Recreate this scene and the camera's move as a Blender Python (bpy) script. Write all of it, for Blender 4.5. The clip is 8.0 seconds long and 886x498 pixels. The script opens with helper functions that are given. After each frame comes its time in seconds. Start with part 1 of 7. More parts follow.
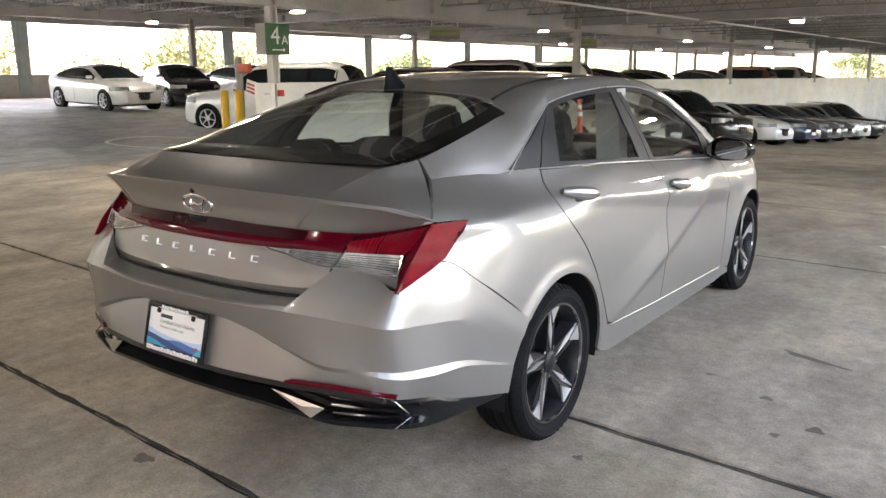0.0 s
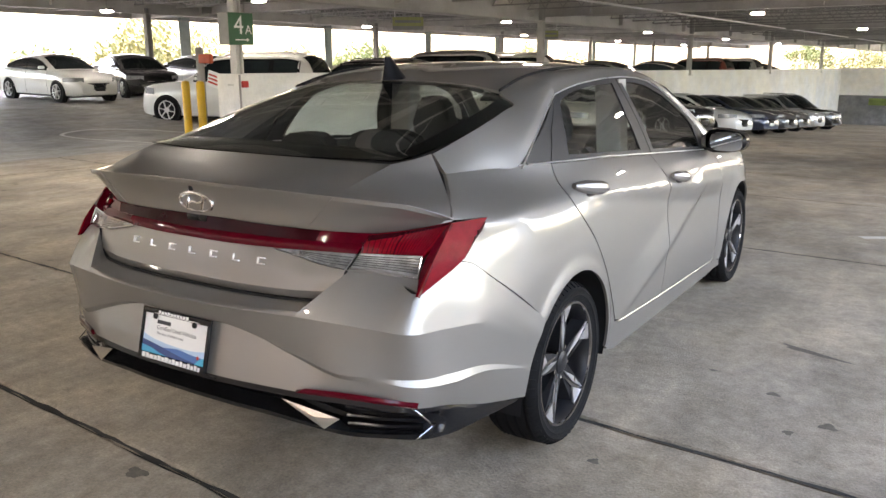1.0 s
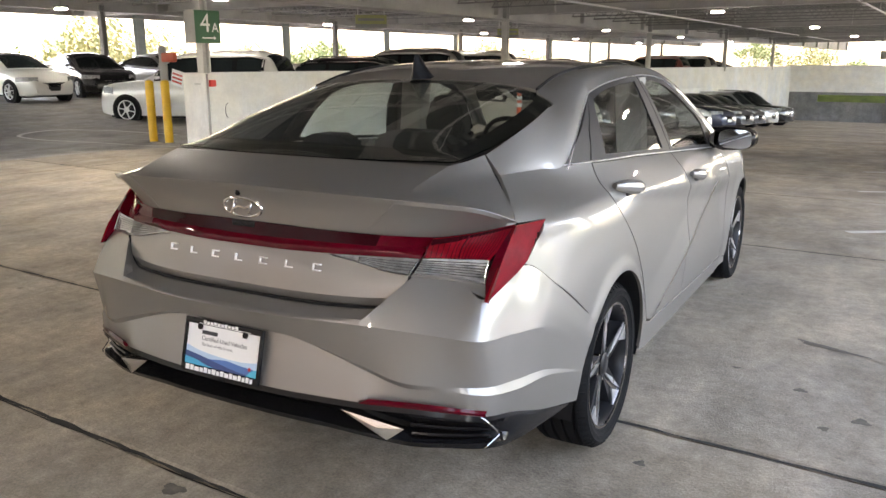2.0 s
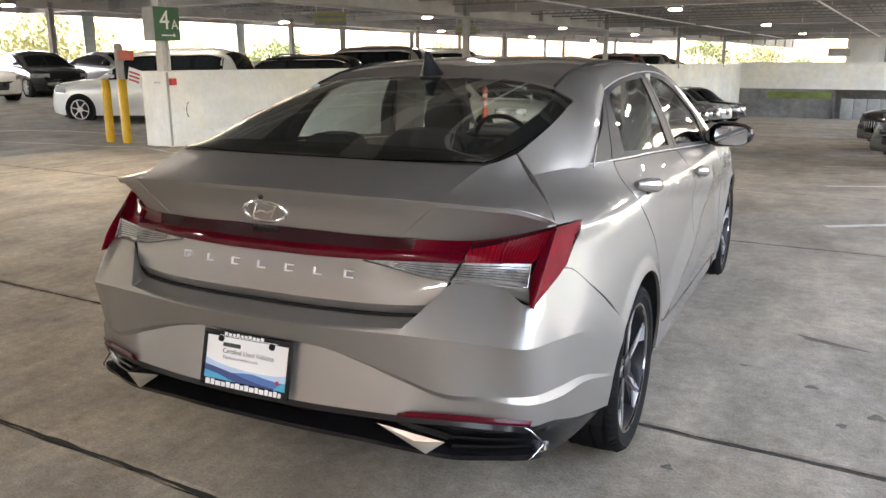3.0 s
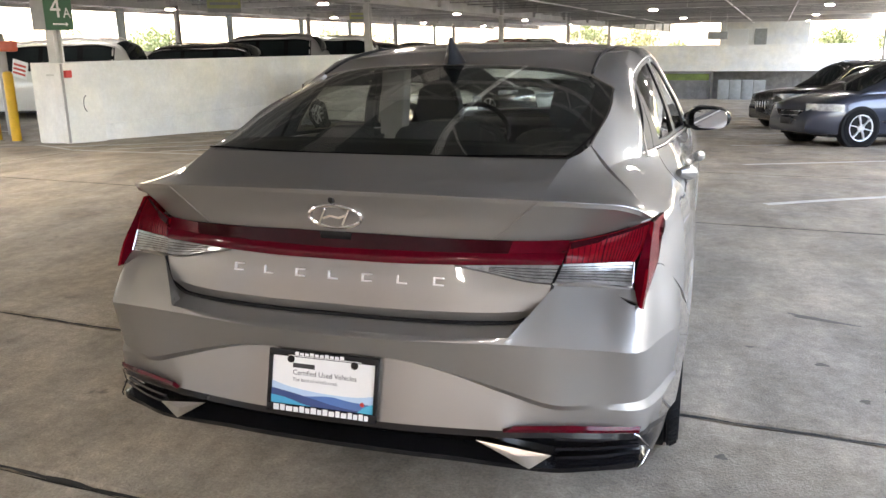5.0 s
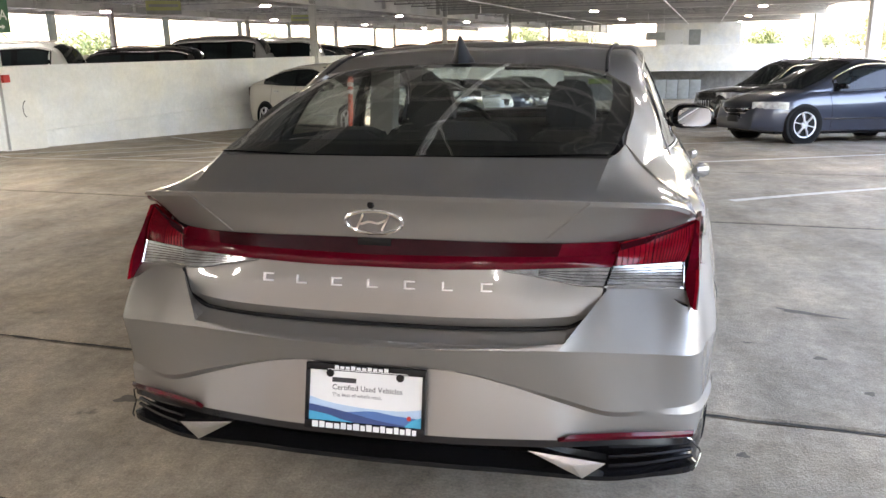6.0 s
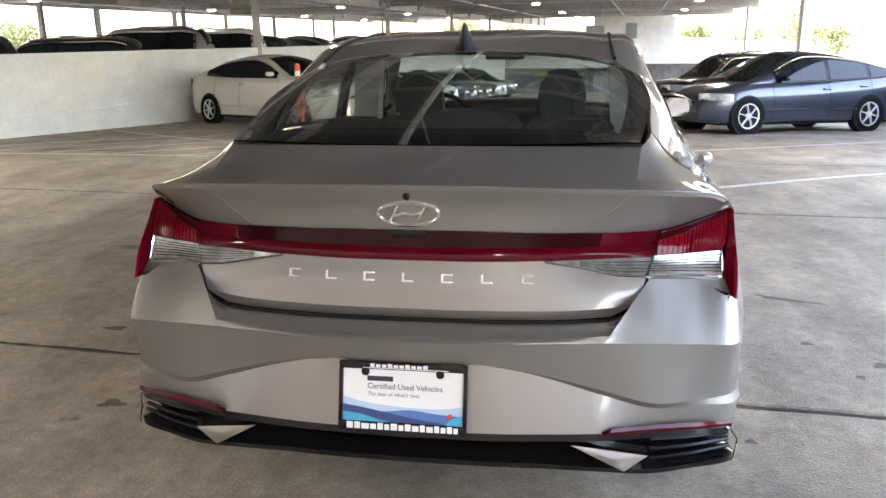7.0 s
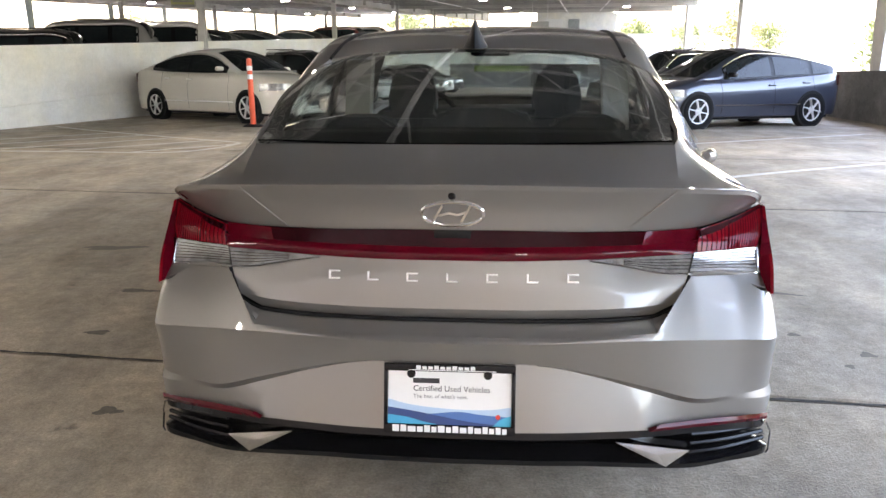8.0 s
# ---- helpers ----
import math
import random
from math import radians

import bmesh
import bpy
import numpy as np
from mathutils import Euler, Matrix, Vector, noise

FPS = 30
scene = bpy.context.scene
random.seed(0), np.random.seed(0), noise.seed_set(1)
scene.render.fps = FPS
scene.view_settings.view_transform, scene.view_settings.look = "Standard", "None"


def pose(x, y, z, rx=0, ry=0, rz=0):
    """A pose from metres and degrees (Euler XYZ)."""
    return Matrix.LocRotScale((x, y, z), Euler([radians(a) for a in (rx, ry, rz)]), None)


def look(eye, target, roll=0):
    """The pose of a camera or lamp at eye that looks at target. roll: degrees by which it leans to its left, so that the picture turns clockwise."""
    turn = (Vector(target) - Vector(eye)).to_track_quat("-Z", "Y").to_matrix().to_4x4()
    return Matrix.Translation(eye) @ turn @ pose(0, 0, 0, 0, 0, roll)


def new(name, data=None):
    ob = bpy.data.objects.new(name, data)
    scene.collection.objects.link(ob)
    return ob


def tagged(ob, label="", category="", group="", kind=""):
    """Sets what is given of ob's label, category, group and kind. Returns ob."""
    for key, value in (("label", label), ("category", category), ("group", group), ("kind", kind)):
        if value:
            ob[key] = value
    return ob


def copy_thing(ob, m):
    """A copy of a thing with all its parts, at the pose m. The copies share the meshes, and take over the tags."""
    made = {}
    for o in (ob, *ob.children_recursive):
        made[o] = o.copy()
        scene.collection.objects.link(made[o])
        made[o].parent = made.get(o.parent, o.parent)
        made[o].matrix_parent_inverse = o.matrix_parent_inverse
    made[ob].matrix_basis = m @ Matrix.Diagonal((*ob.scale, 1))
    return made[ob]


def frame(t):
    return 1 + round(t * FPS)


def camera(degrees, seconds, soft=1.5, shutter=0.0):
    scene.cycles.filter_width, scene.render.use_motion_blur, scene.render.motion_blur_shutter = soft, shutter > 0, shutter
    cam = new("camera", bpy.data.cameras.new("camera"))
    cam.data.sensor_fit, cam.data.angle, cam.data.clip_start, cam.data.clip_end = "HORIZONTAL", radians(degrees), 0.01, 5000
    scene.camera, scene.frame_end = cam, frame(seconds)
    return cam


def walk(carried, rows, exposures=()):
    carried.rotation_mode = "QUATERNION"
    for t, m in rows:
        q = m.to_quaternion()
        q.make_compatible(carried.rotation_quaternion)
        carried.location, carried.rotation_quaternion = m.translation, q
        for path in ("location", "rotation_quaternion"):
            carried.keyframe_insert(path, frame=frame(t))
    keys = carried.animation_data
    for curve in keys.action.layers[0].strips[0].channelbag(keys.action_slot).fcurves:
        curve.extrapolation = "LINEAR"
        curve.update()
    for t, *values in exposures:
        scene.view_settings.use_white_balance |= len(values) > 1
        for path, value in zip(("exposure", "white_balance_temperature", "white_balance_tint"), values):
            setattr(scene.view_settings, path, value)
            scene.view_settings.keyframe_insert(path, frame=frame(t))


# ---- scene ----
cam = camera(58.0, 8.0)
PATH = [
    (0, (2.254, -1.651, 1.457), (1.129, -0.056, 1.019), -0.2),
    (0.5, (2.144, -1.656, 1.457), (1.06, -0.037, 1.007), -0.1),
    (1, (2.025, -1.641, 1.452), (0.986, 0.006, 0.993), -0.1),
    (1.5, (1.89, -1.693, 1.451), (0.899, -0.018, 0.99), -0.0),
    (1.7, (1.819, -1.724, 1.455), (0.846, -0.039, 0.993), -0.1),
    (3, (1.47, -1.761, 1.449), (0.622, -0.011, 0.98), -0.3),
    (3.5, (1.324, -1.774, 1.448), (0.529, -0.001, 0.973), -0.5),
    (4, (1.158, -1.806, 1.454), (0.424, -0.009, 0.972), -0.6),
    (4.5, (1.04, -1.806, 1.451), (0.372, 0.014, 0.961), -0.9),
    (4.7, (0.99, -1.806, 1.457), (0.35, 0.022, 0.959), -0.9),
    (6, (0.639, -1.796, 1.447), (0.178, 0.085, 0.947), -1.2),
    (6.5, (0.498, -1.805, 1.446), (0.109, 0.089, 0.934), -1.1),
    (7, (0.392, -1.782, 1.433), (0.077, 0.124, 0.913), -0.9),
    (7.5, (0.276, -1.776, 1.433), (0.033, 0.137, 0.905), -0.6),
    (8, (0.148, -1.793, 1.443), (-0.028, 0.126, 0.91), -0.5),
]
walk(cam, [(t, look(eye, target, roll)) for t, eye, target, roll in PATH],
     exposures=((0, 4.35, 8300, 19), (8, 4.70, 7700, 18)))

# ---- world, sun, exposure ----
world = bpy.data.worlds.new("sky")
scene.world = world
world.use_nodes = True
wn = world.node_tree
sky = wn.nodes.new("ShaderNodeTexSky")
sky.sky_type, sky.sun_disc = "NISHITA", False
sky.sun_elevation, sky.sun_rotation = radians(67), radians(-56)
sky.dust_density, sky.ozone_density = 3.0, 1.0
wn.links.new(sky.outputs["Color"], wn.nodes["Background"].inputs["Color"])
wn.nodes["Background"].inputs["Strength"].default_value = 0.15

sun = new("sun", bpy.data.lights.new("sun", "SUN"))
sun.data.energy, sun.data.angle, sun.data.color = 1.0, radians(14), (1.0, 0.97, 0.93)
sun.matrix_world = look((-30, 20, 85), (0, 0, 0))


# ---- materials ----
def mat(name, base, rough=0.5, metal=0.0, vary=0.12, scale=5.0, fine=60.0, bump=0.0, coat=0.0, spec=0.5, rvary=0.08):
    """A surface with stains at one scale and grain at another."""
    m = bpy.data.materials.new(name)
    m.use_nodes = True
    nt, p = m.node_tree, m.node_tree.nodes["Principled BSDF"]
    tc = nt.nodes.new("ShaderNodeTexCoord")
    big, small = nt.nodes.new("ShaderNodeTexNoise"), nt.nodes.new("ShaderNodeTexNoise")
    big.inputs["Scale"].default_value, big.inputs["Detail"].default_value = scale, 6
    small.inputs["Scale"].default_value, small.inputs["Detail"].default_value = fine, 3
    for n in (big, small):
        nt.links.new(tc.outputs["Object"], n.inputs["Vector"])
    mix = nt.nodes.new("ShaderNodeMath")
    mix.operation = "MULTIPLY_ADD"
    nt.links.new(small.outputs["Fac"], mix.inputs[0])
    mix.inputs[1].default_value = 0.4
    nt.links.new(big.outputs["Fac"], mix.inputs[2])
    ramp = nt.nodes.new("ShaderNodeValToRGB")
    lo, hi = [max(0, c * (1 - vary)) for c in base], [min(1, c * (1 + vary)) for c in base]
    ramp.color_ramp.elements[0].position, ramp.color_ramp.elements[0].color = 0.45, (*lo, 1)
    ramp.color_ramp.elements[1].position, ramp.color_ramp.elements[1].color = 0.95, (*hi, 1)
    nt.links.new(mix.outputs[0], ramp.inputs[0])
    nt.links.new(ramp.outputs[0], p.inputs["Base Color"])
    rr = nt.nodes.new("ShaderNodeMapRange")
    rr.inputs["To Min"].default_value, rr.inputs["To Max"].default_value = max(0.02, rough - rvary), min(1, rough + rvary)
    nt.links.new(big.outputs["Fac"], rr.inputs["Value"])
    nt.links.new(rr.outputs[0], p.inputs["Roughness"])
    p.inputs["Metallic"].default_value, p.inputs["Coat Weight"].default_value = metal, coat
    p.inputs["Coat Roughness"].default_value, p.inputs["Specular IOR Level"].default_value = 0.03, spec
    if bump:
        b = nt.nodes.new("ShaderNodeBump")
        b.inputs["Strength"].default_value, b.inputs["Distance"].default_value = bump, 0.004
        nt.links.new(small.outputs["Fac"], b.inputs["Height"])
        nt.links.new(b.outputs[0], p.inputs["Normal"])
    return m


def concrete(name, base, stain=(0.5, 0.9), spots=0.25, amp=1.0):
    """Weathered concrete: broad stains, blotches, dark oil spots, fine grain."""
    m = bpy.data.materials.new(name)
    m.use_nodes = True
    nt, p = m.node_tree, m.node_tree.nodes["Principled BSDF"]
    geo = nt.nodes.new("ShaderNodeNewGeometry")

    def noise_at(scale, detail, rough=0.6, stretch=(1, 1, 1)):
        mp, n = nt.nodes.new("ShaderNodeMapping"), nt.nodes.new("ShaderNodeTexNoise")
        mp.inputs["Scale"].default_value = stretch
        nt.links.new(geo.outputs["Position"], mp.inputs["Vector"])
        nt.links.new(mp.outputs[0], n.inputs["Vector"])
        n.inputs["Scale"].default_value, n.inputs["Detail"].default_value, n.inputs["Roughness"].default_value = scale, detail, rough
        return n.outputs["Fac"]

    def ramp_of(src, a, b, lo, hi):
        r = nt.nodes.new("ShaderNodeMapRange")
        r.inputs["From Min"].default_value, r.inputs["From Max"].default_value = a, b
        r.inputs["To Min"].default_value, r.inputs["To Max"].default_value = lo, hi
        nt.links.new(src, r.inputs["Value"])
        return r.outputs[0]

    def around(lo, hi):
        return 1 + (lo - 1) * amp, 1 + (hi - 1) * amp

    def times(a, b):
        n = nt.nodes.new("ShaderNodeMath")
        n.operation = "MULTIPLY"
        nt.links.new(a, n.inputs[0])
        nt.links.new(b, n.inputs[1])
        return n.outputs[0]

    broad = ramp_of(noise_at(0.35, 5), 0.35, 0.65, *around(0.76, 1.16))
    blotch = ramp_of(noise_at(2.2, 8, 0.65, (1, 0.5, 1)), 0.35, 0.68, *around(0.70, 1.16))
    grain = ramp_of(noise_at(90, 2), 0.2, 0.8, *around(0.76, 1.22))
    mottled = ramp_of(noise_at(14, 7, 0.75), 0.3, 0.7, *around(0.76, 1.22))
    dark = ramp_of(noise_at(5.5, 3, 0.5, (1, 1, 1)), 0.70, 0.76, 1.0, 1.0 - spots)
    value = times(times(broad, blotch), times(grain, times(mottled, dark)))
    rgb = nt.nodes.new("ShaderNodeMix")
    rgb.data_type, rgb.blend_type = "RGBA", "MIX"
    tint = ramp_of(noise_at(0.8, 4), 0.35, 0.7, 0, 1)
    nt.links.new(tint, rgb.inputs[0])
    warm = (base[0] * 1.05, base[1], base[2] * 0.9)
    rgb.inputs[6].default_value, rgb.inputs[7].default_value = (*base, 1), (*warm, 1)
    vm = nt.nodes.new("ShaderNodeVectorMath")
    vm.operation = "SCALE"
    nt.links.new(rgb.outputs[2], vm.inputs[0])
    nt.links.new(value, vm.inputs["Scale"])
    nt.links.new(vm.outputs[0], p.inputs["Base Color"])
    nt.links.new(ramp_of(noise_at(3, 5), 0.3, 0.7, *stain), p.inputs["Roughness"])
    b = nt.nodes.new("ShaderNodeBump")
    b.inputs["Strength"].default_value, b.inputs["Distance"].default_value = 0.75, 0.006
    nt.links.new(times(grain, mottled), b.inputs["Height"])
    nt.links.new(b.outputs[0], p.inputs["Normal"])
    return m


def glass(name, tint, rough=0.0, ior=1.45):
    m = bpy.data.materials.new(name)
    m.use_nodes = True
    p = m.node_tree.nodes["Principled BSDF"]
    p.inputs["Base Color"].default_value = (*tint, 1)
    p.inputs["Transmission Weight"].default_value, p.inputs["Roughness"].default_value, p.inputs["IOR"].default_value = 1.0, rough, ior
    return m


def lamp_glow(name, colour, strength):
    m = bpy.data.materials.new(name)
    m.use_nodes = True
    p = m.node_tree.nodes["Principled BSDF"]
    p.inputs["Emission Color"].default_value, p.inputs["Emission Strength"].default_value = (*colour, 1), strength
    return m


def paint(name, base, metal=0.75, rough=0.3):
    """Metallic car paint: flake base under a clear coat."""
    m = mat(name, base, rough, metal, vary=0.03, scale=1.5, fine=900, coat=1.0, rvary=0.015)
    nt, p = m.node_tree, m.node_tree.nodes["Principled BSDF"]
    tc, v = nt.nodes.new("ShaderNodeTexCoord"), nt.nodes.new("ShaderNodeTexVoronoi")
    v.inputs["Scale"].default_value = 1400
    nt.links.new(tc.outputs["Object"], v.inputs["Vector"])
    b = nt.nodes.new("ShaderNodeBump")
    b.inputs["Strength"].default_value, b.inputs["Distance"].default_value = 0.06, 0.0006
    nt.links.new(v.outputs["Distance"], b.inputs["Height"])
    nt.links.new(b.outputs[0], p.inputs["Normal"])
    return m


SILVER = paint("silver_paint", (0.256, 0.245, 0.235), 0.74, 0.45)
FLOOR = concrete("floor_concrete", (0.398, 0.343, 0.276), (0.5, 0.85), spots=0.5, amp=1.18)
FLOOR_GREY = concrete("deck_concrete", (0.33, 0.318, 0.30), (0.45, 0.75))
JOINT = mat("joint_sealant", (0.035, 0.033, 0.03), 0.9, vary=0.3)
WALL = concrete("wall_paint", (0.80, 0.805, 0.80), (0.6, 0.85), spots=0.05, amp=0.32)
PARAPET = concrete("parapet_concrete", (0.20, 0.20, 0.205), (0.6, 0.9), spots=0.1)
PALE_CONCRETE = concrete("pale_parapet_concrete", (0.50, 0.50, 0.49), (0.6, 0.9), spots=0.1, amp=0.5)
STEEL = mat("painted_steel", (0.34, 0.335, 0.325), 0.55, 0.0, 0.18, 2.0, 40, 0.15)
# paler copy of the steel: light on the girders' faces is in the colour
GIRDER = mat("lit_girder_steel", (0.56, 0.55, 0.53), 0.55, 0.0, 0.22, 0.9, 30, 0.12)
# dark tone carries the shade of the unlit deck between the joists
DECK = mat("shaded_steel_deck", (0.13, 0.13, 0.127), 0.55, 0.1, 0.2, 1.2, 25, 0.2)
COLUMN = mat("column_paint", (0.52, 0.52, 0.50), 0.5, 0.0, 0.15, 3, 50, 0.15)
TEAL = mat("green_grey_column_paint", (0.36, 0.43, 0.42), 0.55, 0.0, 0.15, 3, 50, 0.15)
BLACK_GLOSS = mat("gloss_black", (0.008, 0.008, 0.009), 0.16, 0, 0.2, 6, 200, coat=0.0, spec=0.22, rvary=0.03)
BLACK_MATT = mat("black_plastic", (0.014, 0.014, 0.015), 0.55, 0, 0.2, 8, 300, 0.2, spec=0.12)
FIN_BLACK = mat("aerial_black", (0.006, 0.006, 0.007), 0.4, 0, 0.1, 8, 300, spec=0.05)
DARK_GREY = mat("dark_grey_plastic", (0.035, 0.035, 0.037), 0.45, 0, 0.15, 8, 300, 0.1, spec=0.08)
RUBBER = mat("tyre_rubber", (0.011, 0.011, 0.0115), 0.72, 0, 0.3, 9, 200, 0.3, spec=0.06)
CHROME = mat("chrome", (0.82, 0.82, 0.83), 0.09, 1.0, 0.04, 8, 200, rvary=0.04)
MACHINED = mat("machined_alloy", (0.74, 0.74, 0.75), 0.30, 0.9, 0.05, 30, 400)
RIM_DARK = mat("dark_wheel_paint", (0.016, 0.016, 0.018), 0.35, 0.1, 0.15, 9, 200, spec=0.2)
DARK_CHROME = mat("dark_chrome", (0.28, 0.28, 0.29), 0.14, 1.0, 0.15, 20, 200, rvary=0.05)
RED_DEEP = mat("deep_red_lens", (0.060, 0.001, 0.006), 0.12, 0, 0.3, 14, 120, spec=0.12, rvary=0.04)
RED_LENS = mat("red_lens", (0.075, 0.0015, 0.007), 0.10, 0, 0.25, 14, 120, coat=0.15, spec=0.15, rvary=0.04)
# brighter copy of the red lens: daylight on the outer lamps is in the colour
RED_BRIGHT = mat("daylit_red_lens", (0.17, 0.003, 0.009), 0.12, 0, 0.25, 22, 160, coat=0.15, spec=0.15, rvary=0.04)
RED_DARK = mat("smoked_red_lens", (0.022, 0.002, 0.004), 0.08, 0, 0.3, 10, 120, coat=0.0, spec=0.12, rvary=0.03)
CLEAR_LENS = mat("clear_lens", (0.34, 0.34, 0.34), 0.18, 0.5, 0.45, 26, 240, coat=1.0)
GLASS_DARK = glass("tinted_glass", (0.82, 0.89, 0.875), ior=1.30)
GLASS_CAR = glass("car_glass", (0.84, 0.89, 0.88), ior=1.36)
FRAME_GREY = mat("window_frame_grey", (0.030, 0.030, 0.032), 0.42, 0, 0.1, 8, 300, 0.05, spec=0.12)
FABRIC = mat("dark_grey_seat_fabric", (0.028, 0.028, 0.030), 0.85, 0, 0.2, 12, 300, 0.3)
HEADLINER = mat("light_headliner", (0.36, 0.35, 0.33), 0.9, 0, 0.08, 10, 300)
YELLOW = mat("yellow_paint", (0.72, 0.42, 0.015), 0.4, 0, 0.12, 6, 60, 0.1)
WHITE_LINE = mat("worn_white_paint", (0.62, 0.60, 0.56), 0.65, 0, 0.25, 9, 80)
GREEN_SIGN = mat("green_sign", (0.035, 0.125, 0.065), 0.5, 0, 0.1, 4, 60)
GREY_SIGN = mat("grey_sign_side", (0.30, 0.31, 0.30), 0.6)
WHITE = mat("white_paint", (0.80, 0.80, 0.79), 0.5, 0, 0.03)
RED = mat("red_paint", (0.55, 0.035, 0.03), 0.45, 0, 0.1)
LAMP = lamp_glow("lamp_lens", (0.93, 0.98, 1.0), 11.0)


# ---- shaping helpers ----
def spline(pts, n):
    """n points along a smooth curve through pts."""
    p = [Vector(q) for q in pts]
    if len(p) == 2:
        return [p[0].lerp(p[1], i / (n - 1)) for i in range(n)]
    ext = [2 * p[0] - p[1], *p, 2 * p[-1] - p[-2]]
    out = []
    for i in range(n):
        s = i / (n - 1) * (len(p) - 1)
        k = min(int(s), len(p) - 2)
        f = s - k
        a, b, c, d = ext[k:k + 4]
        out.append(0.5 * (2 * b + (c - a) * f + (2 * a - 5 * b + 4 * c - d) * f * f + (3 * b - a - 3 * c + d) * f ** 3))
    return out


def polyline(pts, n):
    """n points along straight legs through pts, by index."""
    p = [Vector(q) for q in pts]
    out = []
    for i in range(n):
        s = i / (n - 1) * (len(p) - 1)
        k = min(int(s), len(p) - 2)
        out.append(p[k].lerp(p[k + 1], s - k))
    return out


def loft(rows, nu, nv, straight=False):
    """A grid of nv rows of nu points: a skin over the curves in rows."""
    lines = [spline(r, nu) for r in rows]
    cols = [(polyline if straight else spline)([l[i] for l in lines], nv) for i in range(nu)]
    return [[cols[i][j] for i in range(nu)] for j in range(nv)]


def add_grid(bm, grid, mirror=False, flip=False):
    for side in ((1, -1) if mirror else (1,)):
        vs = [[bm.verts.new((p[0] * side, p[1], p[2])) for p in row] for row in grid]
        for j in range(len(vs) - 1):
            for i in range(len(vs[0]) - 1):
                q = [vs[j][i], vs[j][i + 1], vs[j + 1][i + 1], vs[j + 1][i]]
                if (side < 0) != flip:
                    q.reverse()
                bm.faces.new(q)
    return bm


def add_box(bm, x0, x1, y0, y1, z0, z1, bevel=0.0, m=None):
    r = bmesh.ops.create_cube(bm, size=1)
    bmesh.ops.transform(bm, verts=r["verts"], matrix=(m or Matrix()) @ Matrix.Translation(((x0 + x1) / 2, (y0 + y1) / 2, (z0 + z1) / 2))
                        @ Matrix.Diagonal((abs(x1 - x0), abs(y1 - y0), abs(z1 - z0), 1)))
    if bevel:
        bmesh.ops.bevel(bm, geom=list({e for v in r["verts"] for e in v.link_edges}), offset=bevel, segments=2, affect="EDGES", profile=0.5)
    return bm


def add_bar(bm, a, b, w, h=None):
    """A square bar from a to b."""
    a, b = Vector(a), Vector(b)
    d = b - a
    q = d.to_track_quat("Y", "Z").to_matrix().to_4x4()
    h = h or w
    return add_box(bm, -w / 2, w / 2, 0, d.length, -h / 2, h / 2, m=Matrix.Translation(a) @ q)


def add_tube(bm, pts, r, seg=8, closed=False):
    """A round tube along pts; r: one radius or one for each point."""
    rings = []
    n = len(pts)
    for i, p in enumerate(pts):
        p = Vector(p)
        a, b = Vector(pts[(i - 1) % n if closed else max(i - 1, 0)]), Vector(pts[(i + 1) % n if closed else min(i + 1, n - 1)])
        t = (b - a).normalized()
        u = t.cross(Vector((0, 0, 1)) if abs(t.z) < 0.9 else Vector((1, 0, 0))).normalized()
        w = t.cross(u)
        rad = r[i] if isinstance(r, (list, tuple)) else r
        rings.append([bm.verts.new(p + rad * (math.cos(k * math.tau / seg) * u + math.sin(k * math.tau / seg) * w)) for k in range(seg)])
    last = n if closed else n - 1
    for i in range(last):
        A, B = rings[i], rings[(i + 1) % n]
        for k in range(seg):
            bm.faces.new((A[k], A[(k + 1) % seg], B[(k + 1) % seg], B[k]))
    if not closed:
        bm.faces.new(rings[0][::-1])
        bm.faces.new(rings[-1])
    return bm


def add_lathe(bm, profile, seg=48, axis="X", at=(0, 0, 0)):
    """A body turned round an axis; profile: (along, radius)."""
    rings = []
    for a, r in profile:
        ring = []
        for k in range(seg):
            c, s = r * math.cos(k * math.tau / seg), r * math.sin(k * math.tau / seg)
            v = (a, c, s) if axis == "X" else (c, a, s) if axis == "Y" else (c, s, a)
            ring.append(bm.verts.new(Vector(at) + Vector(v)))
        rings.append(ring)
    for A, B in zip(rings, rings[1:]):
        for k in range(seg):
            bm.faces.new((A[k], A[(k + 1) % seg], B[(k + 1) % seg], B[k]))
    return bm


def add_prism(bm, poly, m, depth):
    """A flat outline in x and y, given depth along z, placed by m."""
    lo = [bm.verts.new(m @ Vector((x, y, 0))) for x, y in poly]
    hi = [bm.verts.new(m @ Vector((x, y, depth))) for x, y in poly]
    n = len(poly)
    bm.faces.new(lo[::-1])
    bm.faces.new(hi)
    for i in range(n):
        bm.faces.new((lo[i], lo[(i + 1) % n], hi[(i + 1) % n], hi[i]))
    return bm


def clip_to_cell(poly, y0, y1, z0, z1):
    for axis, lim, sgn in ((0, y0, 1), (0, y1, -1), (1, z0, 1), (1, z1, -1)):
        out = []
        for i, p in enumerate(poly):
            q = poly[(i + 1) % len(poly)]
            a, b = sgn * (p[axis] - lim), sgn * (q[axis] - lim)
            if a >= 0:
                out.append(p)
            if (a > 0 > b) or (a < 0 < b):
                f = a / (a - b)
                out.append((p[0] + f * (q[0] - p[0]), p[1] + f * (q[1] - p[1])))
        poly = out
        if len(poly) < 3:
            return []
    return poly


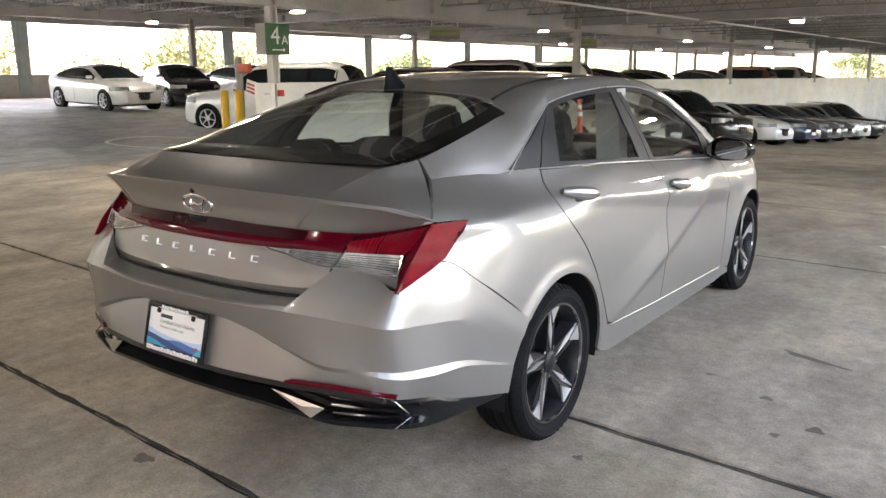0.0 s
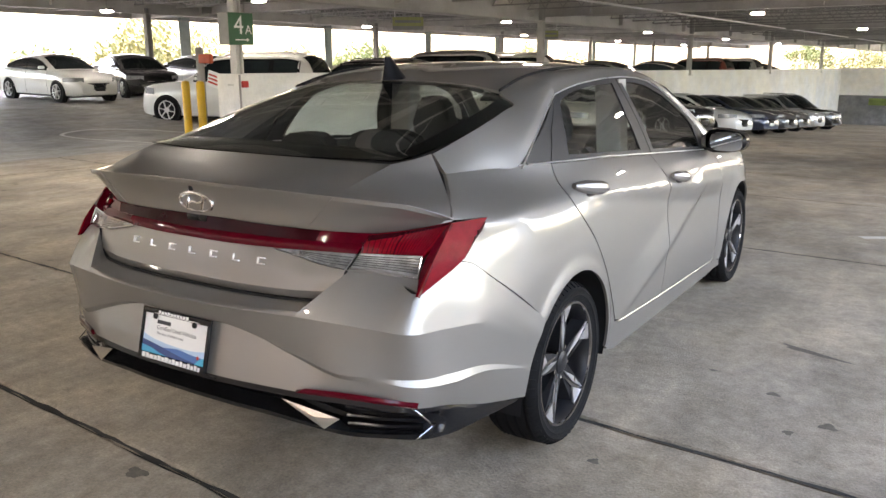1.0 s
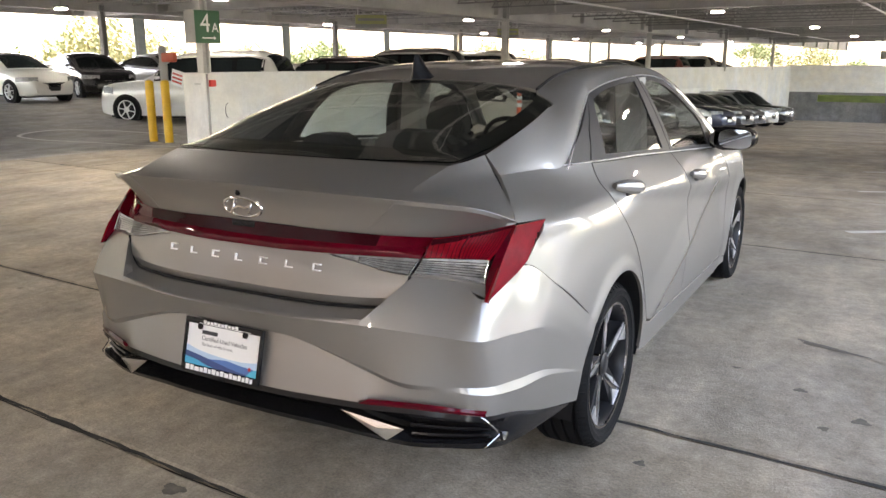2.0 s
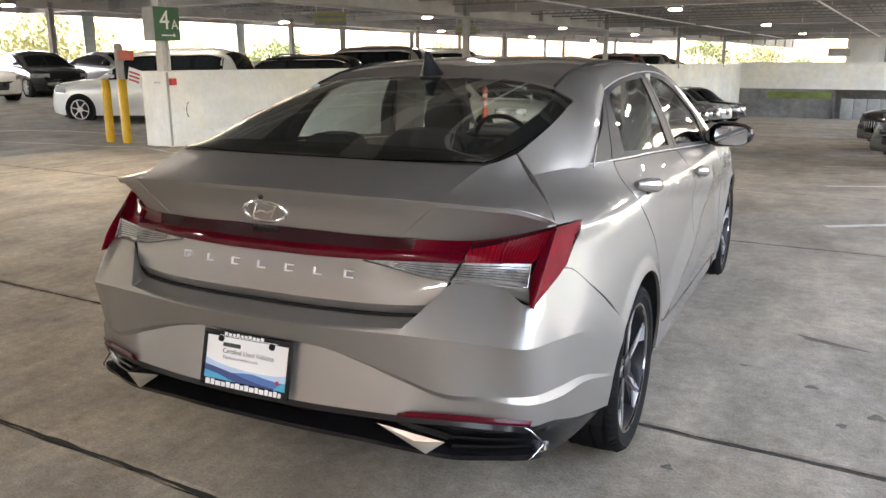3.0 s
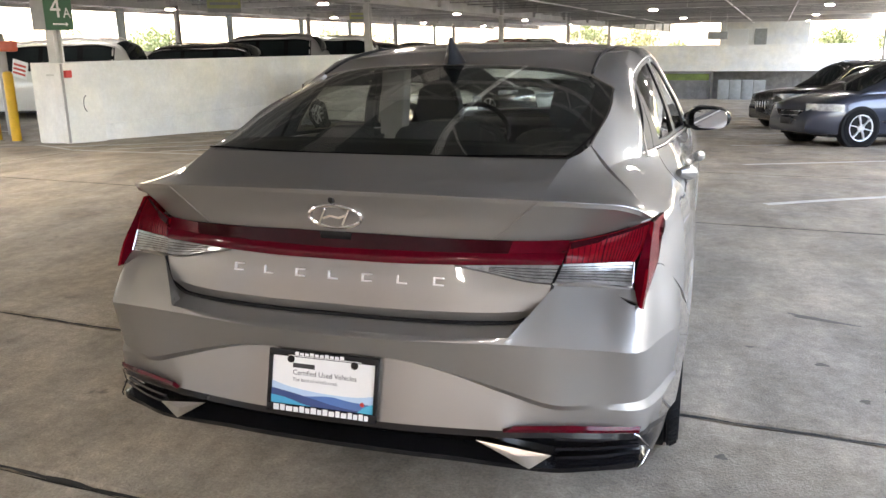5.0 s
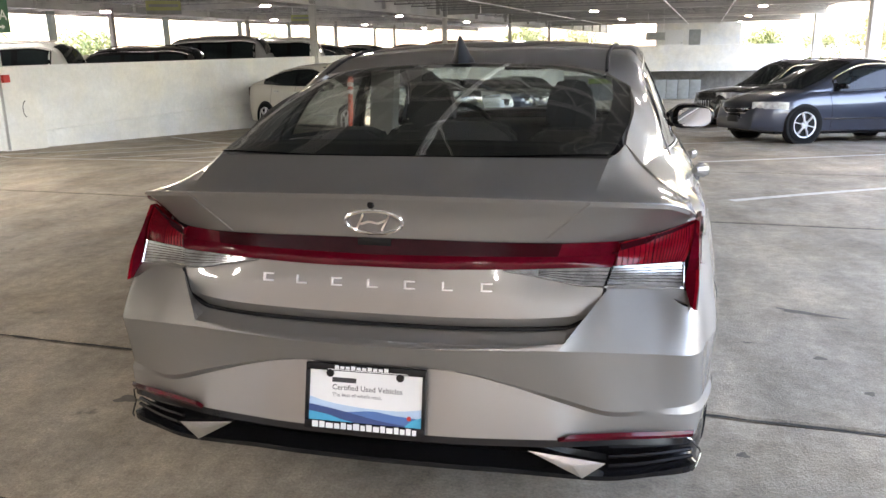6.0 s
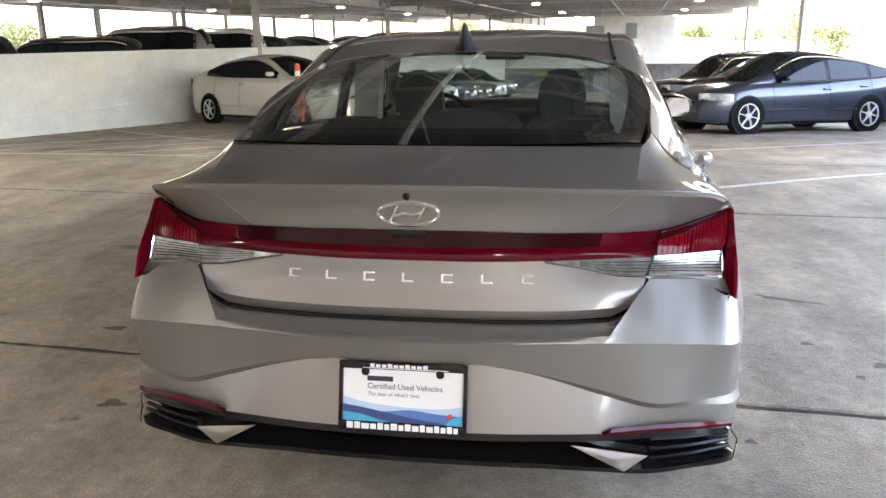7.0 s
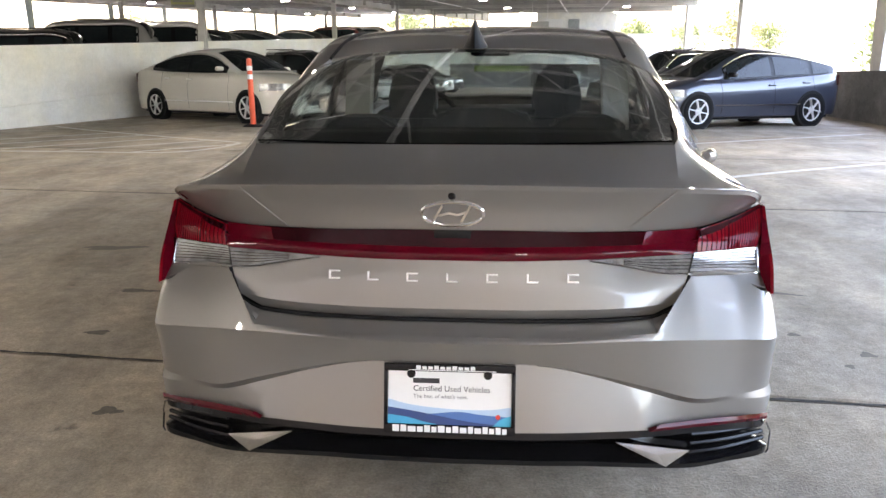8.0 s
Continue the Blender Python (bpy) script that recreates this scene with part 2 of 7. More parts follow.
def add_panel(bm, poly, shape, step=0.03, side=1):
    """A panel with the outline poly in (y, z), on the skin x = shape(y, z)."""
    ys, zs = [p[0] for p in poly], [p[1] for p in poly]
    y = min(ys)
    while y < max(ys):
        z = min(zs)
        while z < max(zs):
            c = clip_to_cell(poly, y, y + step, z, z + step)
            if len(c) > 2 and abs(sum(c[i][0] * c[(i + 1) % len(c)][1] - c[(i + 1) % len(c)][0] * c[i][1] for i in range(len(c)))) > 1e-7:
                vs = []
                for a, b in c:
                    if not vs or (abs(a - vs[-1][0]) + abs(b - vs[-1][1])) > 1e-5:
                        vs.append((a, b))
                if len(vs) > 2:
                    f = [bm.verts.new((side * shape(a, b), a, b)) for a, b in vs]
                    bm.faces.new(f if side > 0 else f[::-1])
            z += step
        y += step
    bmesh.ops.remove_doubles(bm, verts=bm.verts[:], dist=2e-5)
    return bm


def thicken(bm, depth, centre=(0, 2.0, 0.7)):
    """Turns the faces outwards from centre and gives the sheet its thickness inwards."""
    bmesh.ops.remove_doubles(bm, verts=bm.verts[:], dist=2e-5)
    bmesh.ops.recalc_face_normals(bm, faces=bm.faces[:])
    c = Vector(centre)
    if sum((f.calc_center_median() - c).dot(f.normal) * f.calc_area() for f in bm.faces) < 0:
        bmesh.ops.reverse_faces(bm, faces=bm.faces[:])
    if depth:
        bmesh.ops.solidify(bm, geom=bm.faces[:], thickness=depth)
    return bm


def flange(bm, depth, side):
    """Folds the free edges of a side panel inwards."""
    bmesh.ops.remove_doubles(bm, verts=bm.verts[:], dist=2e-4)
    bmesh.ops.dissolve_degenerate(bm, edges=bm.edges[:], dist=1e-4)
    bm.normal_update()
    turned = [f for f in bm.faces if f.normal.x * side < 0]
    if turned:
        bmesh.ops.reverse_faces(bm, faces=turned)
    rim = [e for e in bm.edges if e.is_boundary]
    r = bmesh.ops.extrude_edge_only(bm, edges=rim)
    for v in r["geom"]:
        if isinstance(v, bmesh.types.BMVert):
            v.co.x -= side * depth
    return bm


def double(bm, depth, side):
    """A pane of two parallel faces."""
    bmesh.ops.remove_doubles(bm, verts=bm.verts[:], dist=2e-4)
    bm.normal_update()
    turned = [f for f in bm.faces if f.normal.x * side < 0]
    if turned:
        bmesh.ops.reverse_faces(bm, faces=turned)
    r = bmesh.ops.duplicate(bm, geom=bm.faces[:])
    back = [g for g in r["geom"] if isinstance(g, bmesh.types.BMFace)]
    bmesh.ops.translate(bm, verts=list({v for f in back for v in f.verts}), vec=(-side * depth, 0, 0))
    bmesh.ops.reverse_faces(bm, faces=back)
    return bm


def part(name, bm, material, parent=None, label="", smooth=35):
    """Links a bmesh as one mesh object, under parent."""
    me = bpy.data.meshes.new(name)
    bm.to_mesh(me)
    bm.free()
    for mt in (material if isinstance(material, (list, tuple)) else (material,)):
        me.materials.append(mt)
    if smooth:
        me.polygons.foreach_set("use_smooth", [True] * len(me.polygons))
        me.set_sharp_from_angle(angle=radians(smooth))
    ob = new(name, me)
    if parent:
        ob.parent = parent
    if label:
        ob["label"] = label
    return ob


def lettering(name, words, size, m, material, parent, depth=0.001, spacing=1.0, label=""):
    """Raised writing in the built-in font, as a mesh."""
    cu = bpy.data.curves.new(name, "FONT")
    cu.body, cu.size, cu.extrude, cu.space_character = words, size, depth, spacing
    cu.align_x, cu.align_y, cu.resolution_u = "LEFT", "BOTTOM_BASELINE", 3
    tmp = bpy.data.objects.new(name, cu)
    scene.collection.objects.link(tmp)
    me = bpy.data.meshes.new_from_object(tmp.evaluated_get(bpy.context.evaluated_depsgraph_get()))
    bpy.data.objects.remove(tmp)
    me.transform(m)
    me.materials.clear()
    me.materials.append(material)
    ob = new(name, me)
    ob.parent = parent
    if label:
        ob["label"] = label
    return ob


def thing(name, m=None, label="", category="", group=""):
    ob = new(name)
    if m is not None:
        ob.matrix_world = m
    return tagged(ob, label, category, group)


# ---- the garage: u across, v along, turned a little against the car ----
GARAGE = pose(0, 0, 0, 0, 0, -4.3)
WALL_U, RIGHT_U, LEFT_U, END_V, BACK_V = -10.1, 6.3, -31.0, 64.0, -8.6
CEIL = 3.35
GATE_U, GATE_V = 4.0, 8.9  # where the unseen side opening, added to let light in, steps in
GATE_B = -0.6  # and where it ends, to keep the rear floor darker
EDGE_V = -6.5  # the unseen roof ends here, so daylight falls on the added wall behind


def level(v):
    """The lane's floor: level by the car, then a ramp that falls away."""
    d = v - 6.3
    return 0.0 if d < -1 else -0.055 * (d if d > 1 else (d + 1) ** 2 / 4)


def drop(v):
    """The upper structure falls a little along the lane."""
    return -0.0075 * max(0.0, v - 9.0)


def setting(name, bm, material, label="", category="", smooth=0, fall=False):
    if fall:
        for v in bm.verts:
            v.co.z += drop(v.co.y)
    ob = part(name, bm, material, smooth=smooth)
    ob.matrix_world = GARAGE
    return tagged(ob, label, category, kind="structure")


def deck_height(u, v):
    """The neighbouring deck: it dips from the lane's edge and rises to the far parapet; behind the wall it is plain."""
    dip = float(np.interp(u, [LEFT_U, -20.0, -15.7, -13.5, -12.0, WALL_U], [0.436, 0.20, -0.17, -0.20, -0.20, level(min(v, 9.0))]))
    plain = 0.06 + 0.018 * (WALL_U - u)
    f = min(max((v - 16.0) / 3.0, 0), 1)
    return dip + (plain - dip) * f


def lane_floor():
    bm = bmesh.new()
    n = 60
    vs = [BACK_V + (END_V + 6 - BACK_V) * k / n for k in range(n + 1)]
    for a, b in zip(vs, vs[1:]):
        za, zb = level(a) - 0.03, level(b) - 0.03
        f = [bm.verts.new(p) for p in ((WALL_U - 0.1, a, za), (RIGHT_U + 0.3, a, za), (RIGHT_U + 0.3, b, zb), (WALL_U - 0.1, b, zb))]
        bm.faces.new(f)
    bmesh.ops.remove_doubles(bm, verts=bm.verts[:], dist=1e-4)
    floor = setting("floor", bm, JOINT, "tan stained concrete parking floor falling into a ramp", "floor")
    cuts = [BACK_V, -6.0, -2.9, 0.07, 1.33, 4.93, 8.25, 11.6, 15.0, 18.4, 21.8, 25.2, 28.6, 32.0, 35.4, 38.8, 42.2, 45.6, 49.0, 52.4, 55.8, END_V + 6]
    for a, b in zip(cuts, cuts[1:]):
        bm = bmesh.new()
        rng = random.Random(int(a * 10))
        k = 12
        cols = 90
        grid = []
        for j in range(k + 1):
            v = a + (b - a) * j / k
            row = []
            for i in range(cols + 1):
                u = WALL_U + 0.02 + (RIGHT_U - WALL_U - 0.04) * i / cols
                wob = (rng.uniform(-0.007, 0.007) if j in (0, k) else 0) + (0.015 if j == 0 else -0.015 if j == k else 0)
                row.append(Vector((u, v + wob, level(v))))
            grid.append(row)
        # the edges turn down into the joint
        first, last = [p + Vector((0, -0.004, -0.024)) for p in grid[0]], [p + Vector((0, 0.004, -0.024)) for p in grid[-1]]
        near, far = [p + Vector((0, 0.012, 0)) for p in grid[0]], [p - Vector((0, 0.012, 0)) for p in grid[-1]]
        for row, inner in ((grid[0], near), (grid[-1], far)):
            for i, p in enumerate(row):
                p.z -= 0.006
        add_grid(bm, [first, grid[0], near, *grid[1:-1], far, grid[-1], last])
        part("slab", bm, FLOOR, floor, smooth=20)
    # the joint where the lane meets the neighbouring deck
    bm = bmesh.new()
    edge = spline([(-8.75, -3.0, 0), (-8.66, 2.9, 0), (-8.5, 4.3, 0), (-8.38, 5.5, 0), (-8.38, 6.4, 0), (-8.52, 7.05, 0), (-8.83, 7.8, 0), (-9.12, 8.5, 0)], 60)
    rng = random.Random(4)
    add_grid(bm, [[(p.x + e * (0.011 + rng.uniform(-0.005, 0.005)), p.y, level(p.y) + 0.003) for p in edge] for e in (-1, 1)])
    part("joint_sealant", bm, JOINT, floor, smooth=0)
    # dark crumbling sealant that nearly fills the joints
    for v in cuts[1:-1]:
        bm = bmesh.new()
        rng = random.Random(int(v * 7))
        us = [WALL_U + 0.02 + (RIGHT_U - WALL_U - 0.04) * i / 220 for i in range(221)]
        add_grid(bm, [[(u, v + e * (0.010 + rng.uniform(-0.007, 0.006)), level(v) - 0.0035) for u in us] for e in (-1, 1)])
        part("joint_sealant", bm, JOINT, floor, smooth=0)
    return floor


lane_floor()

# the level deck beyond the low wall
bm = bmesh.new()
us, vs = [LEFT_U - 0.3, -25.0, -20.0, -17.6, -15.7, -13.5, -12.0, -11.0, WALL_U], [BACK_V, -2, 2, 5.3, 5.9, 6.5, 7.1, 8, 9, 9.6, 12, 16, 17.5, 19, 30, END_V, END_V + 40]
add_grid(bm, [[(u, v, deck_height(u, v)) for u in us] + [(WALL_U + (0.06 if v < 8.9 else 0.01), v, deck_height(WALL_U, v) - 0.003)] for v in vs])
setting("floor_upper_deck", bm, FLOOR_GREY, "grey concrete parking deck behind the low wall", "floor", fall=True)
bm = bmesh.new()
add_grid(bm, [[(-900, -900, -7.5), (900, -900, -7.5)], [(-900, 900, -7.5), (900, 900, -7.5)]])
tagged(part("ground", bm, mat("ground_gravel", (0.17, 0.17, 0.16), 0.9, 0, 0.4, 0.05, 2), smooth=0), "grey open ground outside below the parking deck", "ground", kind="structure")


def low_wall():
    bm = bmesh.new()
    v0, v1 = 9.0, END_V
    n = 26
    for k in range(n):
        a, b = v0 + (v1 - v0) * k / n, v0 + (v1 - v0) * (k + 1) / n
        za, zb = level(a) - 0.15, level(b) - 0.15
        top = 1.22
        q = [(WALL_U, a, za), (WALL_U, b, zb), (WALL_U, b, top), (WALL_U, a, top), (WALL_U - 0.2, a, top), (WALL_U - 0.2, b, top), (WALL_U - 0.2, b, -0.2), (WALL_U - 0.2, a, -0.2)]
        w = [bm.verts.new(p) for p in q]
        for f in ((0, 1, 2, 3), (3, 2, 5, 4), (4, 5, 6, 7)):
            bm.faces.new([w[i] for i in f])
    bmesh.ops.remove_doubles(bm, verts=bm.verts[:], dist=1e-4)
    wall = setting("wall_low", bm, WALL, "white-painted concrete barrier wall with scuffs and stains", "wall", fall=True)
    # the kerb-like footing that follows the ramp
    bm = bmesh.new()
    for k in range(n):
        a, b = v0 + 0.25 + (v1 - v0 - 0.25) * k / n, v0 + 0.25 + (v1 - v0 - 0.25) * (k + 1) / n
        p = [bm.verts.new(c) for c in ((WALL_U + 0.035, a, level(a) - 0.1), (WALL_U + 0.035, b, level(b) - 0.1), (WALL_U + 0.035, b, 0.11 - 0.004 * (b - v0)), (WALL_U + 0.035, a, 0.11 - 0.004 * (a - v0)), (WALL_U, a, 0.115 - 0.004 * (a - v0)), (WALL_U, b, 0.115 - 0.004 * (b - v0)))]
        bm.faces.new(p[:4])
        bm.faces.new((p[3], p[2], p[5], p[4]))
    part("footing", bm, WALL, wall, smooth=0)
    # the thick pier at its end, with a cap
    bm = bmesh.new()
    add_prism(bm, [(WALL_U - 0.78, 8.70), (WALL_U + 0.2, 8.40), (WALL_U + 0.2, 9.25), (WALL_U - 0.65, 9.40)], Matrix.Translation((0, 0, -0.3)), 1.51)
    part("pier", bm, WALL, wall, "boxed end pier of the wall", 20)
    bm = bmesh.new()
    add_tube(bm, [(WALL_U + 0.215, 8.43, -0.1), (WALL_U + 0.215, 8.43, 1.2)], 0.02)
    part("conduit", bm, STEEL, wall, "thin grey conduit")
    bm = bmesh.new()
    add_box(bm, WALL_U + 0.2, WALL_U + 0.26, 8.47, 8.60, 0.97, 1.09, 0.01)
    part("call_box", bm, RED, wall, "small red alarm box", 20)
    bm = bmesh.new()
    add_tube(bm, [(WALL_U + 0.205, 8.9 + 0.08 * math.cos(a * 0.55), 0.52 + 0.14 * math.sin(a * 0.55)) for a in range(3, 9)], 0.006, 6)
    part("wall_mark", bm, DARK_GREY, wall)


low_wall()


def column(u, v, z0, z1, w, material, name="column", label="", plate=True):
    bm = bmesh.new()
    t = 0.035
    add_box(bm, u - w / 2, u + w / 2, v - w / 2, v - w / 2 + t, z0, z1)
    add_box(bm, u - w / 2, u + w / 2, v + w / 2 - t, v + w / 2, z0, z1)
    add_box(bm, u - t / 2, u + t / 2, v - w / 2 + t, v + w / 2 - t, z0, z1)
    if plate:
        add_box(bm, u - w * 0.8, u + w * 0.8, v - w * 0.8, v + w * 0.8, z0, z0 + 0.03)
    return setting(name, bm, material, label, "column", fall=True)


for v in (8.6, 20.0, 32.6, 45.0, 57.4):
    column(WALL_U - 0.04, v, 1.0, CEIL, 0.17, COLUMN, label="pale grey steel column on the low wall")
for v in (17.0, 30.0, 41.8, 54.0, 66.0, 80.0):
    column(-25.4, v, 0.2, CEIL + 0.1, 0.20, STEEL, label="grey steel column of the far bay")


def tapered_column(u, v, z0, z1, m=TEAL, wide=0.32, base=0.15):
    bm = bmesh.new()
    for s, d in ((-1, 1), (1, -1)):
        add_prism(bm, [(-base / 2, z0), (base / 2, z0), (wide / 2, z1), (-wide / 2, z1)], Matrix.Translation((u, v + s * 0.16, 0)) @ pose(0, 0, 0, 90, 0, 90), 0.04)
    add_box(bm, u - 0.02, u + 0.06, v - 0.14, v + 0.14, z0, z1)
    return setting("column", bm, m, "tapered outer column painted green-grey", "column", fall=True)


for v in (4.0, 13.0, 22.7, 32.3, 41.6, 50.0, 57.3, 66.0, 75.0):
    tapered_column(LEFT_U, v, 0.6, CEIL + 0.2)
for v in (9.2, 17.2, 33.0, 50.0):
    bm = bmesh.new()
    z0 = level(v)
    add_prism(bm, [(-0.22, z0 - 0.1), (0.22, z0 - 0.1), (0.5, CEIL), (-0.5, CEIL)], Matrix.Translation((RIGHT_U + 0.22, v - 0.2, 0)) @ pose(0, 0, 0, 90, 0, 90), 0.4)
    setting("column", bm, WALL, "pale tapered concrete column at the open side", "column", 0)


def parapets():
    bm = bmesh.new()
    n = 30
    for k in range(n):
        a, b = GATE_V + (END_V - GATE_V) * k / n, GATE_V + (END_V - GATE_V) * (k + 1) / n
        za, zb = level(a), level(b)
        r0, r1 = RIGHT_U, RIGHT_U + 0.2
        w = [bm.verts.new(p) for p in ((r0, a, za - 0.2), (r0, b, zb - 0.2), (r0, b, zb + 1.07), (r0, a, za + 1.07), (r1, a, za + 1.07), (r1, b, zb + 1.07), (r1, b, zb - 0.5), (r1, a, za - 0.5))]
        for f in ((0, 1, 2, 3), (3, 2, 5, 4), (4, 5, 6, 7)):
            bm.faces.new([w[i] for i in f])
    bmesh.ops.remove_doubles(bm, verts=bm.verts[:], dist=1e-4)
    # unseen stretch, added to shade the floor behind the car
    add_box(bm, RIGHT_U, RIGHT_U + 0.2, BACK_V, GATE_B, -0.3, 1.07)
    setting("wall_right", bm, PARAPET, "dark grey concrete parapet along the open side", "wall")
    bm = bmesh.new()
    add_box(bm, LEFT_U - 0.2, LEFT_U, BACK_V, END_V + 40, 0, 1.46)
    setting("wall_left", bm, PALE_CONCRETE, "grey concrete parapet of the far open side", "wall", fall=True)
    # unseen wall, added as a reflector for the boot lid and bumper
    bm = bmesh.new()
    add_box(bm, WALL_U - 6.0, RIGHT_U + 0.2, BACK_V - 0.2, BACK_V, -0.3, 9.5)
    setting("wall_reflector_back", bm, PARAPET, "tall grey reflector wall added unseen behind the lane", "wall")
    bm = bmesh.new()
    add_box(bm, LEFT_U - 0.2, WALL_U - 6.0, BACK_V - 0.2, BACK_V, -0.3, 1.07)
    setting("wall_corner", bm, PARAPET, "grey concrete parapet behind the far deck", "wall")


parapets()
# unseen wall, added as a reflector for the bumper's left corner
bm = bmesh.new()
add_box(bm, -7.3, -7.1, BACK_V, 1.6, -0.3, CEIL - 0.5)
setting("wall_reflector_side", bm, WALL, "white reflector wall added unseen beside the lane", "wall")


def end_wall():
    """The far cross wall over the foot of the ramp."""
    z = level(END_V)
    bm = bmesh.new()
    add_box(bm, WALL_U - 0.2, RIGHT_U + 0.2, END_V, END_V + 0.3, -1.05, 0.88)
    setting("wall_end", bm, WALL, "white-painted cross wall above the ramp's foot", "wall")
    bm = bmesh.new()
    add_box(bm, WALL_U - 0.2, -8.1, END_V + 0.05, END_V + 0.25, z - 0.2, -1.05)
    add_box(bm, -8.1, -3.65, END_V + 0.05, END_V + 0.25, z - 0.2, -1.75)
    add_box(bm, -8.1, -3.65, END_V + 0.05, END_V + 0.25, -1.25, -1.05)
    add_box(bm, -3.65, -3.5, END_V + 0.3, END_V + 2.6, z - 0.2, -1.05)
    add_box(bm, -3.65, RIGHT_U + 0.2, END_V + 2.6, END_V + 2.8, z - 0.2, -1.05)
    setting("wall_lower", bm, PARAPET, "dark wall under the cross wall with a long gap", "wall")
    bm = bmesh.new()
    add_box(bm, -3.5, 3.4, END_V + 8.0, END_V + 8.3, 0.0, CEIL)
    setting("wall_stair", bm, WALL, "cream stair-core wall behind the cross wall", "wall")
    bm = bmesh.new()
    add_box(bm, WALL_U, RIGHT_U, END_V + 0.3, END_V + 9, -0.2, 0.02)
    setting("floor_end", bm, FLOOR_GREY, "deck beyond the cross wall", "floor")
    # the grass bank outside, seen through the gap; its sunlight is in the colour
    bm = bmesh.new()
    rng = random.Random(12)
    add_grid(bm, [[(WALL_U - 8 + 1.5 * i, END_V + 10 + 1.6 * j, -5.0 + 0.42 * j + rng.uniform(-0.12, 0.12)) for i in range(18)] for j in range(11)])
    setting("lawn", bm, mat("sunny_grass", (0.26, 0.33, 0.09), 0.9, 0, 0.35, 0.8, 9, 0.4), "green grass bank outside the far wall, sunlight put into its colour", "grass")
    for u, w, mt, nm in ((-2.0, 1.5, WHITE, "door_1"), (-0.3, 0.95, GREY_SIGN, "door_2")):
        bm = bmesh.new()
        add_box(bm, u - w / 2, u + w / 2, END_V + 7.94, END_V + 7.99, 0.02, 2.1, 0.01)
        d = setting(nm, bm, mt, "flush steel door in the stair-core wall", "door")
        bm = bmesh.new()
        add_box(bm, u + w / 2 - 0.14, u + w / 2 - 0.06, END_V + 7.9, END_V + 7.94, 0.98, 1.06, 0.01)
        part("door_handle", bm, CHROME, d, smooth=0)
    for k in range(4):
        bm = bmesh.new()
        u = -2.9 + 0.85 * k
        add_box(bm, u, u + 0.8, END_V - 0.7, END_V - 0.62, z + 0.05, z + 1.5, 0.02)
        add_box(bm, u + 0.05, u + 0.13, END_V - 0.9, END_V - 0.4, z, z + 0.06)
        add_box(bm, u + 0.67, u + 0.75, END_V - 0.9, END_V - 0.4, z, z + 0.06)
        b = part("barrier", bm, GREY_SIGN)
        b.matrix_world = GARAGE
        tagged(b, "light grey barrier panel standing on the lower floor", "barrier", "barrier panels")


end_wall()


def ceiling():
    """Corrugated steel deck on open-web joists and girders."""
    bm = bmesh.new()
    u = LEFT_U - 1
    pts = []
    while u < RIGHT_U + 1:
        pts += [(u, 0), (u + 0.22, 0), (u + 0.27, 0.06), (u + 0.49, 0.06), (u + 0.54, 0)]
        u += 0.54
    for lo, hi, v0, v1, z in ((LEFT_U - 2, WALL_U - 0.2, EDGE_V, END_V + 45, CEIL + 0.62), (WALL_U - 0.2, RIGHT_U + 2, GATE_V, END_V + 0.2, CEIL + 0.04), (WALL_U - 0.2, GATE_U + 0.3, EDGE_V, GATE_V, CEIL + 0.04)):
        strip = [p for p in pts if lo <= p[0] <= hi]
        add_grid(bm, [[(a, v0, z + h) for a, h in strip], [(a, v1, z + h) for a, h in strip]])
    # unseen roof piece, added to keep side light off the rear floor
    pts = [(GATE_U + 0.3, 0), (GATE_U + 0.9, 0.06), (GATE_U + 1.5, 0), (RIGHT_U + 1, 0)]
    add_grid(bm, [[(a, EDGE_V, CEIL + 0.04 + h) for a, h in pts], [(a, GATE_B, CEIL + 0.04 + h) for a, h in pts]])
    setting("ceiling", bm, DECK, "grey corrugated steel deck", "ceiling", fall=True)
    bm = bmesh.new()
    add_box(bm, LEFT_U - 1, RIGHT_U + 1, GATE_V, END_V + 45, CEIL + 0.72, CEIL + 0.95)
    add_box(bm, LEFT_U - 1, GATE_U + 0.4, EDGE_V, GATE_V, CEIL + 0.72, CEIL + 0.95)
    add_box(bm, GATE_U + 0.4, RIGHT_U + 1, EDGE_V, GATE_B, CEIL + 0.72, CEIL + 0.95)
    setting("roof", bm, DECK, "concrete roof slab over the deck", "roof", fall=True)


ceiling()


def girder(a, b, z0, z1, name="girder", w=0.34, material=GIRDER):
    """A rolled beam with flanges from a to b."""
    bm = bmesh.new()
    a, b = Vector((*a, 0)), Vector((*b, 0))
    d = (b - a)
    m = Matrix.Translation(a) @ d.to_track_quat("Y", "Z").to_matrix().to_4x4()
    L = d.length
    add_box(bm, -w / 2, w / 2, 0, L, z0, z0 + 0.03, m=m)
    add_box(bm, -w / 2, w / 2, 0, L, z1 - 0.03, z1, m=m)
    add_box(bm, -0.012, 0.012, 0, L, z0 + 0.03, z1 - 0.03, m=m)
    k = 1.5
    while k < L:
        add_box(bm, -w / 2 + 0.01, w / 2 - 0.01, k - 0.006, k + 0.006, z0 + 0.03, z1 - 0.03, m=m)
        k += 6.1
    return setting(name, bm, material, "deep grey steel girder with stiffeners", "girder", fall=True)


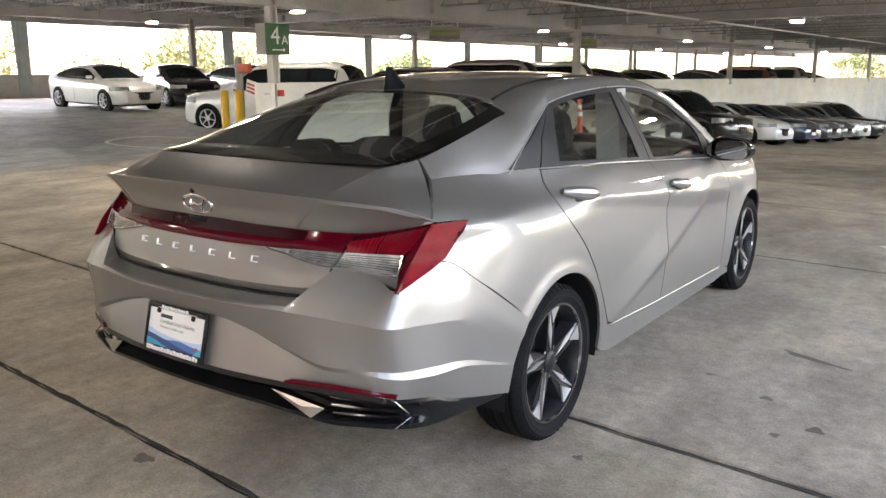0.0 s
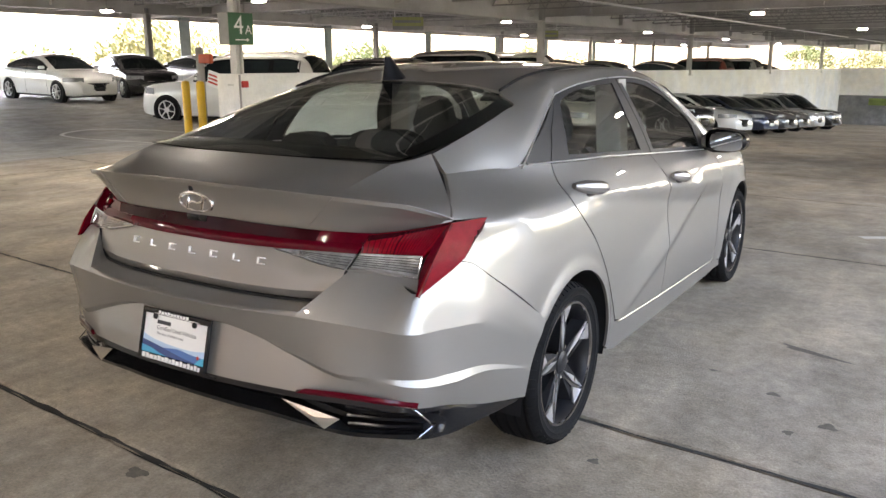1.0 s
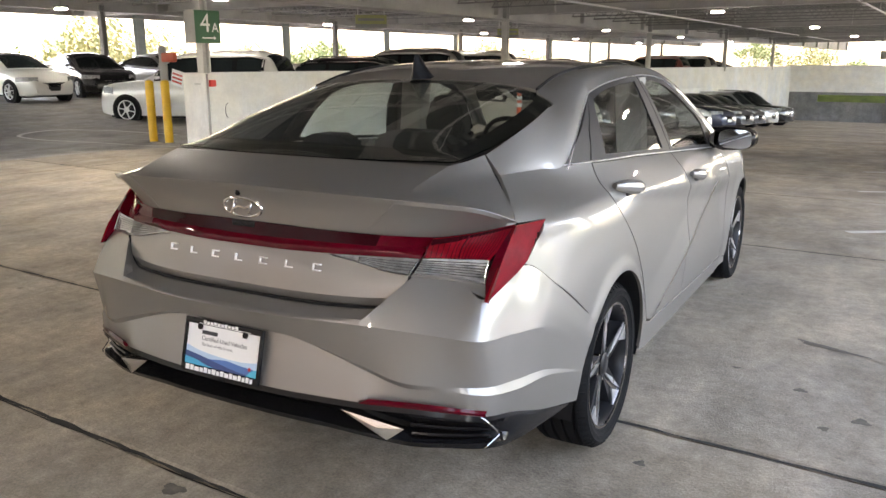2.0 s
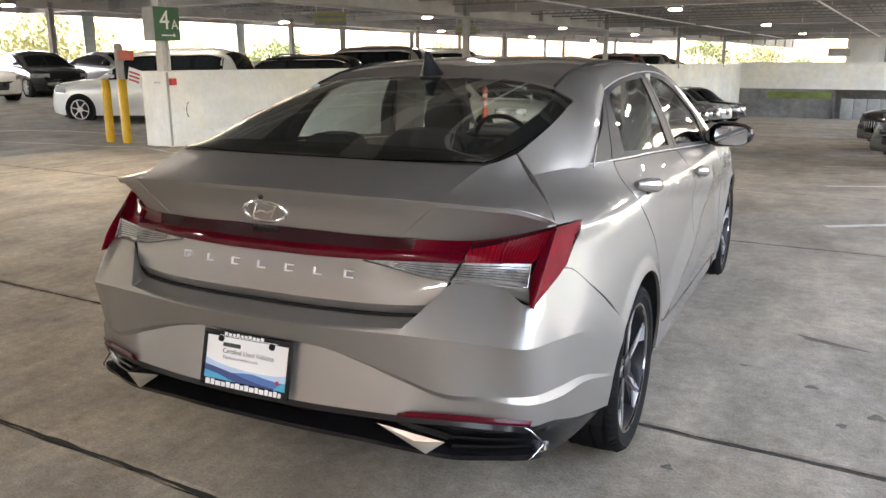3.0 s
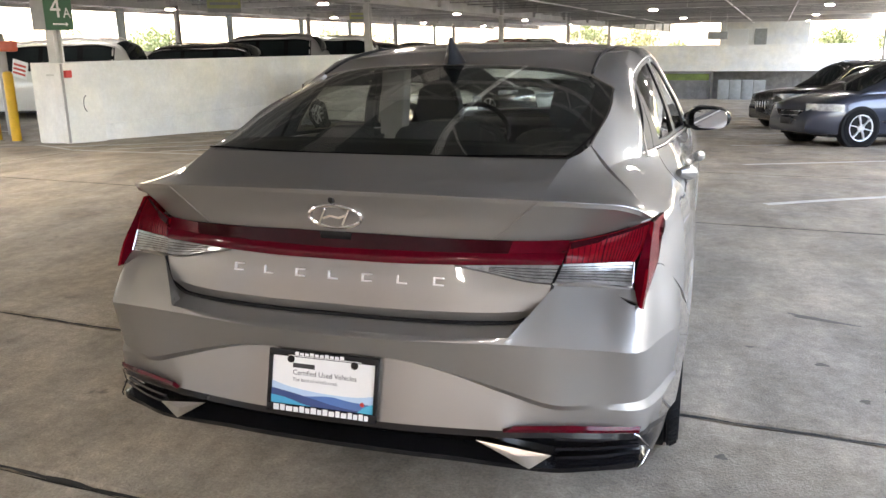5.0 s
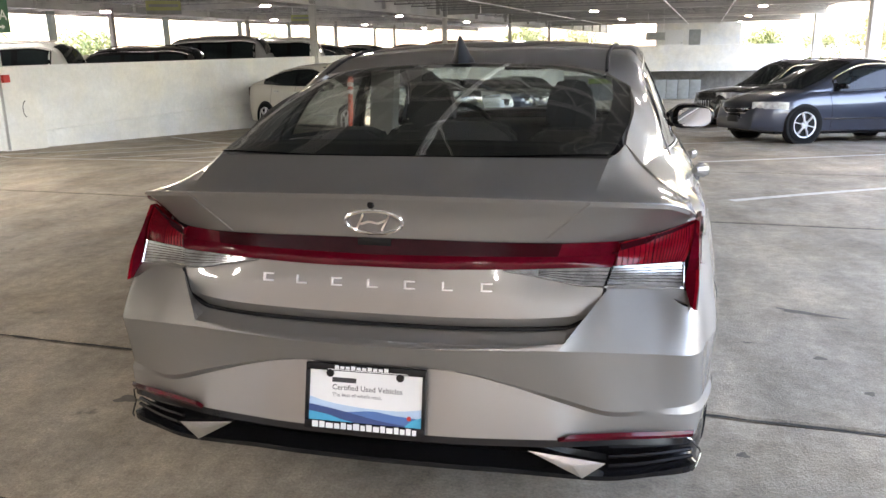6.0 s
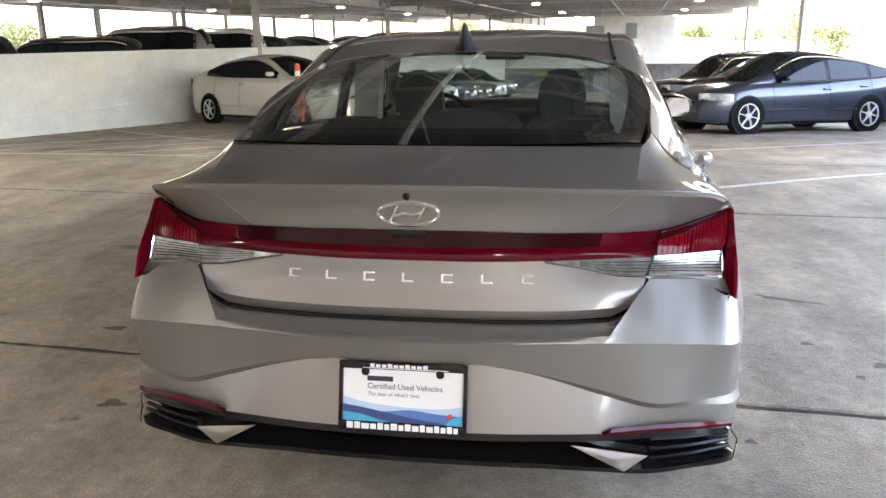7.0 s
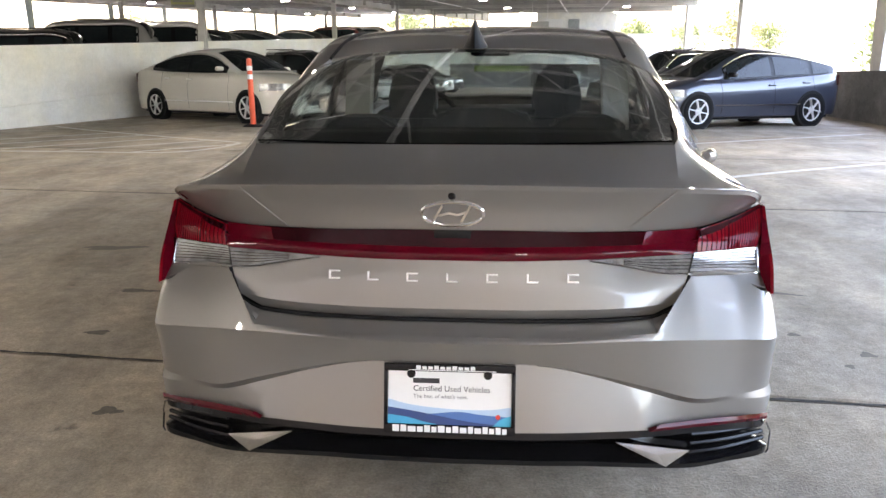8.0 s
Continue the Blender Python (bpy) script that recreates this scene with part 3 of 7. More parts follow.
for u in (WALL_U - 0.1, -25.4, LEFT_U, RIGHT_U + 0.2, -17.8, -1.9):
    girder((u, EDGE_V if u < 5 else GATE_V), (u, END_V + (0 if u > -9 else 30)), CEIL - 0.62 if u == WALL_U - 0.1 else CEIL - 0.03 if u == -25.4 else CEIL + 0.1, CEIL + 0.4)
girder((GATE_U + 0.2, EDGE_V), (GATE_U + 0.2, GATE_V), CEIL - 0.1, CEIL + 0.2)
for v in (-3.4, 8.6, 20.0, 32.6, 45.0, 57.4):
    girder((LEFT_U, v), (WALL_U - 0.3, v), CEIL + 0.02, CEIL + 0.4, w=0.3)
    girder((WALL_U + 0.1, v), (RIGHT_U + 0.2 if v > 8 else GATE_U, v), CEIL - 0.57, CEIL + 0.15, w=0.3)


def joist_mesh(length):
    """An open-web joist along x: two chords and zigzag bars."""
    bm = bmesh.new()
    add_box(bm, 0, length, -0.045, 0.045, 0, 0.035)
    add_box(bm, 0, length, -0.045, 0.045, 0.42, 0.455)
    n = int(length / 0.55)
    for k in range(n):
        x = k * length / n
        s = length / n
        add_bar(bm, (x, 0, 0.02), (x + s / 2, 0, 0.43), 0.022)
        add_bar(bm, (x + s / 2, 0, 0.43), (x + s, 0, 0.02), 0.022)
    return bm


def joists():
    for u0, u1, v0, v1 in ((LEFT_U, -25.5, EDGE_V, END_V), (-25.3, WALL_U - 0.25, EDGE_V, END_V), (WALL_U + 0.05, GATE_U, EDGE_V, GATE_V), (WALL_U + 0.05, RIGHT_U, GATE_V, END_V)):
        first = part("joist", joist_mesh(u1 - u0), STEEL, smooth=0)
        tagged(first, "grey open-web steel joist", "joist", "ceiling joists", "structure")
        v = v0 + 1.0
        base = CEIL + (0.16 if u0 < WALL_U else -0.42)
        first.matrix_world = GARAGE @ pose(u0, v, base + drop(v))
        while v < v1 - 2:
            v += 1.83
            copy_thing(first, GARAGE @ pose(u0, v, base + drop(v)))


joists()


def pipe(u, v0, v1, z, r):
    bm = bmesh.new()
    add_tube(bm, [(u, v0, z), (u, v1, z)], r, 10)
    v = v0 + 1.5
    while v < v1:
        add_bar(bm, (u, v, z), (u, v, CEIL + 0.18), 0.015)
        v += 7.32
    setting("sprinkler_pipe", bm, WHITE, "white sprinkler pipe hung along the ceiling", "pipe", 40, fall=True)


for u in (-6.4, -0.7, 1.6):
    pipe(u, EDGE_V, END_V, CEIL - 0.47, 0.026)


def ceiling_lamp():
    root = thing("ceiling_light", None, "lit ceiling luminaire with a pale lens under a joist; a few are fill added out of view", "lamp", "ceiling lights")
    bm = bmesh.new()
    add_box(bm, -0.19, 0.19, -0.15, 0.15, 0.05, 0.13, 0.02)
    part("housing", bm, STEEL, root)
    bm = bmesh.new()
    add_box(bm, -0.15, 0.15, -0.11, 0.11, 0.0, 0.05, 0.015)
    part("diffuser", bm, LAMP, root, "glowing lens")
    bm = bmesh.new()
    add_tube(bm, [(0, 0, 0.13), (0, 0, 1.1)], 0.012, 6)
    part("stem", bm, STEEL, root)
    return root


first_lamp = ceiling_lamp()
first_lamp.matrix_world = GARAGE @ pose(-4.5, -2.6, CEIL - 0.58)
# unseen fill lamps, added to brighten the boot lid and the left floor
for u, v in ((0.9, -3.4), (-8.4, 5.6), (-6.4, 4.4)):
    copy_thing(first_lamp, GARAGE @ pose(u, v, CEIL - 0.58))
for u in (-4.5, 2.2, -14.5, -21.5):
    for v in (10.0, 22.0, 34.0, 46.0, 58.0):
        copy_thing(first_lamp, GARAGE @ pose(u + (0.6 if v > 30 else 0), v + (3.0 if u < -12 else 0), CEIL - (0.42 if u < -12 else 0.58) + drop(v)))


# unseen ground outside the added side opening, level with the lane
bm = bmesh.new()
add_box(bm, RIGHT_U - 0.02, 34, BACK_V - 20, GATE_V, -0.5, -0.004)
setting("pavement", bm, concrete("side_ground_asphalt", (0.13, 0.128, 0.122), (0.6, 0.85)), "grey asphalt ground added unseen outside the side opening", "pavement")
for v in (-3.4, 6.0):
    column(GATE_U + 0.2, v, 0.0, CEIL, 0.30, COLUMN, label="pale grey steel column at the open side")


# ---- the silver sedan: x across, y forward from its number plate, z up ----
YR, YF, WHEEL_Z, WHEEL_R, ARCH_R = 1.06, 3.78, 0.317, 0.317, 0.372

# the skin of the side: x at stations along y and heights z
SIDE_Y = np.array([0.10, 0.36, 0.52, 0.75, 1.0, 1.4, 2.2, 3.0, 3.6, 4.1, 4.45])
SIDE_Z = np.array([0.20, 0.35, 0.50, 0.65, 0.80, 0.92, 0.96, 1.00, 1.05, 1.10])
SIDE_X = np.array([
    [0.760, 0.775, 0.790, 0.792, 0.780, 0.765, 0.758, 0.740, 0.700, 0.660],
    [0.820, 0.840, 0.855, 0.866, 0.830, 0.806, 0.803, 0.784, 0.727, 0.655],
    [0.845, 0.862, 0.878, 0.888, 0.864, 0.835, 0.822, 0.790, 0.724, 0.656],
    [0.865, 0.882, 0.896, 0.901, 0.888, 0.862, 0.842, 0.796, 0.733, 0.684],
    [0.872, 0.890, 0.902, 0.906, 0.896, 0.868, 0.846, 0.804, 0.763, 0.735],
    [0.876, 0.893, 0.902, 0.906, 0.900, 0.878, 0.862, 0.838, 0.800, 0.760],
    [0.878, 0.895, 0.903, 0.907, 0.903, 0.872, 0.845, 0.812, 0.765, 0.715],
    [0.878, 0.894, 0.902, 0.905, 0.898, 0.855, 0.818, 0.775, 0.720, 0.660],
    [0.874, 0.890, 0.899, 0.901, 0.886, 0.825, 0.780, 0.730, 0.668, 0.600],
    [0.840, 0.860, 0.872, 0.872, 0.845, 0.770, 0.718, 0.660, 0.592, 0.520],
    [0.700, 0.730, 0.745, 0.740, 0.700, 0.620, 0.572, 0.520, 0.462, 0.400]])


def cubic(xs, vals, x):
    """Smooth interpolation through uneven stations."""
    n = len(xs)
    k = int(np.clip(np.searchsorted(xs, x) - 1, 0, n - 2))
    h = xs[k + 1] - xs[k]
    f = (x - xs[k]) / h
    f = min(max(f, -0.6), 1.6)
    d = (vals[k + 1] - vals[k]) / h
    a = d if k == 0 else ((vals[k] - vals[k - 1]) / (xs[k] - xs[k - 1]) + d) / 2
    b = d if k == n - 2 else ((vals[k + 2] - vals[k + 1]) / (xs[k + 2] - xs[k + 1]) + d) / 2
    return (2 * f ** 3 - 3 * f * f + 1) * vals[k] + (f ** 3 - 2 * f * f + f) * h * a + (3 * f * f - 2 * f ** 3) * vals[k + 1] + (f ** 3 - f * f) * h * b


def ease(a, b, x):
    f = min(max((x - a) / (b - a), 0.0), 1.0)
    return f * f * (3 - 2 * f)


def body_side(y, z):
    row = [cubic(SIDE_Z, SIDE_X[i], z) for i in range(len(SIDE_Y))]
    x = cubic(SIDE_Y, row, y)
    # the doors' creases: a wedge that opens forward, and a diagonal that rises into it
    zb = 0.92 - 0.098 * (y - 1.41)
    on = ease(1.2, 1.5, y) * (1 - ease(3.15, 3.45, y))
    if z < zb:
        w = 0.006 + 0.070 * min(max((y - 1.25) / 1.3, 0), 1)
        s = zb - z
        x -= on * 0.34 * min(s, w) * (1 - ease(w + 0.03, w + 0.32, s))
    else:
        x += on * 0.003 * (1 - ease(0.0, 0.06, z - zb))
    zc = 0.380 + 0.283 * (y - 1.618)
    on_c = ease(1.5, 1.75, y) * (1 - ease(2.75, 2.95, y))
    x += on_c * 0.014 * (1 - min((z - zc) / 0.16, 1.0) if z > zc else 1 - min((zc - z) / 0.055, 1.0))
    # the raised wedge that runs forward from the lamp
    zu, zl = 0.974 - 0.045 * (y - 0.514), 0.922 + 0.070 * (y - 0.498)
    x += 0.006 * min(max(min(zu - z, z - zl) / 0.010, 0), 1) * (1 - ease(0.8, 0.98, y)) * ease(0.3, 0.5, y)
    # flared lips of the wheel arches
    for yc in (YR, YF):
        r = math.hypot(y - yc - 0.01, z - 0.31)
        x += 0.011 * (1 - ease(ARCH_R + 0.012, ARCH_R + 0.055, r)) if r < ARCH_R + 0.06 else 0
    return x


def shell(dx):
    return lambda y, z: body_side(y, z) + dx


def arch(yc, a0, a1, n=16, r=ARCH_R):
    return [(yc + 0.01 + r * math.cos(radians(a0 + (a1 - a0) * k / n)), 0.31 + r * math.sin(radians(a0 + (a1 - a0) * k / n))) for k in range(n + 1)]


def yz(pts, n):
    return [(p.x, p.y) for p in spline([(a, b, 0) for a, b in pts], n)]


def shifted(pts, d):
    return [(a + d, b) for a, b in pts]


car = thing("silver_sedan", None, "silver metallic four-door sedan parked on the concrete floor", "car")

# lines that parts share, on the right-hand side
LIP = [(0, 0.050, 1.087), (0.20, 0.058, 1.084), (0.40, 0.084, 1.077), (0.600, 0.137, 1.0655), (0.668, 0.170, 1.058), (0.73, 0.212, 1.048), (0.775, 0.282, 1.022), (0.797, 0.356, 0.992)]
BAR_TOP = [(0, 0.086, 0.970), (0.198, 0.094, 0.967), (0.333, 0.113, 0.962), (0.47, 0.146, 0.958), (0.616, 0.218, 0.953), (0.704, 0.288, 0.963), (0.760, 0.330, 0.975), (0.797, 0.358, 0.984)]
DOOR_REAR = yz([(1.125, 1.070), (1.100, 1.00), (1.125, 0.915), (1.284, 0.744), (1.395, 0.602), (1.490, 0.453), (1.540, 0.36)], 22)
DOOR_MID = yz([(2.175, 1.004), (2.20, 0.93), (2.250, 0.83), (2.240, 0.64), (2.225, 0.46), (2.205, 0.315)], 14)
DOOR_FRONT = yz([(3.20, 0.935), (3.27, 0.84), (3.30, 0.70), (3.29, 0.52), (3.27, 0.38), (3.25, 0.27)], 14)
SILL_TOP = [(1.540, 0.36), (1.62, 0.335), (2.205, 0.305), (3.25, 0.262)]

# the bumper's lines, from the middle round to the wheel
R0 = [(0, 0.045, 0.752), (0.21, 0.048, 0.752), (0.34, 0.060, 0.753), (0.489, 0.094, 0.757), (0.578, 0.128, 0.853), (0.70, 0.184, 0.839), (0.786, 0.187, 0.798), (0.813, 0.375, 0.858), (0.868, 0.522, 0.766), (0.9045, 0.801, 0.573)]
R0B = [(0, -0.026, 0.735), (0.21, -0.021, 0.736), (0.34, -0.012, 0.738), (0.488, 0.008, 0.744), (0.582, 0.124, 0.8505), (0.70, 0.1805, 0.836), (0.787, 0.1855, 0.795), (0.822, 0.352, 0.830), (0.873, 0.510, 0.740), (0.905, 0.785, 0.556)]
R1 = [(0, -0.043, 0.724), (0.21, -0.036, 0.726), (0.34, -0.023, 0.729), (0.475, 0.001, 0.728), (0.60, 0.040, 0.718), (0.70, 0.077, 0.707), (0.80, 0.130, 0.693), (0.850, 0.275, 0.680), (0.880, 0.450, 0.650), (0.901, 0.744, 0.498)]
R2 = [(0, -0.026, 0.668), (0.205, -0.020, 0.667), (0.335, -0.006, 0.643), (0.475, 0.013, 0.603), (0.597, 0.034, 0.567), (0.70, 0.087, 0.556), (0.802, 0.162, 0.546), (0.850, 0.285, 0.534), (0.876, 0.455, 0.512), (0.896, 0.712, 0.424)]
R2I = [(0, -0.010, 0.661), (0.20, -0.004, 0.658), (0.33, 0.009, 0.632), (0.47, 0.024, 0.588), (0.594, 0.046, 0.549), (0.700, 0.088, 0.543), (0.805, 0.154, 0.525), (0.850, 0.283, 0.508), (0.876, 0.455, 0.494), (0.896, 0.711, 0.420)]
R3 = [(0, -0.052, 0.500), (0.21, -0.044, 0.500), (0.34, -0.026, 0.498), (0.475, -0.002, 0.496), (0.60, 0.050, 0.487), (0.70, 0.098, 0.474), (0.800, 0.153, 0.460), (0.838, 0.285, 0.430), (0.862, 0.455, 0.375), (0.872, 0.696, 0.316)]


def flush(row):
    """Lets the side end of a bumper line lie on the body's skin."""
    return [p if k < 7 else (body_side(p[1], p[2]), p[1], p[2]) for k, p in enumerate(row)]


R0, R0B, R1, R2, R2I, R3 = (flush(r) for r in (R0, R0B, R1, R2, R2I, R3))
R2I[7] = (R2I[7][0] + 0.012, *R2I[7][1:])
R2I[8] = (R2I[8][0] + 0.007, *R2I[8][1:])
SEAM = [(p.y, p.z) for p in spline(R0, 91)[70::3]]


def belt(y):
    return float(np.interp(y, [0.30, 0.62, 0.92, 1.1, 1.6, 2.2, 3.15, 3.35], [1.103, 1.094, 1.084, 1.077, 1.053, 1.009, 0.943, 0.925]))


def dlo(y):
    """The top line of the side windows: x and z."""
    ys = [0.90, 0.911, 1.073, 1.235, 1.397, 1.50, 1.654, 1.9, 2.14, 2.35, 2.52, 2.70, 2.867, 3.0, 3.11, 3.24]
    xs = [0.742, 0.741, 0.706, 0.671, 0.637, 0.640, 0.643, 0.645, 0.645, 0.647, 0.653, 0.670, 0.695, 0.726, 0.758, 0.800]
    zs = [1.066, 1.078, 1.159, 1.240, 1.321, 1.342, 1.361, 1.376, 1.380, 1.371, 1.350, 1.300, 1.232, 1.163, 1.092, 0.990]
    return float(np.interp(y, ys, xs)), float(np.interp(y, ys, zs))


def cabin_side(y, z):
    """The plane of the side windows, leaning in from the belt to the roof."""
    b = belt(y)
    yy = min(max(y, 1.397), 2.9)
    xt, zt = dlo(yy)
    xb = body_side(y, b) - 0.012
    bulge = 0.012 * math.sin(math.pi * min(max((z - b) / max(zt - b, 0.05), 0), 1))
    return xb + (xt - xb) * (z - b) / max(zt - b, 0.05) + bulge


def rear_quarter(side):
    top = [(y, belt(y)) for y in (1.12, 1.0, 0.92, 0.8, 0.62, 0.535)]
    back = [(0.522, 1.085), (0.462, 1.05), (0.412, 1.028), (0.378, 1.0), (0.358, 0.9865), (0.440, 0.9785), (0.5235, 0.973), (0.392, 0.866)]
    seam = [(a + 0.002, b + 0.003) for a, b in SEAM]
    a = arch(YR, 136, -6, 28)
    a = [p for p in a if p[0] > seam[-1][0] - 0.002]
    poly = [*top, *back, *seam, *a, (1.50, 0.24), (1.53, 0.30), *[(y - 0.004, z) for y, z in reversed(DOOR_REAR)]]
    bm = add_panel(bmesh.new(), poly, body_side, 0.018, side)
    return part("rear_quarter_panel", flange(bm, 0.012, side), SILVER, car)


def door(side, a, b, lower, name):
    top = [(y, belt(y) - 0.004) for y in np.linspace(a[0][0] + 0.006, b[0][0] - 0.006, 12)]
    low = [(y, np.interp(y, [p[0] for p in lower], [p[1] for p in lower]) + 0.004) for y in np.linspace(b[-1][0] - 0.004, a[-1][0] + 0.004, 10)]
    poly = [*top, *[(y - 0.004, z) for y, z in b[1:-1]], *low, *[(y + 0.004, z) for y, z in reversed(a[1:-1])]]
    bm = add_panel(bmesh.new(), [(float(p), float(q)) for p, q in poly], body_side, 0.016, side)
    return part(name, flange(bm, 0.012, side), SILVER, car)


def fender(side):
    top = [(3.206, 0.93), (3.5, 0.985), (3.8, 0.955), (4.1, 0.90), (4.3, 0.84)]
    poly = [*[(y + 0.004, z) for y, z in reversed(DOOR_FRONT)], *top, (4.38, 0.72), (4.30, 0.45), (4.22, 0.30), *arch(YF, 0, 180, 26), (3.40, 0.24), (3.26, 0.24)]
    bm = add_panel(bmesh.new(), poly, body_side, 0.04, side)
    return part("front_fender", flange(bm, 0.012, side), SILVER, car)


def sill(side):
    low = 0.175
    poly = [(1.50, 0.236), *[(y, z - 0.004) for y, z in ((1.545, 0.355), (1.62, 0.33), (2.205, 0.300), (3.255, 0.258))], (3.42, 0.23), (3.44, 0.19), (3.2, low), (1.6, low + 0.03)]
    bm = add_panel(bmesh.new(), poly, lambda y, z: body_side(y, z) - 0.006, 0.05, side)
    s = part("sill", flange(bm, 0.02, side), SILVER, car)
    bm = bmesh.new()
    add_tube(bm, [(side * (body_side(y, z) + 0.001), y, z) for y, z in ((1.58, 0.343), (2.0, 0.317), (2.205, 0.307), (2.8, 0.283), (3.25, 0.264))], 0.0025, 6)
    part("sill_trim", bm, DARK_CHROME, s, "bright strip")
    return s


for sd in (1, -1):
    rear_quarter(sd)
    rd = door(sd, DOOR_REAR, DOOR_MID, SILL_TOP, "rear_door")
    fd = door(sd, DOOR_MID, DOOR_FRONT, SILL_TOP, "front_door")
    fender(sd)
    sill(sd)
    for dr, y0, zh in ((rd, 1.165, 0.988), (fd, 2.27, 0.900)):
        bm = bmesh.new()
        n = 13
        pts = [(y0 + 0.25 * k / (n - 1), zh - 0.036 * k / (n - 1)) for k in range(n)]
        rad = [0.006 + 0.023 * math.sin(math.pi * min(max((k + 0.4) / n, 0), 1)) ** 0.6 for k in range(n)]
        add_tube(bm, [(sd * (body_side(y, z) + 0.014 + 0.012 * math.sin(math.pi * k / (n - 1))), y, z) for k, (y, z) in enumerate(pts)], rad, 10)
        h = part("door_handle", bm, SILVER, dr)
        # dark patch on the skin that stands in for the pocket's shade
        bm = bmesh.new()
        ym, zm = pts[8]
        bmesh.ops.create_uvsphere(bm, u_segments=16, v_segments=8, radius=1, matrix=Matrix.Translation((sd * (body_side(ym - 0.02, zm - 0.012) + 0.001), ym - 0.02, zm - 0.014)) @ Matrix.Diagonal((0.006, 0.075, 0.036, 1)))
        part("handle_recess_shade", bm, DARK_GREY, h)

# inner dark body behind the gaps, with wheel wells
for sd in (1, -1):
    bm = bmesh.new()
    poly = [(0.45, 0.36), (0.62, 0.33), *arch(YR, 175, 5, 18, ARCH_R + 0.012), (1.6, 0.22), (3.2, 0.2), *arch(YF, 175, 5, 18, ARCH_R + 0.012), (4.25, 0.35), (4.3, 0.75), (3.4, 0.86), (2.2, 0.93), (1.1, 0.97), (0.45, 0.96)]
    add_panel(bm, poly, lambda y, z: body_side(y, z) - 0.022, 0.06, sd)
    inner = part("inner_body", flange(bm, 0.01, sd), BLACK_MATT, car)
    for yc in (YR, YF):
        bm = bmesh.new()
        ring = arch(yc, -12, 192, 24, ARCH_R + 0.006)
        add_grid(bm, [[(sd * (body_side(y, z) - 0.008), y, z) for y, z in ring], [(sd * 0.60, y, z) for y, z in ring], [(sd * 0.58, yc, 0.3) for _ in ring]])
        part("wheel_well", bm, BLACK_MATT, inner, "dark wheel-well liner", 60)

# roof, pillars, glass
ROOF_C = [(0, 1.155, 1.372), (0, 1.5, 1.418), (0, 1.95, 1.446), (0, 2.4, 1.442), (0, 2.72, 1.412)]
DITCH = [(0.522, 1.150, 1.338), (0.517, 1.38, 1.389), (0.524, 1.72, 1.419), (0.535, 2.2, 1.417), (0.555, 2.66, 1.372)]
QUARTER_TOP = [(0.609, 0.543, 1.157), (0.614, 0.66, 1.183), (0.626, 0.80, 1.221), (0.625, 0.92, 1.249), (0.614, 1.04, 1.275), (0.604, 1.122, 1.291), (0.526, 1.152, 1.338), (0.518, 1.385, 1.390)]


def rows_between(a, b, n=5):
    """Curves from a to b, flat by a and falling faster towards b."""
    A, B = spline(a, n), spline(b, n)
    rows = []
    for f in (0, 0.3, 0.55, 0.78, 1):
        rows.append([p.lerp(q, f) + Vector((0, 0, (p.z - q.z) * (f - f ** 2.8))) for p, q in zip(A, B)])
    return rows


bm = bmesh.new()
add_grid(bm, loft(rows_between(ROOF_C, DITCH), 18, 18), True)
roof = part("roof", thicken(bm, 0.012), SILVER, car)
for sd in (1, -1):
    bm = bmesh.new()
    add_tube(bm, [(sd * (p.x + 0.004), p.y, p.z + 0.001) for p in spline(DITCH, 24)], 0.0065, 6)
    part("roof_strip", bm, BLACK_MATT, roof, "black roof ditch strip")

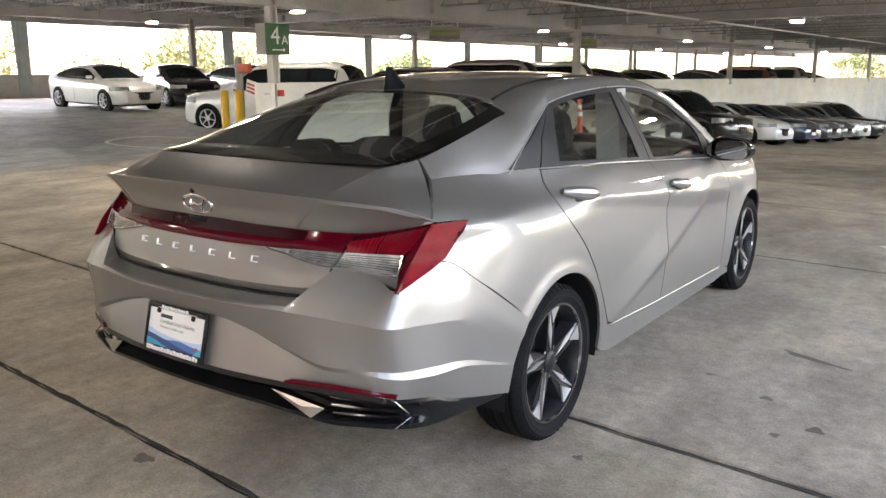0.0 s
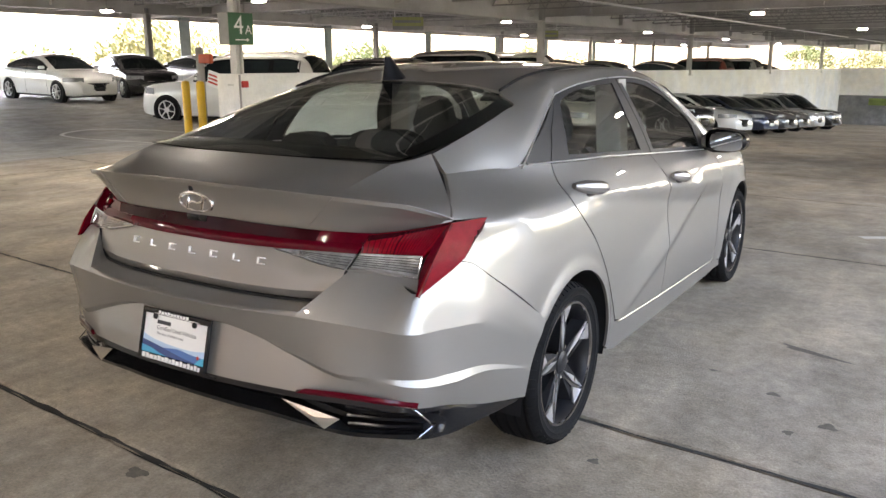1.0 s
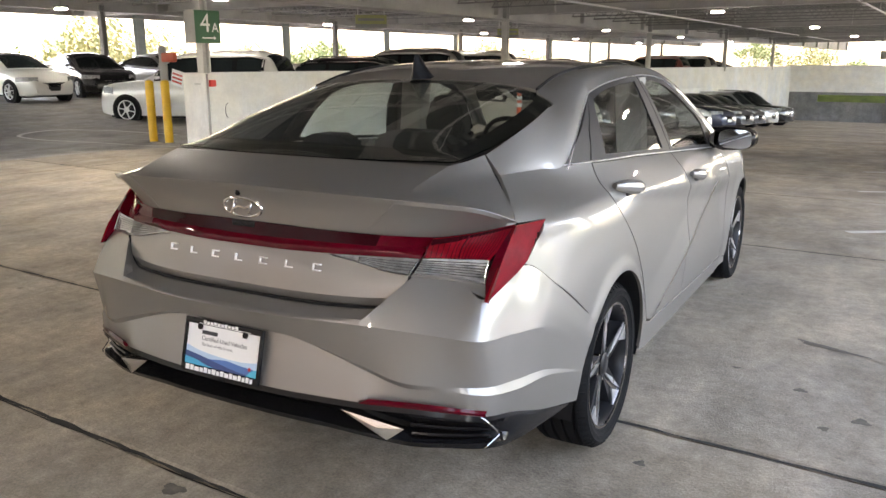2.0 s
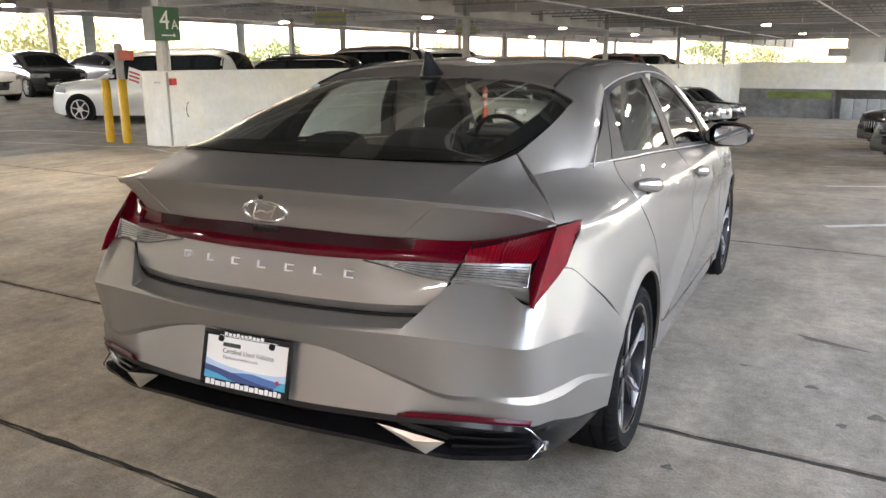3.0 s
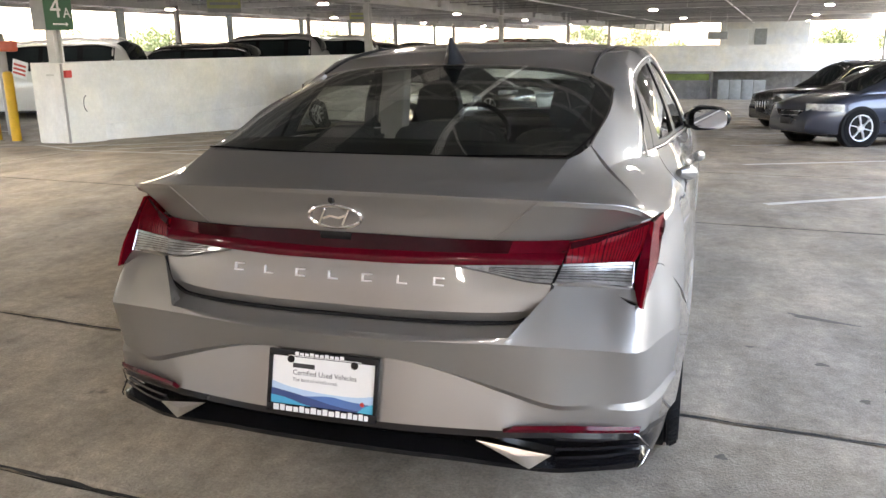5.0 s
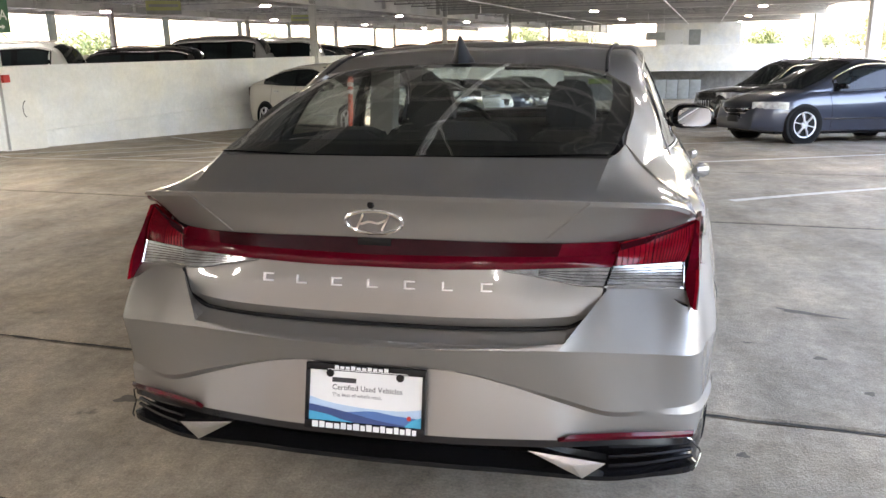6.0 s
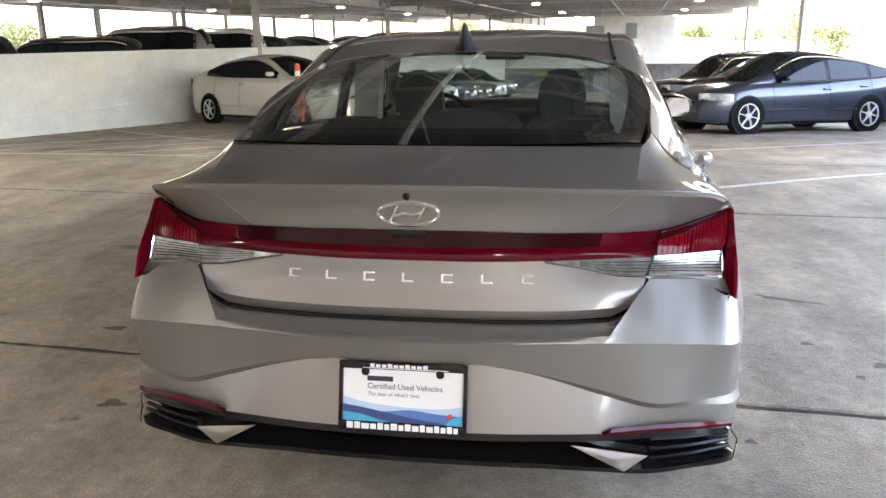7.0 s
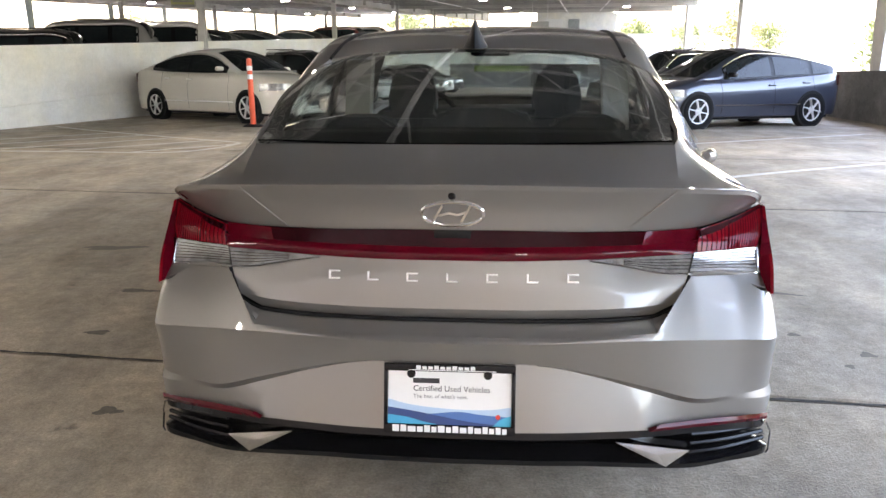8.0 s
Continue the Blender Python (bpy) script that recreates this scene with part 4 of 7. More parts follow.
# the C-pillar and the roof rail, from the ditch down to the windows
for sd in (1, -1):
    bm = bmesh.new()
    low = [*[(body_side(y, belt(y)) + 0.001, y, belt(y)) for y in (0.535, 0.66, 0.79, 0.912)], (0.714, 1.065, 1.156), (0.691, 1.175, 1.212), (0.668, 1.286, 1.267), (0.6455, 1.397, 1.322)]
    A, B = [Vector(p) for p in QUARTER_TOP], [Vector(p) for p in low]
    bow = ((0.0, 0.0), (0.003, 0.002), (0.004, 0.003), (0.005, 0.004), (0.008, 0.007), (0.008, 0.008), (0.016, 0.015), (0.018, 0.018))
    m1 = [p.lerp(q, 0.38) + Vector((a * 0.9, 0, b)) for p, q, (a, b) in zip(A, B, bow)]
    m2 = [p.lerp(q, 0.72) + Vector((a, 0, b * 0.8)) for p, q, (a, b) in zip(A, B, bow)]
    add_grid(bm, loft([A, m1, m2, B], 43, 14))
    if sd < 0:
        bmesh.ops.scale(bm, vec=(-1, 1, 1), verts=bm.verts[:])
    pillar = part("c_pillar", thicken(bm, 0.012), SILVER, car)
    bm = bmesh.new()
    A = spline([(0.518, 1.385, 1.390), (0.524, 1.72, 1.419), (0.535, 2.2, 1.417), (0.555, 2.66, 1.372), (0.64, 2.95, 1.240), (0.72, 3.22, 1.085), (0.76, 3.38, 1.0)], 12)
    ys = np.linspace(1.397, 3.22, 12)
    B = [Vector((dlo(y)[0] + 0.0085, y, dlo(y)[1] + 0.001)) for y in ys]
    m1 = [p.lerp(q, 0.5) + Vector((0.019, 0, 0.019)) for p, q in zip(A, B)]
    add_grid(bm, loft([A, m1, B], 40, 9))
    if sd < 0:
        bmesh.ops.scale(bm, vec=(-1, 1, 1), verts=bm.verts[:])
    part("roof_rail", thicken(bm, 0.012), SILVER, car)

    # window surround: black frame, then the panes
    ys = list(np.linspace(0.925, 3.2, 46))
    top = [(y, dlo(y)[1] - 0.002) for y in ys]
    bot = [(y, belt(y) + 0.004) for y in reversed(ys)]
    rear_pane = [(1.295, belt(1.295) + 0.022), (1.309, 1.128), (1.352, 1.212), (1.42, 1.292), (1.50, 1.313), (1.60, 1.329), (1.74, 1.342), (2.005, 1.350), (2.025, 1.209), (2.10, belt(2.1) + 0.02)]
    front_pane = [(2.28, belt(2.28) + 0.018), (2.181, 1.227), (2.129, 1.349), (2.30, 1.345), (2.46, 1.327), (2.70, 1.268), (2.79, 1.232), (2.96, 1.148), (3.02, 1.09), (3.06, belt(3.06) + 0.018)]
    bm = bmesh.new()
    # frame pieces: quarter trim, divider, upper band, centre pillar, sail
    for poly in ([(0.925, belt(0.925) + 0.004), (1.073, 1.155), (1.235, 1.236), (1.386, 1.311), (1.216, 1.187), (1.146, belt(1.146) + 0.004)],
                 [(1.154, belt(1.154) + 0.004), (1.224, 1.187), (1.394, 1.315), (1.41, 1.320), (1.42, 1.292), (1.352, 1.212), (1.309, 1.128), (1.295, belt(1.295) + 0.022), (1.295, belt(1.295) + 0.004)],
                 [(1.41, 1.320), *[p for p in top if 1.43 < p[0] < 2.05], (2.062, 1.376), (2.005, 1.350), (1.74, 1.342), (1.60, 1.329), (1.50, 1.313), (1.42, 1.292)],
                 [(2.005, 1.350), (2.062, 1.376), (2.228, belt(2.228) + 0.004), (2.10, belt(2.1) + 0.004), (2.10, belt(2.1) + 0.02), (2.025, 1.209)],
                 [(2.069, 1.376), (2.10, 1.377), (2.129, 1.349), (2.181, 1.227), (2.28, belt(2.28) + 0.018), (2.28, belt(2.28) + 0.004), (2.236, belt(2.236) + 0.004)],
                 [(2.10, 1.377), *[p for p in top if 2.12 < p[0] < 3.1], (3.02, 1.09), (2.96, 1.148), (2.79, 1.232), (2.70, 1.268), (2.46, 1.327), (2.30, 1.345), (2.129, 1.349)],
                 [(3.02, 1.09), (3.11, 1.09), (3.2, belt(3.2) + 0.004), (3.06, belt(3.06) + 0.004)],
                 [(1.295, belt(1.295) + 0.004), (1.295, belt(1.295) + 0.022), (2.10, belt(2.1) + 0.02), (2.10, belt(2.1) + 0.004)],
                 [(2.28, belt(2.28) + 0.004), (2.28, belt(2.28) + 0.018), (3.06, belt(3.06) + 0.018), (3.06, belt(3.06) + 0.004)]):
        add_panel(bm, [(float(a), float(b)) for a, b in poly], cabin_side, 0.05, sd)
    frame_ob = part("window_frame", flange(bm, 0.01, sd), FRAME_GREY, car, "dark window surround and pillars", 25)
    for poly, dr in ((rear_pane, "rear_window_pane"), (front_pane, "front_window_pane")):
        bm = bmesh.new()
        add_panel(bm, [(float(a), float(b)) for a, b in poly], lambda y, z: cabin_side(y, z) - 0.006, 0.05, sd)
        g = part(dr, double(bm, 0.004, sd), GLASS_CAR, frame_ob, "glossy side window glass")
        g.visible_shadow = False
    bm = bmesh.new()
    line = [(sd * (cabin_side(y, belt(y)) + 0.006), y, belt(y) + 0.001) for y in np.linspace(0.925, 3.2, 30)]
    add_tube(bm, line, 0.0035, 6)
    add_tube(bm, [(sd * (dlo(y)[0] + 0.007), y, dlo(y)[1] - 0.004) for y in (*np.linspace(0.915, 1.397, 10), *np.linspace(1.42, 3.18, 34))], 0.0032, 6)
    part("window_trim", bm, MACHINED, frame_ob, "bright window trim")


def screen_z(x, y):
    """The rear window's surface: level across the middle, falling away to the sides."""
    s = (y - 0.33) / 0.82
    fall = float(np.interp(y, [0.33, 0.37, 0.42, 0.5, 0.6, 0.8, 1.0, 1.15], [0.004, 0.014, 0.037, 0.056, 0.064, 0.066, 0.071, 0.074]))
    r = abs(x) / 0.6
    return 1.146 + 0.225 * s + 0.072 * s * (1 - s) - fall * (0.25 * r * r + 0.75 * r ** 5)


def screen_grid(n):
    """Rows from the lower edge to the roof, each from the middle to the side edge."""
    rows = []
    for j in range(n):
        v = j / (n - 1)
        ye, yc = 0.372 + 0.748 * v, 0.33 + 0.82 * v
        xe = float(np.interp(ye, [0.372, 0.42, 0.5, 0.6, 0.7, 0.8, 0.9, 1.0, 1.12], [0.564, 0.569, 0.580, 0.596, 0.609, 0.619, 0.621, 0.616, 0.602]))
        row = []
        for i in range(n):
            u = i / (n - 1)
            y = yc + (ye - yc) * u ** 3
            row.append(Vector((u * xe, y, screen_z(u * xe, y))))
        rows.append(row)
    return rows


bm = bmesh.new()
add_grid(bm, screen_grid(24), True)
rear_glass = part("rear_window", thicken(bm, 0.004, (0, 1, 0)), GLASS_DARK, car, "dark tinted sloping rear window")
rear_glass.visible_shadow = False
# the black printed border of the rear window, just under the pane
bm = bmesh.new()


def glass_at(u, v):
    g = RG[min(int(v * 39 + 0.5), 39)][min(int(abs(u) * 39 + 0.5), 39)]
    return Vector((g.x if u >= 0 else -g.x, g.y, g.z - 0.007))


RG = screen_grid(40)


def border(u0, u1, v0, v1, nu, nv):
    add_grid(bm, [[glass_at(u0 + (u1 - u0) * i / nu, v0 + (v1 - v0) * j / nv) for i in range(nu + 1)] for j in range(nv + 1)])


border(-1, 1, 0.0, 0.135, 40, 6)
border(-1, 1, 0.94, 1.0, 40, 3)
border(-1, -0.90, 0.135, 0.94, 4, 24)
border(0.90, 1, 0.135, 0.94, 4, 24)
part("window_border", bm, FIN_BLACK, rear_glass, "black printed glass border")

WIND_TOP = [(0, 2.735, 1.408), (0.3, 2.72, 1.400), (0.6, 2.672, 1.360)]
WIND_BOT = [(0, 3.52, 1.035), (0.4, 3.47, 1.025), (0.76, 3.30, 1.005)]
bm = bmesh.new()
add_grid(bm, loft([WIND_TOP, [Vector(a).lerp(Vector(b), 0.5) + Vector((0, 0.0, 0.03)) for a, b in zip(WIND_TOP, WIND_BOT)], WIND_BOT], 14, 10), True)
ws = part("windscreen", thicken(bm, 0.005), GLASS_CAR, car, "clear windscreen")
ws.visible_shadow = False
bm = bmesh.new()
add_grid(bm, loft([[(0, 3.50, 1.03), (0.4, 3.46, 1.02), (0.735, 3.30, 1.0)], [(0, 4.0, 0.965), (0.4, 3.97, 0.955), (0.72, 3.9, 0.92)], [(0, 4.42, 0.84), (0.4, 4.38, 0.83), (0.66, 4.25, 0.80)]], 14, 12), True)
part("bonnet", thicken(bm, 0.012), SILVER, car)
bm = bmesh.new()
rows = [[(0, 4.44, 0.83), (0.4, 4.40, 0.82), (0.64, 4.28, 0.80), (0.74, 4.15, 0.78)], [(0, 4.60, 0.66), (0.4, 4.56, 0.65), (0.68, 4.42, 0.63), (0.82, 4.2, 0.60)],
        [(0, 4.62, 0.45), (0.4, 4.58, 0.44), (0.70, 4.45, 0.43), (0.84, 4.22, 0.42)], [(0, 4.55, 0.2), (0.4, 4.50, 0.2), (0.68, 4.38, 0.2), (0.82, 4.18, 0.22)]]
add_grid(bm, loft(rows, 16, 12), True)
part("front_bumper", thicken(bm, 0.012), SILVER, car)
bm = bmesh.new()
add_grid(bm, [[(x, 4.56 - 0.14 * (x / 0.6) ** 2 + 0.02, 0.62) for x in np.linspace(-0.6, 0.6, 12)], [(x, 4.58 - 0.14 * (x / 0.6) ** 2 + 0.04, 0.38) for x in np.linspace(-0.6, 0.6, 12)]])
part("grille", thicken(bm, 0.03), BLACK_GLOSS, car, "dark front grille")
bm = bmesh.new()
add_box(bm, -0.62, 0.62, 0.55, 4.2, 0.20, 0.32, 0.03)
add_box(bm, -0.80, 0.80, 1.5, 3.35, 0.19, 0.30, 0.03)
part("underbody", bm, BLACK_MATT, car, "dark underbody")

# ---- tail: lid, light bar, bumper ----
bm = bmesh.new()
deck_rows = [[(0, 0.328, 1.1435), (0.20, 0.329, 1.1435), (0.40, 0.337, 1.1425), (0.569, 0.372, 1.1385)],
             [(0, 0.19, 1.1195), (0.22, 0.194, 1.1185), (0.41, 0.208, 1.116), (0.556, 0.258, 1.110)],
             [(0, 0.10, 1.100), (0.21, 0.106, 1.0985), (0.39, 0.126, 1.094), (0.546, 0.178, 1.086)],
             [(0, 0.050, 1.087), (0.20, 0.058, 1.084), (0.40, 0.084, 1.077), (0.538, 0.117, 1.0692)]]
wing_rows = [[(0.569, 0.372, 1.1385), (0.592, 0.45, 1.146), (0.607, 0.537, 1.157)],
             [(0.556, 0.258, 1.110), (0.615, 0.37, 1.106), (0.660, 0.508, 1.092)],
             [(0.546, 0.178, 1.086), (0.655, 0.276, 1.072), (0.755, 0.408, 1.033)],
             [(0.538, 0.117, 1.0692), (0.600, 0.137, 1.0655), (0.668, 0.170, 1.058), (0.73, 0.212, 1.048), (0.775, 0.282, 1.022), (0.793, 0.354, 0.994)]]
add_grid(bm, loft(deck_rows, 24, 14), True)
add_grid(bm, loft(wing_rows, 14, 14), True)
lid = part("boot_lid", thicken(bm, 0.012), SILVER, car, "boot lid with a folded spoiler lip", 9)
bm = bmesh.new()
edge = [Vector(p) for p in LIP[:0:-1]]
add_tube(bm, [(-p.x, p.y, p.z) for p in spline(edge, 30)] + [tuple(p) for p in spline(LIP, 32)], 0.0028, 6)
part("lip_edge", bm, SILVER, lid)
# the lip's hollow rear face, in a middle field and two outer ones that meet at a fold
inner_top, outer_top = [LIP[0], LIP[1], LIP[2], (0.538, 0.117, 1.0692)], [(0.538, 0.117, 1.0692), LIP[3], LIP[4], LIP[5], LIP[6], LIP[7]]
inner_bot, outer_bot = [BAR_TOP[0], (0.14, 0.091, 0.969), (0.28, 0.105, 0.964), (0.42, 0.133, 0.960)], [(0.42, 0.133, 0.960), (0.48, 0.152, 0.957), (0.55, 0.183, 0.954), (0.63, 0.228, 0.954), (0.72, 0.30, 0.966), BAR_TOP[-1]]
bm = bmesh.new()
for a, b, hollow in ((inner_top, inner_bot, 0.009), (outer_top, outer_bot, 0.006)):
    mid = [Vector(p).lerp(Vector(q), 0.5) + Vector((0, hollow, 0)) for p, q in zip(a, b)]
    if a is outer_top:
        mid[0] = Vector(a[0]).lerp(Vector(b[0]), 0.5)
        mid[0].y += 0.002
    else:
        mid[-1] = Vector(a[-1]).lerp(Vector(b[-1]), 0.5)
        mid[-1].y += 0.002
    add_grid(bm, loft([a, mid, b], 16, 10), True)
bmesh.ops.recalc_face_normals(bm, faces=bm.faces[:])
part("lip_face", thicken(bm, 0), SILVER, lid, smooth=12)
for sd in (1, -1):
    bm = bmesh.new()
    add_tube(bm, [(sd * x, y, z) for x, y, z in ((0.538, 0.1165, 1.067), (0.479, 0.125, 1.013), (0.42, 0.133, 0.961))], 0.0022, 5)
    part("lip_fold", bm, SILVER, lid)
# lower face of the lid
LID_TOP = [(0, 0.068, 0.899), (0.172, 0.071, 0.899), (0.330, 0.089, 0.899), (0.415, 0.104, 0.881), (0.502, 0.115, 0.863), (0.572, 0.127, 0.856)]
LID_FOLD = [(0, 0.037, 0.783), (0.17, 0.039, 0.783), (0.32, 0.050, 0.784), (0.41, 0.063, 0.785), (0.48, 0.081, 0.787), (0.550, 0.105, 0.790)]
LID_BOT = [(0, 0.047, 0.757), (0.17, 0.049, 0.757), (0.32, 0.060, 0.758), (0.40, 0.071, 0.759), (0.450, 0.082, 0.760), (0.492, 0.092, 0.762)]
LID_MID = [Vector(p).lerp(Vector(q), 0.5) + Vector((0, -0.004, 0)) for p, q in zip(LID_TOP, LID_FOLD)]
bm = bmesh.new()
add_grid(bm, loft([LID_TOP, LID_MID, LID_FOLD], 26, 12), True)
add_grid(bm, loft([LID_FOLD, LID_BOT, [(x, y + 0.05, z - 0.002) for x, y, z in LID_BOT]], 26, 5, True), True)
part("lid_face", thicken(bm, 0.01), SILVER, lid, smooth=25)

# the rounded lower corner of the lid's opening
CORNER = [R0[3], (0.520, 0.101, 0.762), (0.545, 0.110, 0.774), (0.559, 0.116, 0.792), (0.570, 0.122, 0.822), R0[4]]


# black strip that stands in for the shade in the gap round the lid
bm = bmesh.new()
gap = [(0, 0.038, 0.754), (0.17, 0.040, 0.754), (0.32, 0.050, 0.755), (0.41, 0.064, 0.756), (0.460, 0.075, 0.757), (0.490, 0.083, 0.758)] + [(x, y - 0.005, z + 0.001) for x, y, z in CORNER[1:]]
add_tube(bm, [(-p.x, p.y, p.z) for p in spline(gap, 40)[:0:-1]] + [tuple(p) for p in spline(gap, 40)], 0.0042, 6)
part("lid_gap_strip", bm, BLACK_MATT, lid, "black strip for the shaded gap round the lid")


# bumper
def between(a, b, f, out):
    """A curve between two others, pushed out from the car's middle."""
    r = []
    for p, q in zip(a, b):
        m = Vector(p).lerp(Vector(q), f)
        d = Vector((m.x, m.y - 1.2, 0)).normalized()
        r.append(m + d * out)
    return r


def run(row, start=None):
    """The corner's part of a bumper line, its first leg given apart."""
    if start is None:
        return spline(row[3:], 49)
    return spline(start, 9)[:-1] + spline(row[4:], 41)


bm = bmesh.new()
mid_low = between(R0B, R1, 0.5, 0.003)
mid_low[3] = Vector(R0B[3]).lerp(Vector(R1[3]), 0.5)
for n, r0, r0b, mid, r1, r2, r2i, r3 in ((24, R0[:4], R0B[:4], mid_low[:4], R1[:4], R2[:4], R2I[:4], R3[:4]),
                                        (49, run(R0, CORNER), run(R0B, R0B[3:5]), run(mid_low, mid_low[3:5]), run(R1), run(R2), run(R2I), run(R3))):
    add_grid(bm, loft([r0, r0b], n, 3), True)
    add_grid(bm, loft([r0b, mid, r1], n, 9), True)
    add_grid(bm, loft([r1, between(r1, r2, 0.5, -0.001), r2], n, 8), True)
    add_grid(bm, loft([r2, r2i], n, 3), True)
    add_grid(bm, loft([r2i, between(r2i, r3, 0.5, 0.001), r3], n, 8), True)
bumper = part("rear_bumper", thicken(bm, 0.012), SILVER, car, smooth=11)

# dark apron with its lower lip
D1 = [(0, -0.056, 0.484), (0.21, -0.049, 0.484), (0.34, -0.031, 0.482), (0.475, -0.006, 0.479), (0.60, 0.045, 0.470), (0.70, 0.092, 0.458), (0.798, 0.148, 0.446), (0.836, 0.285, 0.418), (0.860, 0.455, 0.365), (0.872, 0.690, 0.312)]
D2 = [(0, 0.02, 0.462), (0.21, 0.027, 0.462), (0.34, 0.042, 0.460), (0.475, 0.066, 0.456), (0.60, 0.115, 0.446), (0.70, 0.155, 0.436), (0.775, 0.200, 0.428), (0.834, 0.290, 0.395), (0.858, 0.455, 0.352), (0.870, 0.686, 0.310)]
D3 = [(0, 0.06, 0.415), (0.21, 0.065, 0.414), (0.34, 0.080, 0.410), (0.475, 0.100, 0.400), (0.60, 0.135, 0.392), (0.70, 0.170, 0.390), (0.775, 0.205, 0.392), (0.832, 0.290, 0.365), (0.856, 0.455, 0.338), (0.869, 0.682, 0.308)]
D4 = [(0, -0.012, 0.404), (0.21, -0.006, 0.403), (0.34, 0.012, 0.397), (0.475, 0.035, 0.384), (0.60, 0.062, 0.374), (0.70, 0.096, 0.377), (0.812, 0.152, 0.382), (0.831, 0.290, 0.345), (0.855, 0.455, 0.328), (0.868, 0.678, 0.306)]
D5 = [(0, -0.004, 0.386), (0.21, 0.002, 0.385), (0.34, 0.022, 0.378), (0.475, 0.046, 0.366), (0.60, 0.070, 0.357), (0.70, 0.102, 0.361), (0.808, 0.148, 0.365), (0.829, 0.292, 0.330), (0.853, 0.455, 0.322), (0.867, 0.674, 0.304)]
D6 = [(x * 0.94, y + 0.10, z + 0.005) for x, y, z in D5]
bm = bmesh.new()
add_grid(bm, loft([R3, D1], 60, 3), True)
add_grid(bm, loft([D1, D2, D3, D4], 60, 10, True), True)
add_grid(bm, loft([D4, D5, D6], 60, 5, True), True)
apron = part("apron", thicken(bm, 0.006), BLACK_GLOSS, bumper, "gloss-black lower apron", 25)
for sd in (1, -1):
    # slats in the side grilles, a highlight strip on their edge, and the angular bright blades
    for k in range(3):
        f = 0.2 + 0.3 * k
        a = [Vector(p).lerp(Vector(q), f) for p, q in zip(D1[4:7], D4[4:7])]
        bm = bmesh.new()
        line = spline([(sd * p.x, p.y + 0.025, p.z) for p in a], 10)
        add_tube(bm, line, 0.006, 6)
        part("slat", bm, BLACK_GLOSS, apron)
    # dark chrome stands in for highlights on the black frame
    bm = bmesh.new()
    add_tube(bm, [(sd * (x + 0.003), y - 0.009, z) for x, y, z in ((0.790, 0.150, 0.462), (0.802, 0.156, 0.455), (0.826, 0.190, 0.412), (0.829, 0.197, 0.398), (0.813, 0.152, 0.378), (0.806, 0.148, 0.370))], 0.0026, 6)
    part("edge_highlight", bm, DARK_CHROME, apron, "grille edge, its highlight put into the metal")
    bm = bmesh.new()
    p1, p2, p3, ctr = Vector((0.405, 0.004, 0.457)), Vector((0.595, 0.050, 0.417)), Vector((0.538, 0.044, 0.372)), Vector((0.52, 0.012, 0.412))
    back = Vector((0, 0.05, 0))
    pts = [p1, p2, p3]
    vs = [bm.verts.new((sd * p.x, p.y, p.z)) for p in pts]
    vb = [bm.verts.new((sd * p.x, p.y + 0.05, p.z)) for p in pts]
    vc = bm.verts.new((sd * 0.515, 0.026, 0.414))
    for i in range(3):
        j = (i + 1) % 3
        bm.faces.new((vs[i], vs[j], vc))
        bm.faces.new((vs[j], vs[i], vb[i], vb[j]))
    bmesh.ops.recalc_face_normals(bm, faces=bm.faces[:])
    part("blade", bm, CHROME, apron, "faceted bright blade", 0)
    # reflector strip
    bm = bmesh.new()
    top = spline([(0.505, 0.006, 0.514), (0.62, 0.058, 0.506), (0.72, 0.106, 0.494), (0.806, 0.162, 0.479)], 14)
    low = spline([(0.478, -0.006, 0.499), (0.61, 0.051, 0.489), (0.71, 0.100, 0.477), (0.803, 0.158, 0.463)], 14)
    add_grid(bm, [[(sd * (p.x + 0.004), p.y - 0.009, p.z) for p in top], [(sd * (p.lerp(q, 0.5).x + 0.004), p.lerp(q, 0.5).y - 0.013, p.lerp(q, 0.5).z) for p, q in zip(top, low)], [(sd * (p.x + 0.004), p.y - 0.009, p.z) for p in low]])
    part("reflector", thicken(bm, 0.012, (0, 1.5, 0.5)), RED_LENS, bumper, "red reflector strip")

# light bar and lamps
BAR_MID = [(0, 0.076, 0.929), (0.198, 0.084, 0.931), (0.333, 0.103, 0.930), (0.46, 0.132, 0.928), (0.600, 0.184, 0.925)]
BAR_LOW = [(0, 0.067, 0.899), (0.172, 0.071, 0.899), (0.330, 0.092, 0.900), (0.46, 0.124, 0.900), (0.592, 0.162, 0.899)]
TOP5 = [BAR_TOP[0], BAR_TOP[1], BAR_TOP[2], BAR_TOP[3], (0.606, 0.212, 0.953)]


def out_of(rows, d):
    return [[(x, y - d, z) for x, y, z in r] for r in rows]


bm = bmesh.new()
add_grid(bm, loft(out_of([TOP5[:4], BAR_MID[:4]], 0.004), 24, 4), True)
light_bar = part("light_bar", thicken(bm, 0.012, (0, 1.5, 0.9)), RED_DARK, lid, "smoked upper part of the full-width red light bar")
bm = bmesh.new()
add_grid(bm, loft(out_of([BAR_MID, [Vector(p).lerp(Vector(q), 0.5) + Vector((0, -0.004, 0)) for p, q in zip(BAR_MID, BAR_LOW)], BAR_LOW], 0.005), 30, 6), True)
add_grid(bm, loft(out_of([TOP5[3:], BAR_MID[3:]], 0.005), 8, 4), True)
part("lens", thicken(bm, 0.012, (0, 1.5, 0.9)), RED_LENS, light_bar, "glowing-red lower lens")
bm = bmesh.new()
add_box(bm, -0.045, 0.045, 0.077, 0.095, 0.950, 0.970, 0.003)
